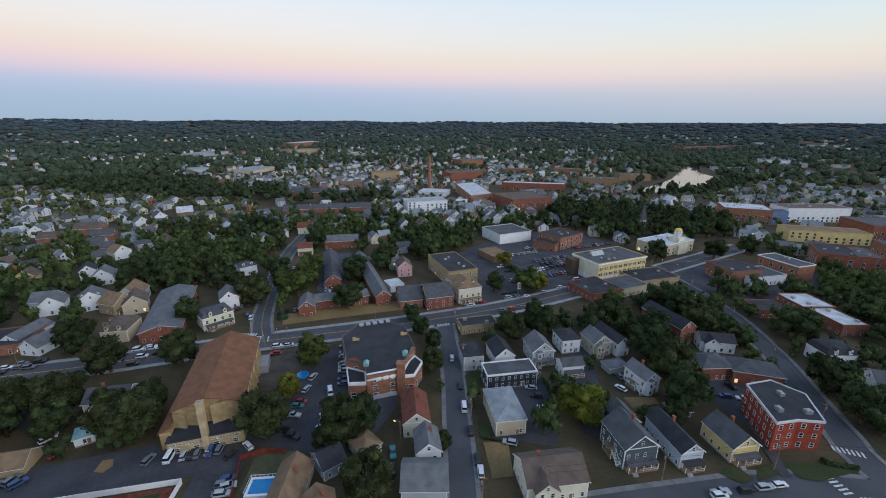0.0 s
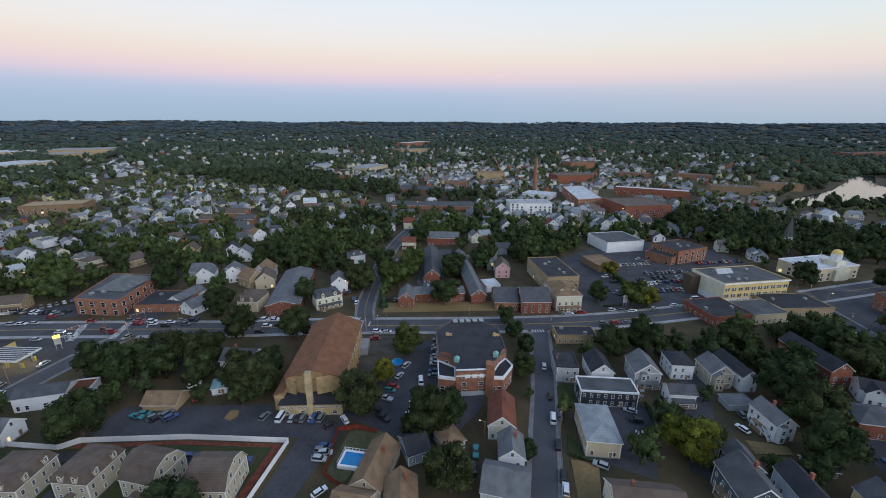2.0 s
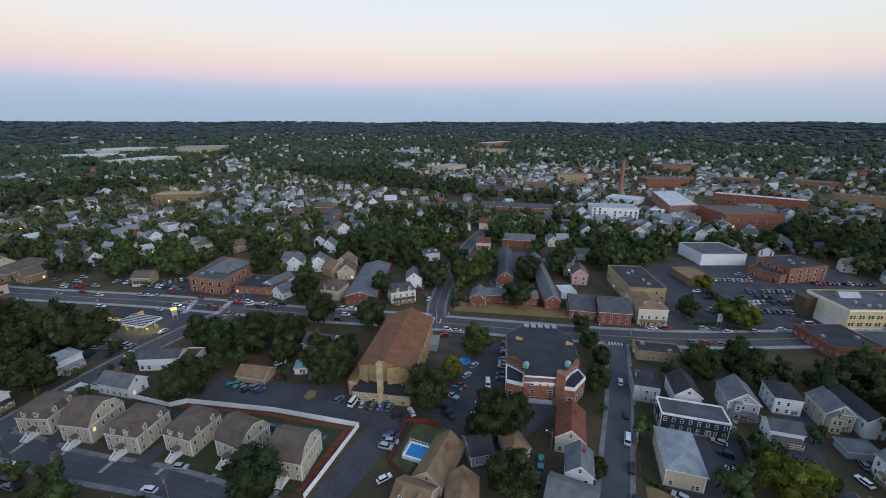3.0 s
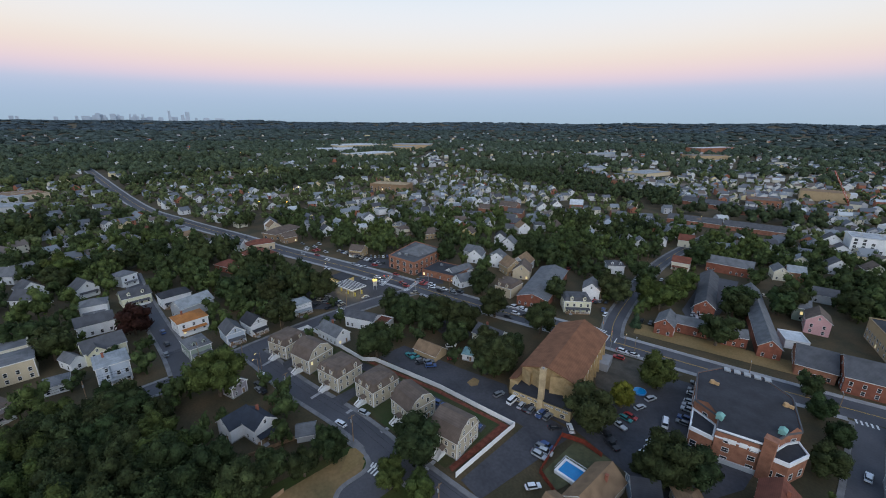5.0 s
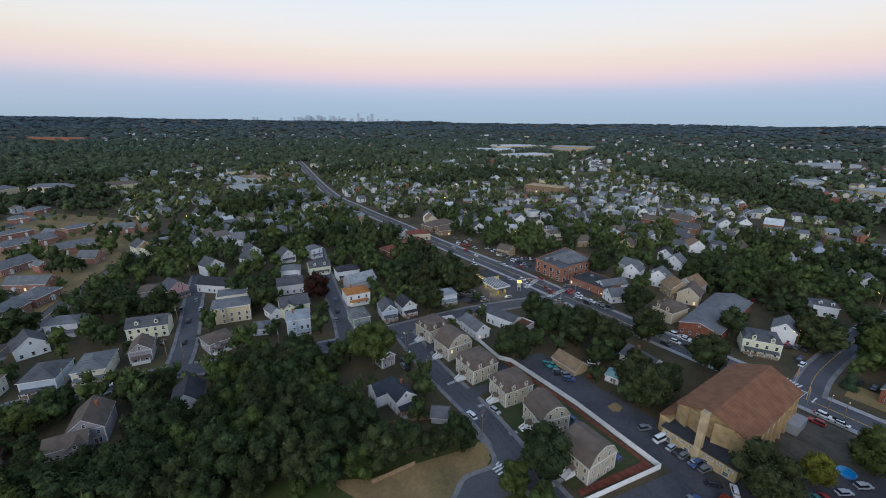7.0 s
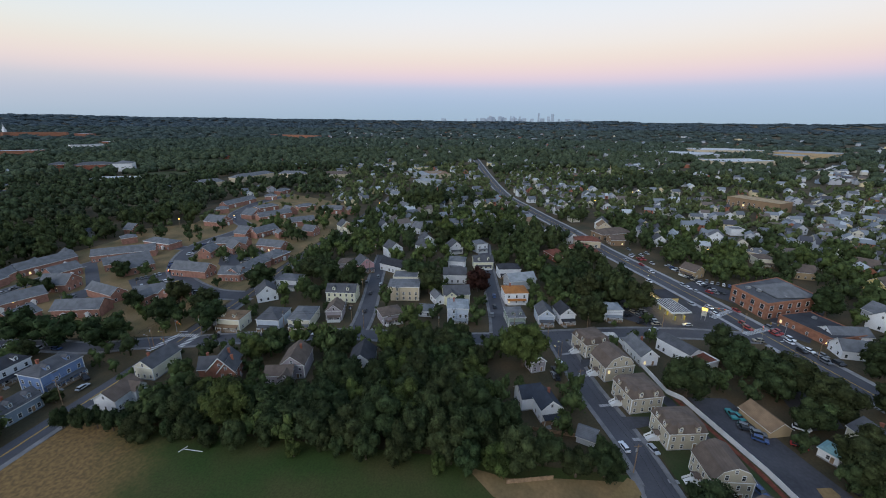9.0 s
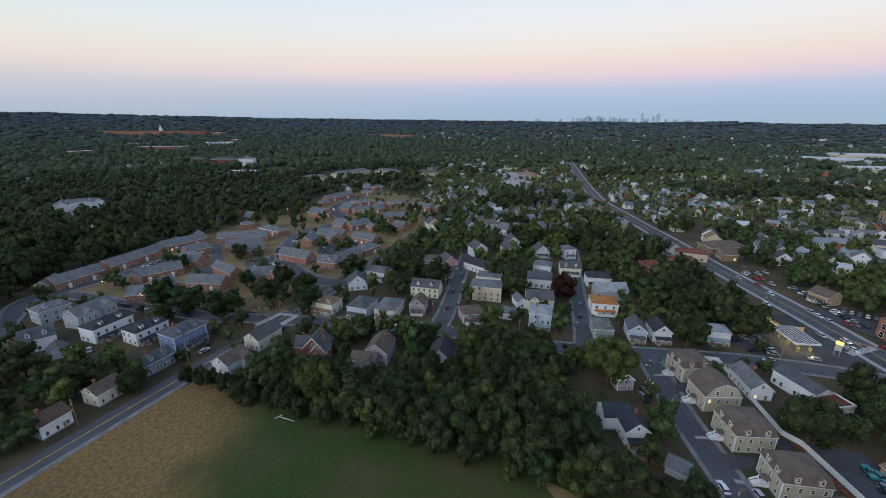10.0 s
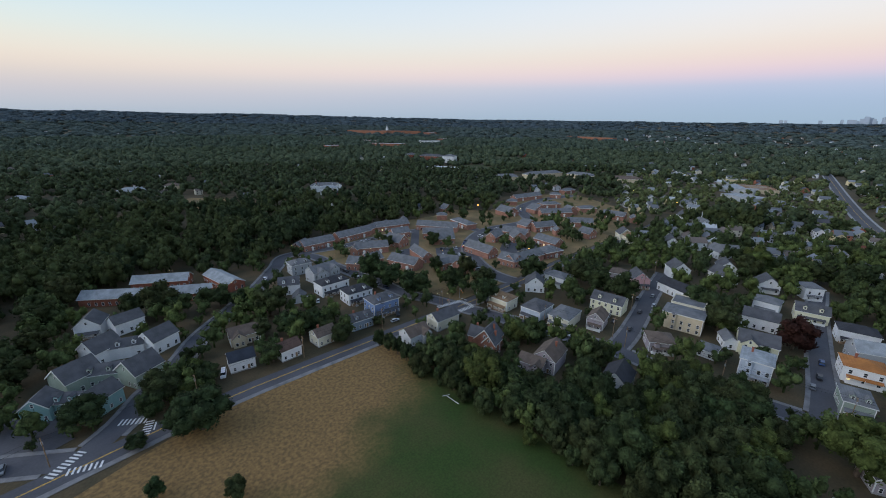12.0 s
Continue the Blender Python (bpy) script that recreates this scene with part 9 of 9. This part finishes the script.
car(-204.2, 85.9, 34.4, "", "", "")
car(-250.2, 136.8, 35, "", "", "")
car(-249.3, 139.8, 34.6, "", "", "")
car(-249.4, 143.7, 35, "", "", "")
car(-200.8, 145.8, 16, "red", "suv", "t")
car(-227.2, 125.8, 15.4, "white", "sedan", "h")
car(-114.4, 206.3, 106, "", "", "")
car(-113.2, 209.2, 106, "", "", "")
car(-110.2, 210.6, 106, "", "", "")
car(-102.1, 195.6, 106, "", "", "")
car(-72.2, 168.2, 16, "", "", "")
car(-76.8, 167.0, 16, "", "", "")
car(-118.4, 261.4, 104, "", "", "")
car(-106.9, 273.2, 104, "", "", "")
car(-69.8, 231.3, 106, "", "", "")
car_row(67.6, 327.6, 78.3, 315.7, 5, 43, 0.18, 269)
car_row(63.4, 277.9, 68.0, 267.6, 4, 25, 0.18, 270)
car_row(41.6, 277.8, 50.1, 259.7, 5, 26, 0.18, 271)
car_row(73.4, 283.4, 99.3, 293.2, 8, 111, 0.18, 272)

# ---- groves ----
grove([(-101, -112), (-101, -60), (-101, 0), (-103, 18), (-111, 10), (-120, 4), (-134, 4), (-146, -2), (-158, -2), (-164, -8), (-163, -42), (-140, -36), (-130, -58), (-122, -64), (-119, -112)], 8.4, 6.6, 5, 0.22, rise=1.85)
grove([(-96.5, -113), (-95.5, -60), (-96, 4), (-101, 12), (-101, -113)], 6.0, 3.4, 15, 0.35, rise=2.1)

join_far_cars()

# ---- distance: woods, far houses, hills ----
HOUSE_GRID = {}
for hx, hy, hr in HOUSES:
    HOUSE_GRID.setdefault((int(hx // 40), int(hy // 40)), []).append((hx, hy, hr))


def clear_of_houses(x, y, grow):
    for i in (-1, 0, 1):
        for j in (-1, 0, 1):
            for hx, hy, hr in HOUSE_GRID.get((int(x // 40) + i, int(y // 40) + j), ()):
                if (hx - x) ** 2 + (hy - y) ** 2 < (hr + grow) ** 2:
                    return False
    return True


OPEN = [[(-101.0, -145.2), (-99.5, 48.5), (69.3, 61.9), (80.8, -150.7)],
        [(23.3, 217.6), (105.3, 254.6), (148.5, 294.9), (148.9, 335.4), (118.3, 402.1), (35.3, 340.8), (9.1, 306.3)],
        [(-90.6, 98.3), (-20.2, 97.8), (-0.8, 184.2), (-90.7, 174.3)],
        [(-146.4, 63.8), (-59.8, 53.1), (-60.2, 103.2), (-146.3, 94.0)],
        [(247.4, 567.4), (325.1, 605.7), (392.9, 644.1), (524.7, 736.6), (554.1, 816.6), (557.8, 850.9), (625.4, 984.4), (569.1, 1007.9), (511.0, 904.1), (417.9, 775.1), (334.5, 696.1)],
        [(-619.2, -603.8), (-699.2, -658.6), (-754.6, -628.8), (-722.0, -545.7), (-628.1, -504.9)], [(-853.3, -665.7), (-951.1, -740.6), (-985.1, -646.3), (-872.4, -573.0)],
        [(-101.4, -566.3), (-139.7, -600.4), (-177.3, -558.6), (-162.9, -513.6), (-120.8, -516.3)], [(-262.2, -499.7), (-327.7, -489.9), (-327.7, -543.0), (-262.5, -552.4)],
        [(-239.5, 92.2), (-235.1, 144.3), (-191.8, 134.2), (-195.0, 84.0)]]
DENSE = [[(106.3, 475.8), (217.2, 527.6), (296.4, 411.3), (234.9, 328.2), (220.2, 344.6), (156.8, 357.7), (142.1, 406.8)],
         [(-975.2, 853.3), (-455.0, 679.5), (-132.8, 587.2), (-67.3, 567.2), (-100.1, 500.0), (-364.1, 539.1), (-738.6, 639.9)],
         [(-1026.1, 1027.6), (-573.5, 823.0), (-317.0, 629.1), (-164.0, 602.3), (-74.5, 586.5), (-64.2, 526.3), (-164.6, 516.9), (-338.1, 587.3), (-554.5, 652.0)],
         [(-268.4, 45.7), (-306.6, 70.1), (-257.7, 102.2), (-219.2, 90.2), (-219.5, 60.0)]]
RIVERSIDE = [(247.1, 546.9), (412.8, 603.5), (586.3, 739.2), (683.0, 957.1), (968.2, 1285.4), (741.6, 1497.5), (549.0, 1063.3), (471.4, 884.4), (334.9, 726.8)]
COURTS = [(-134.0, -289.0), (-149.7, -316.0), (-251.0, -322.0), (-340.0, -325.0), (-366.0, -292.0), (-470.0, -318.0), (-560.0, -300.0), (-480.0, -164.0), (-355.8, -143.0), (-213.0, -146.5), (-160.0, -147.0), (-146.0, -245.9)]


def free(x, y, r):
    if any(inside(x, y, o) for o in OPEN) or not clear_of_houses(x, y, r * 0.7) or on_road(x, y, None, r * 0.75):
        return False
    # few trees along the shops of the main street
    return not (-420 < x < 260 and any(abs(px - x) < 24 and abs(py - y) < 24 for px, py in ROADS[0][0][::3]))


def wooded(x, y):
    """How densely trees stand, 0 to 1, at a place of the town."""
    r = math.hypot(x, y)
    yaw = math.degrees(math.atan2(-x, y)) % 360
    d = 0.55 + 0.5 * noise.noise((x / 130, y / 130, 1.0))
    if any(inside(x, y, g) for g in DENSE):
        return 1.0
    if inside(x, y, COURTS):
        return 0.3
    if inside(x, y, RIVERSIDE):
        return 1.0
    if 112 < yaw < 215 and (r > 330 or (yaw > 128 and r > 300)):
        return 0.95
    if (yaw < 56 or yaw > 300) and 430 < r < 1500:
        d -= 0.24
    if 8 < yaw < 60 and 280 < r < 640:
        d += 0.02
    if 56 < yaw < 112 and r > 270:
        d += 0.1
    if 24 < yaw < 112 and 400 < r < 950:
        d += 0.16
    if yaw > 300 and r < 480:
        d -= 0.1
    return min(max(d, 0.12), 1)


def scatter():
    """Town trees as things close by, as joined woods further off."""
    rng = random.Random(3)
    far = []
    r = 120.0
    while r < 4600:
        step = 8.0 if r < 420 else 11 if r < 900 else 20 if r < 1800 else 40 if r < 3000 else 65
        n = int(math.radians(252) * r / step)
        for i in range(n):
            yaw = math.radians(-60 + 252 * (i + rng.random()) / n)
            q = r + rng.uniform(-0.5, 0.5) * step
            x, y = -q * math.sin(yaw), q * math.cos(yaw)
            deep = wooded(x, y) > 0.9
            if rng.random() > wooded(x, y) * (0.62 if deep and q < 950 else 1.0 if q < 420 else 0.95):
                continue
            rad = (rng.uniform(5.0, 9.0) * (1 + 0.4 * noise.noise((x / 55, y / 55, 4.0))) if deep else rng.uniform(3.0, 6.0) if q < 270 or q > 460 else rng.uniform(3.2, 7.0)) if q < 900 else step * rng.uniform(0.36, 0.6)
            if q < 480 and not free(x, y, rad):
                rad *= 0.6
            if q < 430 and rng.random() < (0.85 if q < 270 else 0.66):
                i, j = int(x * 1.06 // 40), int(y * 1.06 // 40)
                if screens(x, y, rad * 1.9, [hh for di in (-1, 0, 1) for dj in (-1, 0, 1) for hh in HOUSE_GRID.get((i + di, j + dj), ())]):
                    continue
            if not free(x, y, rad) if q < 1100 else q < 2600 and (not clear_of_houses(x, y, 14) or any(inside(x, y, o) for o in OPEN)):
                continue
            far.append((x, y, rad))
        r += step * 0.8
    return far


PROTO = {}


def proto(kind, i):
    if (kind, i) not in PROTO:
        if kind == "mid":
            s = crown_mesh(200 + i, 4, 130, 0.12, 1, bumps=1)
        elif kind == "few":
            s = crown_mesh(230 + i, 2, 14, 0.17, 1, bumps=0)
        else:
            rng = random.Random(i)
            s = Shape()
            add_blob(s, rng, (0, 0, 0.9), 1.0, 0.8, 1)
            for _ in range(5):
                d = Vector((rng.gauss(0, 1), rng.gauss(0, 1), abs(rng.gauss(0.4, 0.8)))).normalized()
                spray(s, rng, d * 1.0 + Vector((0, 0, 0.9)), d, 0.3)
        if kind == "mid":
            s.tube((0, 0, -0.5), (0, 0, 0.9), 0.1, 0.06, 5)
        PROTO[kind, i] = (np.array(s.v), s.f)
    return PROTO[kind, i]


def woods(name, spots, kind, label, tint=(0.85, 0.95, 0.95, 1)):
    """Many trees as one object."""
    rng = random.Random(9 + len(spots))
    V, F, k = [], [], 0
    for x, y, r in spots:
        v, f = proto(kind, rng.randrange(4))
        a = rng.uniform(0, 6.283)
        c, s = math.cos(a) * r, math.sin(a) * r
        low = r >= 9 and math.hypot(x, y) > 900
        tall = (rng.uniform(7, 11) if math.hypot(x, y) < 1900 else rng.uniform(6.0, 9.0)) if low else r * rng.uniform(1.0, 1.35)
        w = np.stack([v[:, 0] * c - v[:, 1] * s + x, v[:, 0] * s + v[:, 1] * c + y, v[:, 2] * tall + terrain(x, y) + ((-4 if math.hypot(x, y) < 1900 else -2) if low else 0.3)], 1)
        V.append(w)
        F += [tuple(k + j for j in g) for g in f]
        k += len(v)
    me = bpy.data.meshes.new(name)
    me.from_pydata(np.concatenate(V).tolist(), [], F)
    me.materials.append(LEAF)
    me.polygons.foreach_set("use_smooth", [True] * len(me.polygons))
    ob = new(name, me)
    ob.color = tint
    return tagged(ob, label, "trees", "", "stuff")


def far_houses():
    """Gabled houses of the far town, too many to count."""
    rng = random.Random(21)
    walls, roofs, panes = Shape(), Shape(), Shape()
    spots = []
    for _ in range(15000):
        yaw, r = rng.uniform(-58, 185), 380 * math.exp(rng.random() * 1.85)
        x, y = -r * math.sin(math.radians(yaw)), r * math.cos(math.radians(yaw))
        dens = (0.9 if yaw < 22 else 0.75) if yaw < 54 and 420 < r < 1600 else 0.36 if yaw < 112 else 0.03
        if yaw < -22 and r > 900:
            dens = 0.25
        if inside(x, y, COURTS) or inside(x, y, RIVERSIDE) or any(inside(x, y, g) for g in DENSE) or rng.random() > dens * (0.5 + 0.9 * noise.noise((x / 200, y / 200, 5.0)) + 0.35):
            continue
        if not free(x, y, 14) or any((x - a) ** 2 + (y - b) ** 2 < 260 for a, b in spots[-500:]):
            continue
        spots.append((x, y))
        w, d, e = rng.uniform(7, 10), rng.uniform(8, 12.5), rng.uniform(4.6, 6.8)
        if rng.random() < 0.03 and r > 750:
            w, d, e = rng.uniform(20, 42), rng.uniform(14, 22), rng.uniform(5, 8)
        rise = 0.35 * w if w < 20 else 0.3
        m = pose(x, y, terrain(x, y), 0, 0, yaw + rng.choice((0, 90)) + rng.gauss(18, 8))
        hw, hd = w / 2, d / 2
        P = lambda *p: tuple(m @ Vector(p))
        k = len(walls.v)
        walls.v += [P(-hw, -hd, 0), P(hw, -hd, 0), P(hw, hd, 0), P(-hw, hd, 0), P(-hw, -hd, e), P(hw, -hd, e), P(hw, hd, e), P(-hw, hd, e), P(0, -hd, e + rise), P(0, hd, e + rise)]
        walls.f += [tuple(k + j for j in f) for f in ((0, 1, 5, 8, 4), (2, 3, 7, 9, 6), (1, 2, 6, 5), (3, 0, 4, 7))]
        o = 0.4
        k = len(roofs.v)
        roofs.v += [P(-hw - o, -hd - o, e - 0.1), P(-hw - o, hd + o, e - 0.1), P(0, hd + o, e + rise + 0.15), P(0, -hd - o, e + rise + 0.15), P(hw + o, -hd - o, e - 0.1), P(hw + o, hd + o, e - 0.1)]
        roofs.f += [(k + 0, k + 3, k + 2, k + 1), (k + 4, k + 5, k + 2, k + 3)]
        if r < 700:
            for u in (-0.3, 0.3):
                for z in (1.3, e * 0.5 + 1.0):
                    for a, b in ((-hd - 0.04, "f"), (hw + 0.04, "r"), (-hw - 0.04, "l")):
                        k = len(panes.v)
                        if b == "f":
                            panes.v += [P(u * w - 0.5, a, z), P(u * w + 0.5, a, z), P(u * w + 0.5, a, z + 1.5), P(u * w - 0.5, a, z + 1.5)]
                        else:
                            panes.v += [P(a, u * d - 0.5, z), P(a, u * d + 0.5, z), P(a, u * d + 0.5, z + 1.5), P(a, u * d - 0.5, z + 1.5)]
                        panes.f.append((k, k + 1, k + 2, k + 3))
    walls.m, roofs.m, panes.m = [0] * len(walls.f), [0] * len(roofs.f), [0] * len(panes.f)
    tagged(part("far_house_windows", panes, GLASS), "dark small windows of distant wooden houses", "windows", "", "stuff")
    ob = part("far_house_walls", walls, FAR_WALL)
    tagged(ob, "white and pale walls of distant wooden houses", "houses", "", "stuff")
    ob = part("far_house_roofs", roofs, FAR_ROOF)
    tagged(ob, "grey and brown roofs of distant wooden houses", "roofs", "", "stuff")


def island_ramp(name, stops):
    m = material(name, (0.5, 0.5, 0.5), 0.8, 0.06, 0.3, 3.0)
    n, l = m.node_tree.nodes, m.node_tree.links
    ramp, geo = n.new("ShaderNodeValToRGB"), n.new("ShaderNodeNewGeometry")
    ramp.color_ramp.interpolation = "CONSTANT"
    el = ramp.color_ramp.elements
    while len(el) < len(stops):
        el.new(0.5)
    for e, (p, c) in zip(el, stops):
        e.position, e.color = p, (*c, 1)
    l.new(geo.outputs["Random Per Island"], ramp.inputs[0])
    l.new(ramp.outputs[0], n["Principled BSDF"].inputs["Base Color"])
    return m


FAR_WALL = island_ramp("far_walls", [(0.0, (0.6, 0.61, 0.62)), (0.34, (0.56, 0.53, 0.44)), (0.56, (0.42, 0.43, 0.46)), (0.75, (0.32, 0.13, 0.08)), (0.88, (0.62, 0.52, 0.32)), (0.95, (0.3, 0.36, 0.44))])
FAR_ROOF = island_ramp("far_roofs", [(0.0, (0.12, 0.13, 0.145)), (0.35, (0.2, 0.22, 0.24)), (0.6, (0.14, 0.115, 0.1)), (0.8, (0.07, 0.07, 0.08)), (0.92, (0.45, 0.48, 0.5))])
far_houses()
SPOTS = scatter()


def clump(p):
    """Which of three shades of green a tree has: neighbours lean the same way."""
    return min(max(int((noise.noise((p[0] / 38, p[1] / 38, 5.0)) + 0.5 * noise.noise((p[0] * 3, p[1] * 3, 2.0))) * 2.4 + 1.5), 0), 2)


TOWN = [s for s in SPOTS if math.hypot(s[0], s[1]) < 460 and wooded(s[0], s[1]) <= 0.9]
woods("town_trees", [s for s in TOWN if clump(s) == 0], "mid", "dark green broadleaf trees between the houses of the town", (0.85, 0.95, 0.92, 1))
woods("town_trees", [s for s in TOWN if clump(s) == 1], "mid", "mid-green broadleaf trees between the houses of the town", (1.25, 1.3, 1.12, 1))
woods("town_trees", [s for s in TOWN if clump(s) == 2], "mid", "fresh green broadleaf trees between the houses of the town", (1.6, 1.58, 1.2, 1))
OUTER = [s for s in SPOTS if 460 <= math.hypot(s[0], s[1]) < 950 and wooded(s[0], s[1]) <= 0.9]
# raised, bluer tints: the haze of distance put into the leaf colour
woods("outer_trees", [s for s in OUTER if clump(s) == 0], "few", "dark green trees among the outer houses, haze in their colour", (1.35, 1.38, 1.55, 1))
woods("outer_trees", [s for s in OUTER if clump(s) > 0], "few", "mid-green trees among the outer houses, haze in their colour", (1.8, 1.75, 1.7, 1))
DEEP = [s for s in SPOTS if math.hypot(s[0], s[1]) < 950 and wooded(s[0], s[1]) > 0.9]
woods("deep_woods", [s for s in DEEP if clump(s) == 0 and math.hypot(s[0], s[1]) < 520], "mid", "very dark green crowns of a dense wood", (0.66, 0.72, 0.76, 1))
woods("deep_woods", [s for s in DEEP if clump(s) > 0 and math.hypot(s[0], s[1]) < 520], "mid", "dark olive crowns of a dense wood", (1.0, 1.0, 0.92, 1))
# the farther half is tinted bluer, as haze in its colour
woods("deep_woods", [s for s in DEEP if clump(s) == 0 and math.hypot(s[0], s[1]) >= 520], "few", "very dark green crowns of a far dense wood, haze-tinted", (0.75, 0.8, 1.0, 1))
woods("deep_woods", [s for s in DEEP if clump(s) > 0 and math.hypot(s[0], s[1]) >= 520], "few", "dark olive crowns of a far dense wood, haze-tinted", (0.95, 0.98, 1.1, 1))
# blue rises ring by ring: aerial haze painted into the leaf colour
woods("far_woods", [s for s in SPOTS if 950 <= math.hypot(s[0], s[1]) < 1400], "low", "dark woods beyond the town, haze tinted into their colour", (1.25, 1.3, 1.75, 1))
woods("far_woods", [s for s in SPOTS if 1400 <= math.hypot(s[0], s[1]) < 1900], "low", "dark woods beyond the town, tinted blue for distant haze", (1.25, 1.35, 2.2, 1))
woods("hill_woods", [s for s in SPOTS if 1900 <= math.hypot(s[0], s[1]) < 2700], "low", "dark woods on the nearer hills, tinted blue for haze", (1.25, 1.35, 2.9, 1))
woods("hill_woods", [s for s in SPOTS if math.hypot(s[0], s[1]) >= 2700], "low", "woods covering the low hills to the horizon, tinted for haze", (1.3, 1.4, 3.8, 1))

# ---- poles and lamps along the streets ----
def along(pts, gap, off, start=10.0):
    """Places beside a line, with its direction."""
    left, out = start, []
    for a, b in zip(pts, pts[1:]):
        a, b = Vector(a), Vector(b)
        d = (b - a).length
        while left < d:
            p = a + (b - a) * left / d
            t = (b - a) / d
            out.append((p.x - t.y * off, p.y + t.x * off, math.degrees(math.atan2(t.y, t.x))))
            left += gap
        left -= d
    return out


for index, gap, off in ((1, 34, -5.0), (4, 36, 6.0), (5, 38, 5.2), (6, 38, -5.6), (7, 36, 5.0), (9, 40, 6.8), (3, 40, -6.2)):
    spots = [p for p in along(ROADS[index][0], gap, off) if math.hypot(p[0], p[1]) < 330]
    for px, py, rz in spots:
        utility_pole(px, py, rz + 90)
    if len(spots) > 1:
        ob = thing("overhead_wire", "thin black overhead wires strung between utility poles", "wire", pose(0, 0, 0))
        for (ax, ay, r0), (bx, by, r1) in zip(spots, spots[1:]):
            for o in (-1.0, 1.0):
                nx, ny = -math.sin(math.radians(r0)) * o, math.cos(math.radians(r0)) * o
                s = Shape()
                for k in range(7):
                    u = k / 6
                    x, y, z = ax + (bx - ax) * u + nx, ay + (by - ay) * u + ny, 10.1 - 0.9 * 4 * u * (1 - u)
                    s.v += [(x, y, z + 0.035), (x - nx * 0.03, y - ny * 0.03, z - 0.02), (x + nx * 0.03, y + ny * 0.03, z - 0.02)]
                    if k:
                        for i in range(3):
                            j = (i + 1) % 3
                            s.f.append((3 * k - 3 + i, 3 * k - 3 + j, 3 * k + j, 3 * k + i))
                            s.m.append(0)
                part("wire", s, RUBBER, ob)


def far_lamps():
    """Distant amber street lights, each a small bulb on a thin pole."""
    rng = random.Random(77)
    s = Shape()
    for _ in range(95):
        yaw, r = math.radians(rng.uniform(-55, 182)), 420 * math.exp(rng.random() * 1.9)
        x, y = -r * math.sin(yaw), r * math.cos(yaw)
        if wooded(x, y) > 0.9 and rng.random() < 0.8:
            continue
        z = terrain(x, y) + 9.5
        s.box(x, y, z, 0.5, 0.5, 0.35)
        s.box(x, y, z - 9.5, 0.12, 0.12, 9.5, 1)
    ob = part("far_street_lights", s, [LAMP, WOOD])
    tagged(ob, "tiny amber street lights of the far town", "street lights", "", "stuff")


far_lamps()
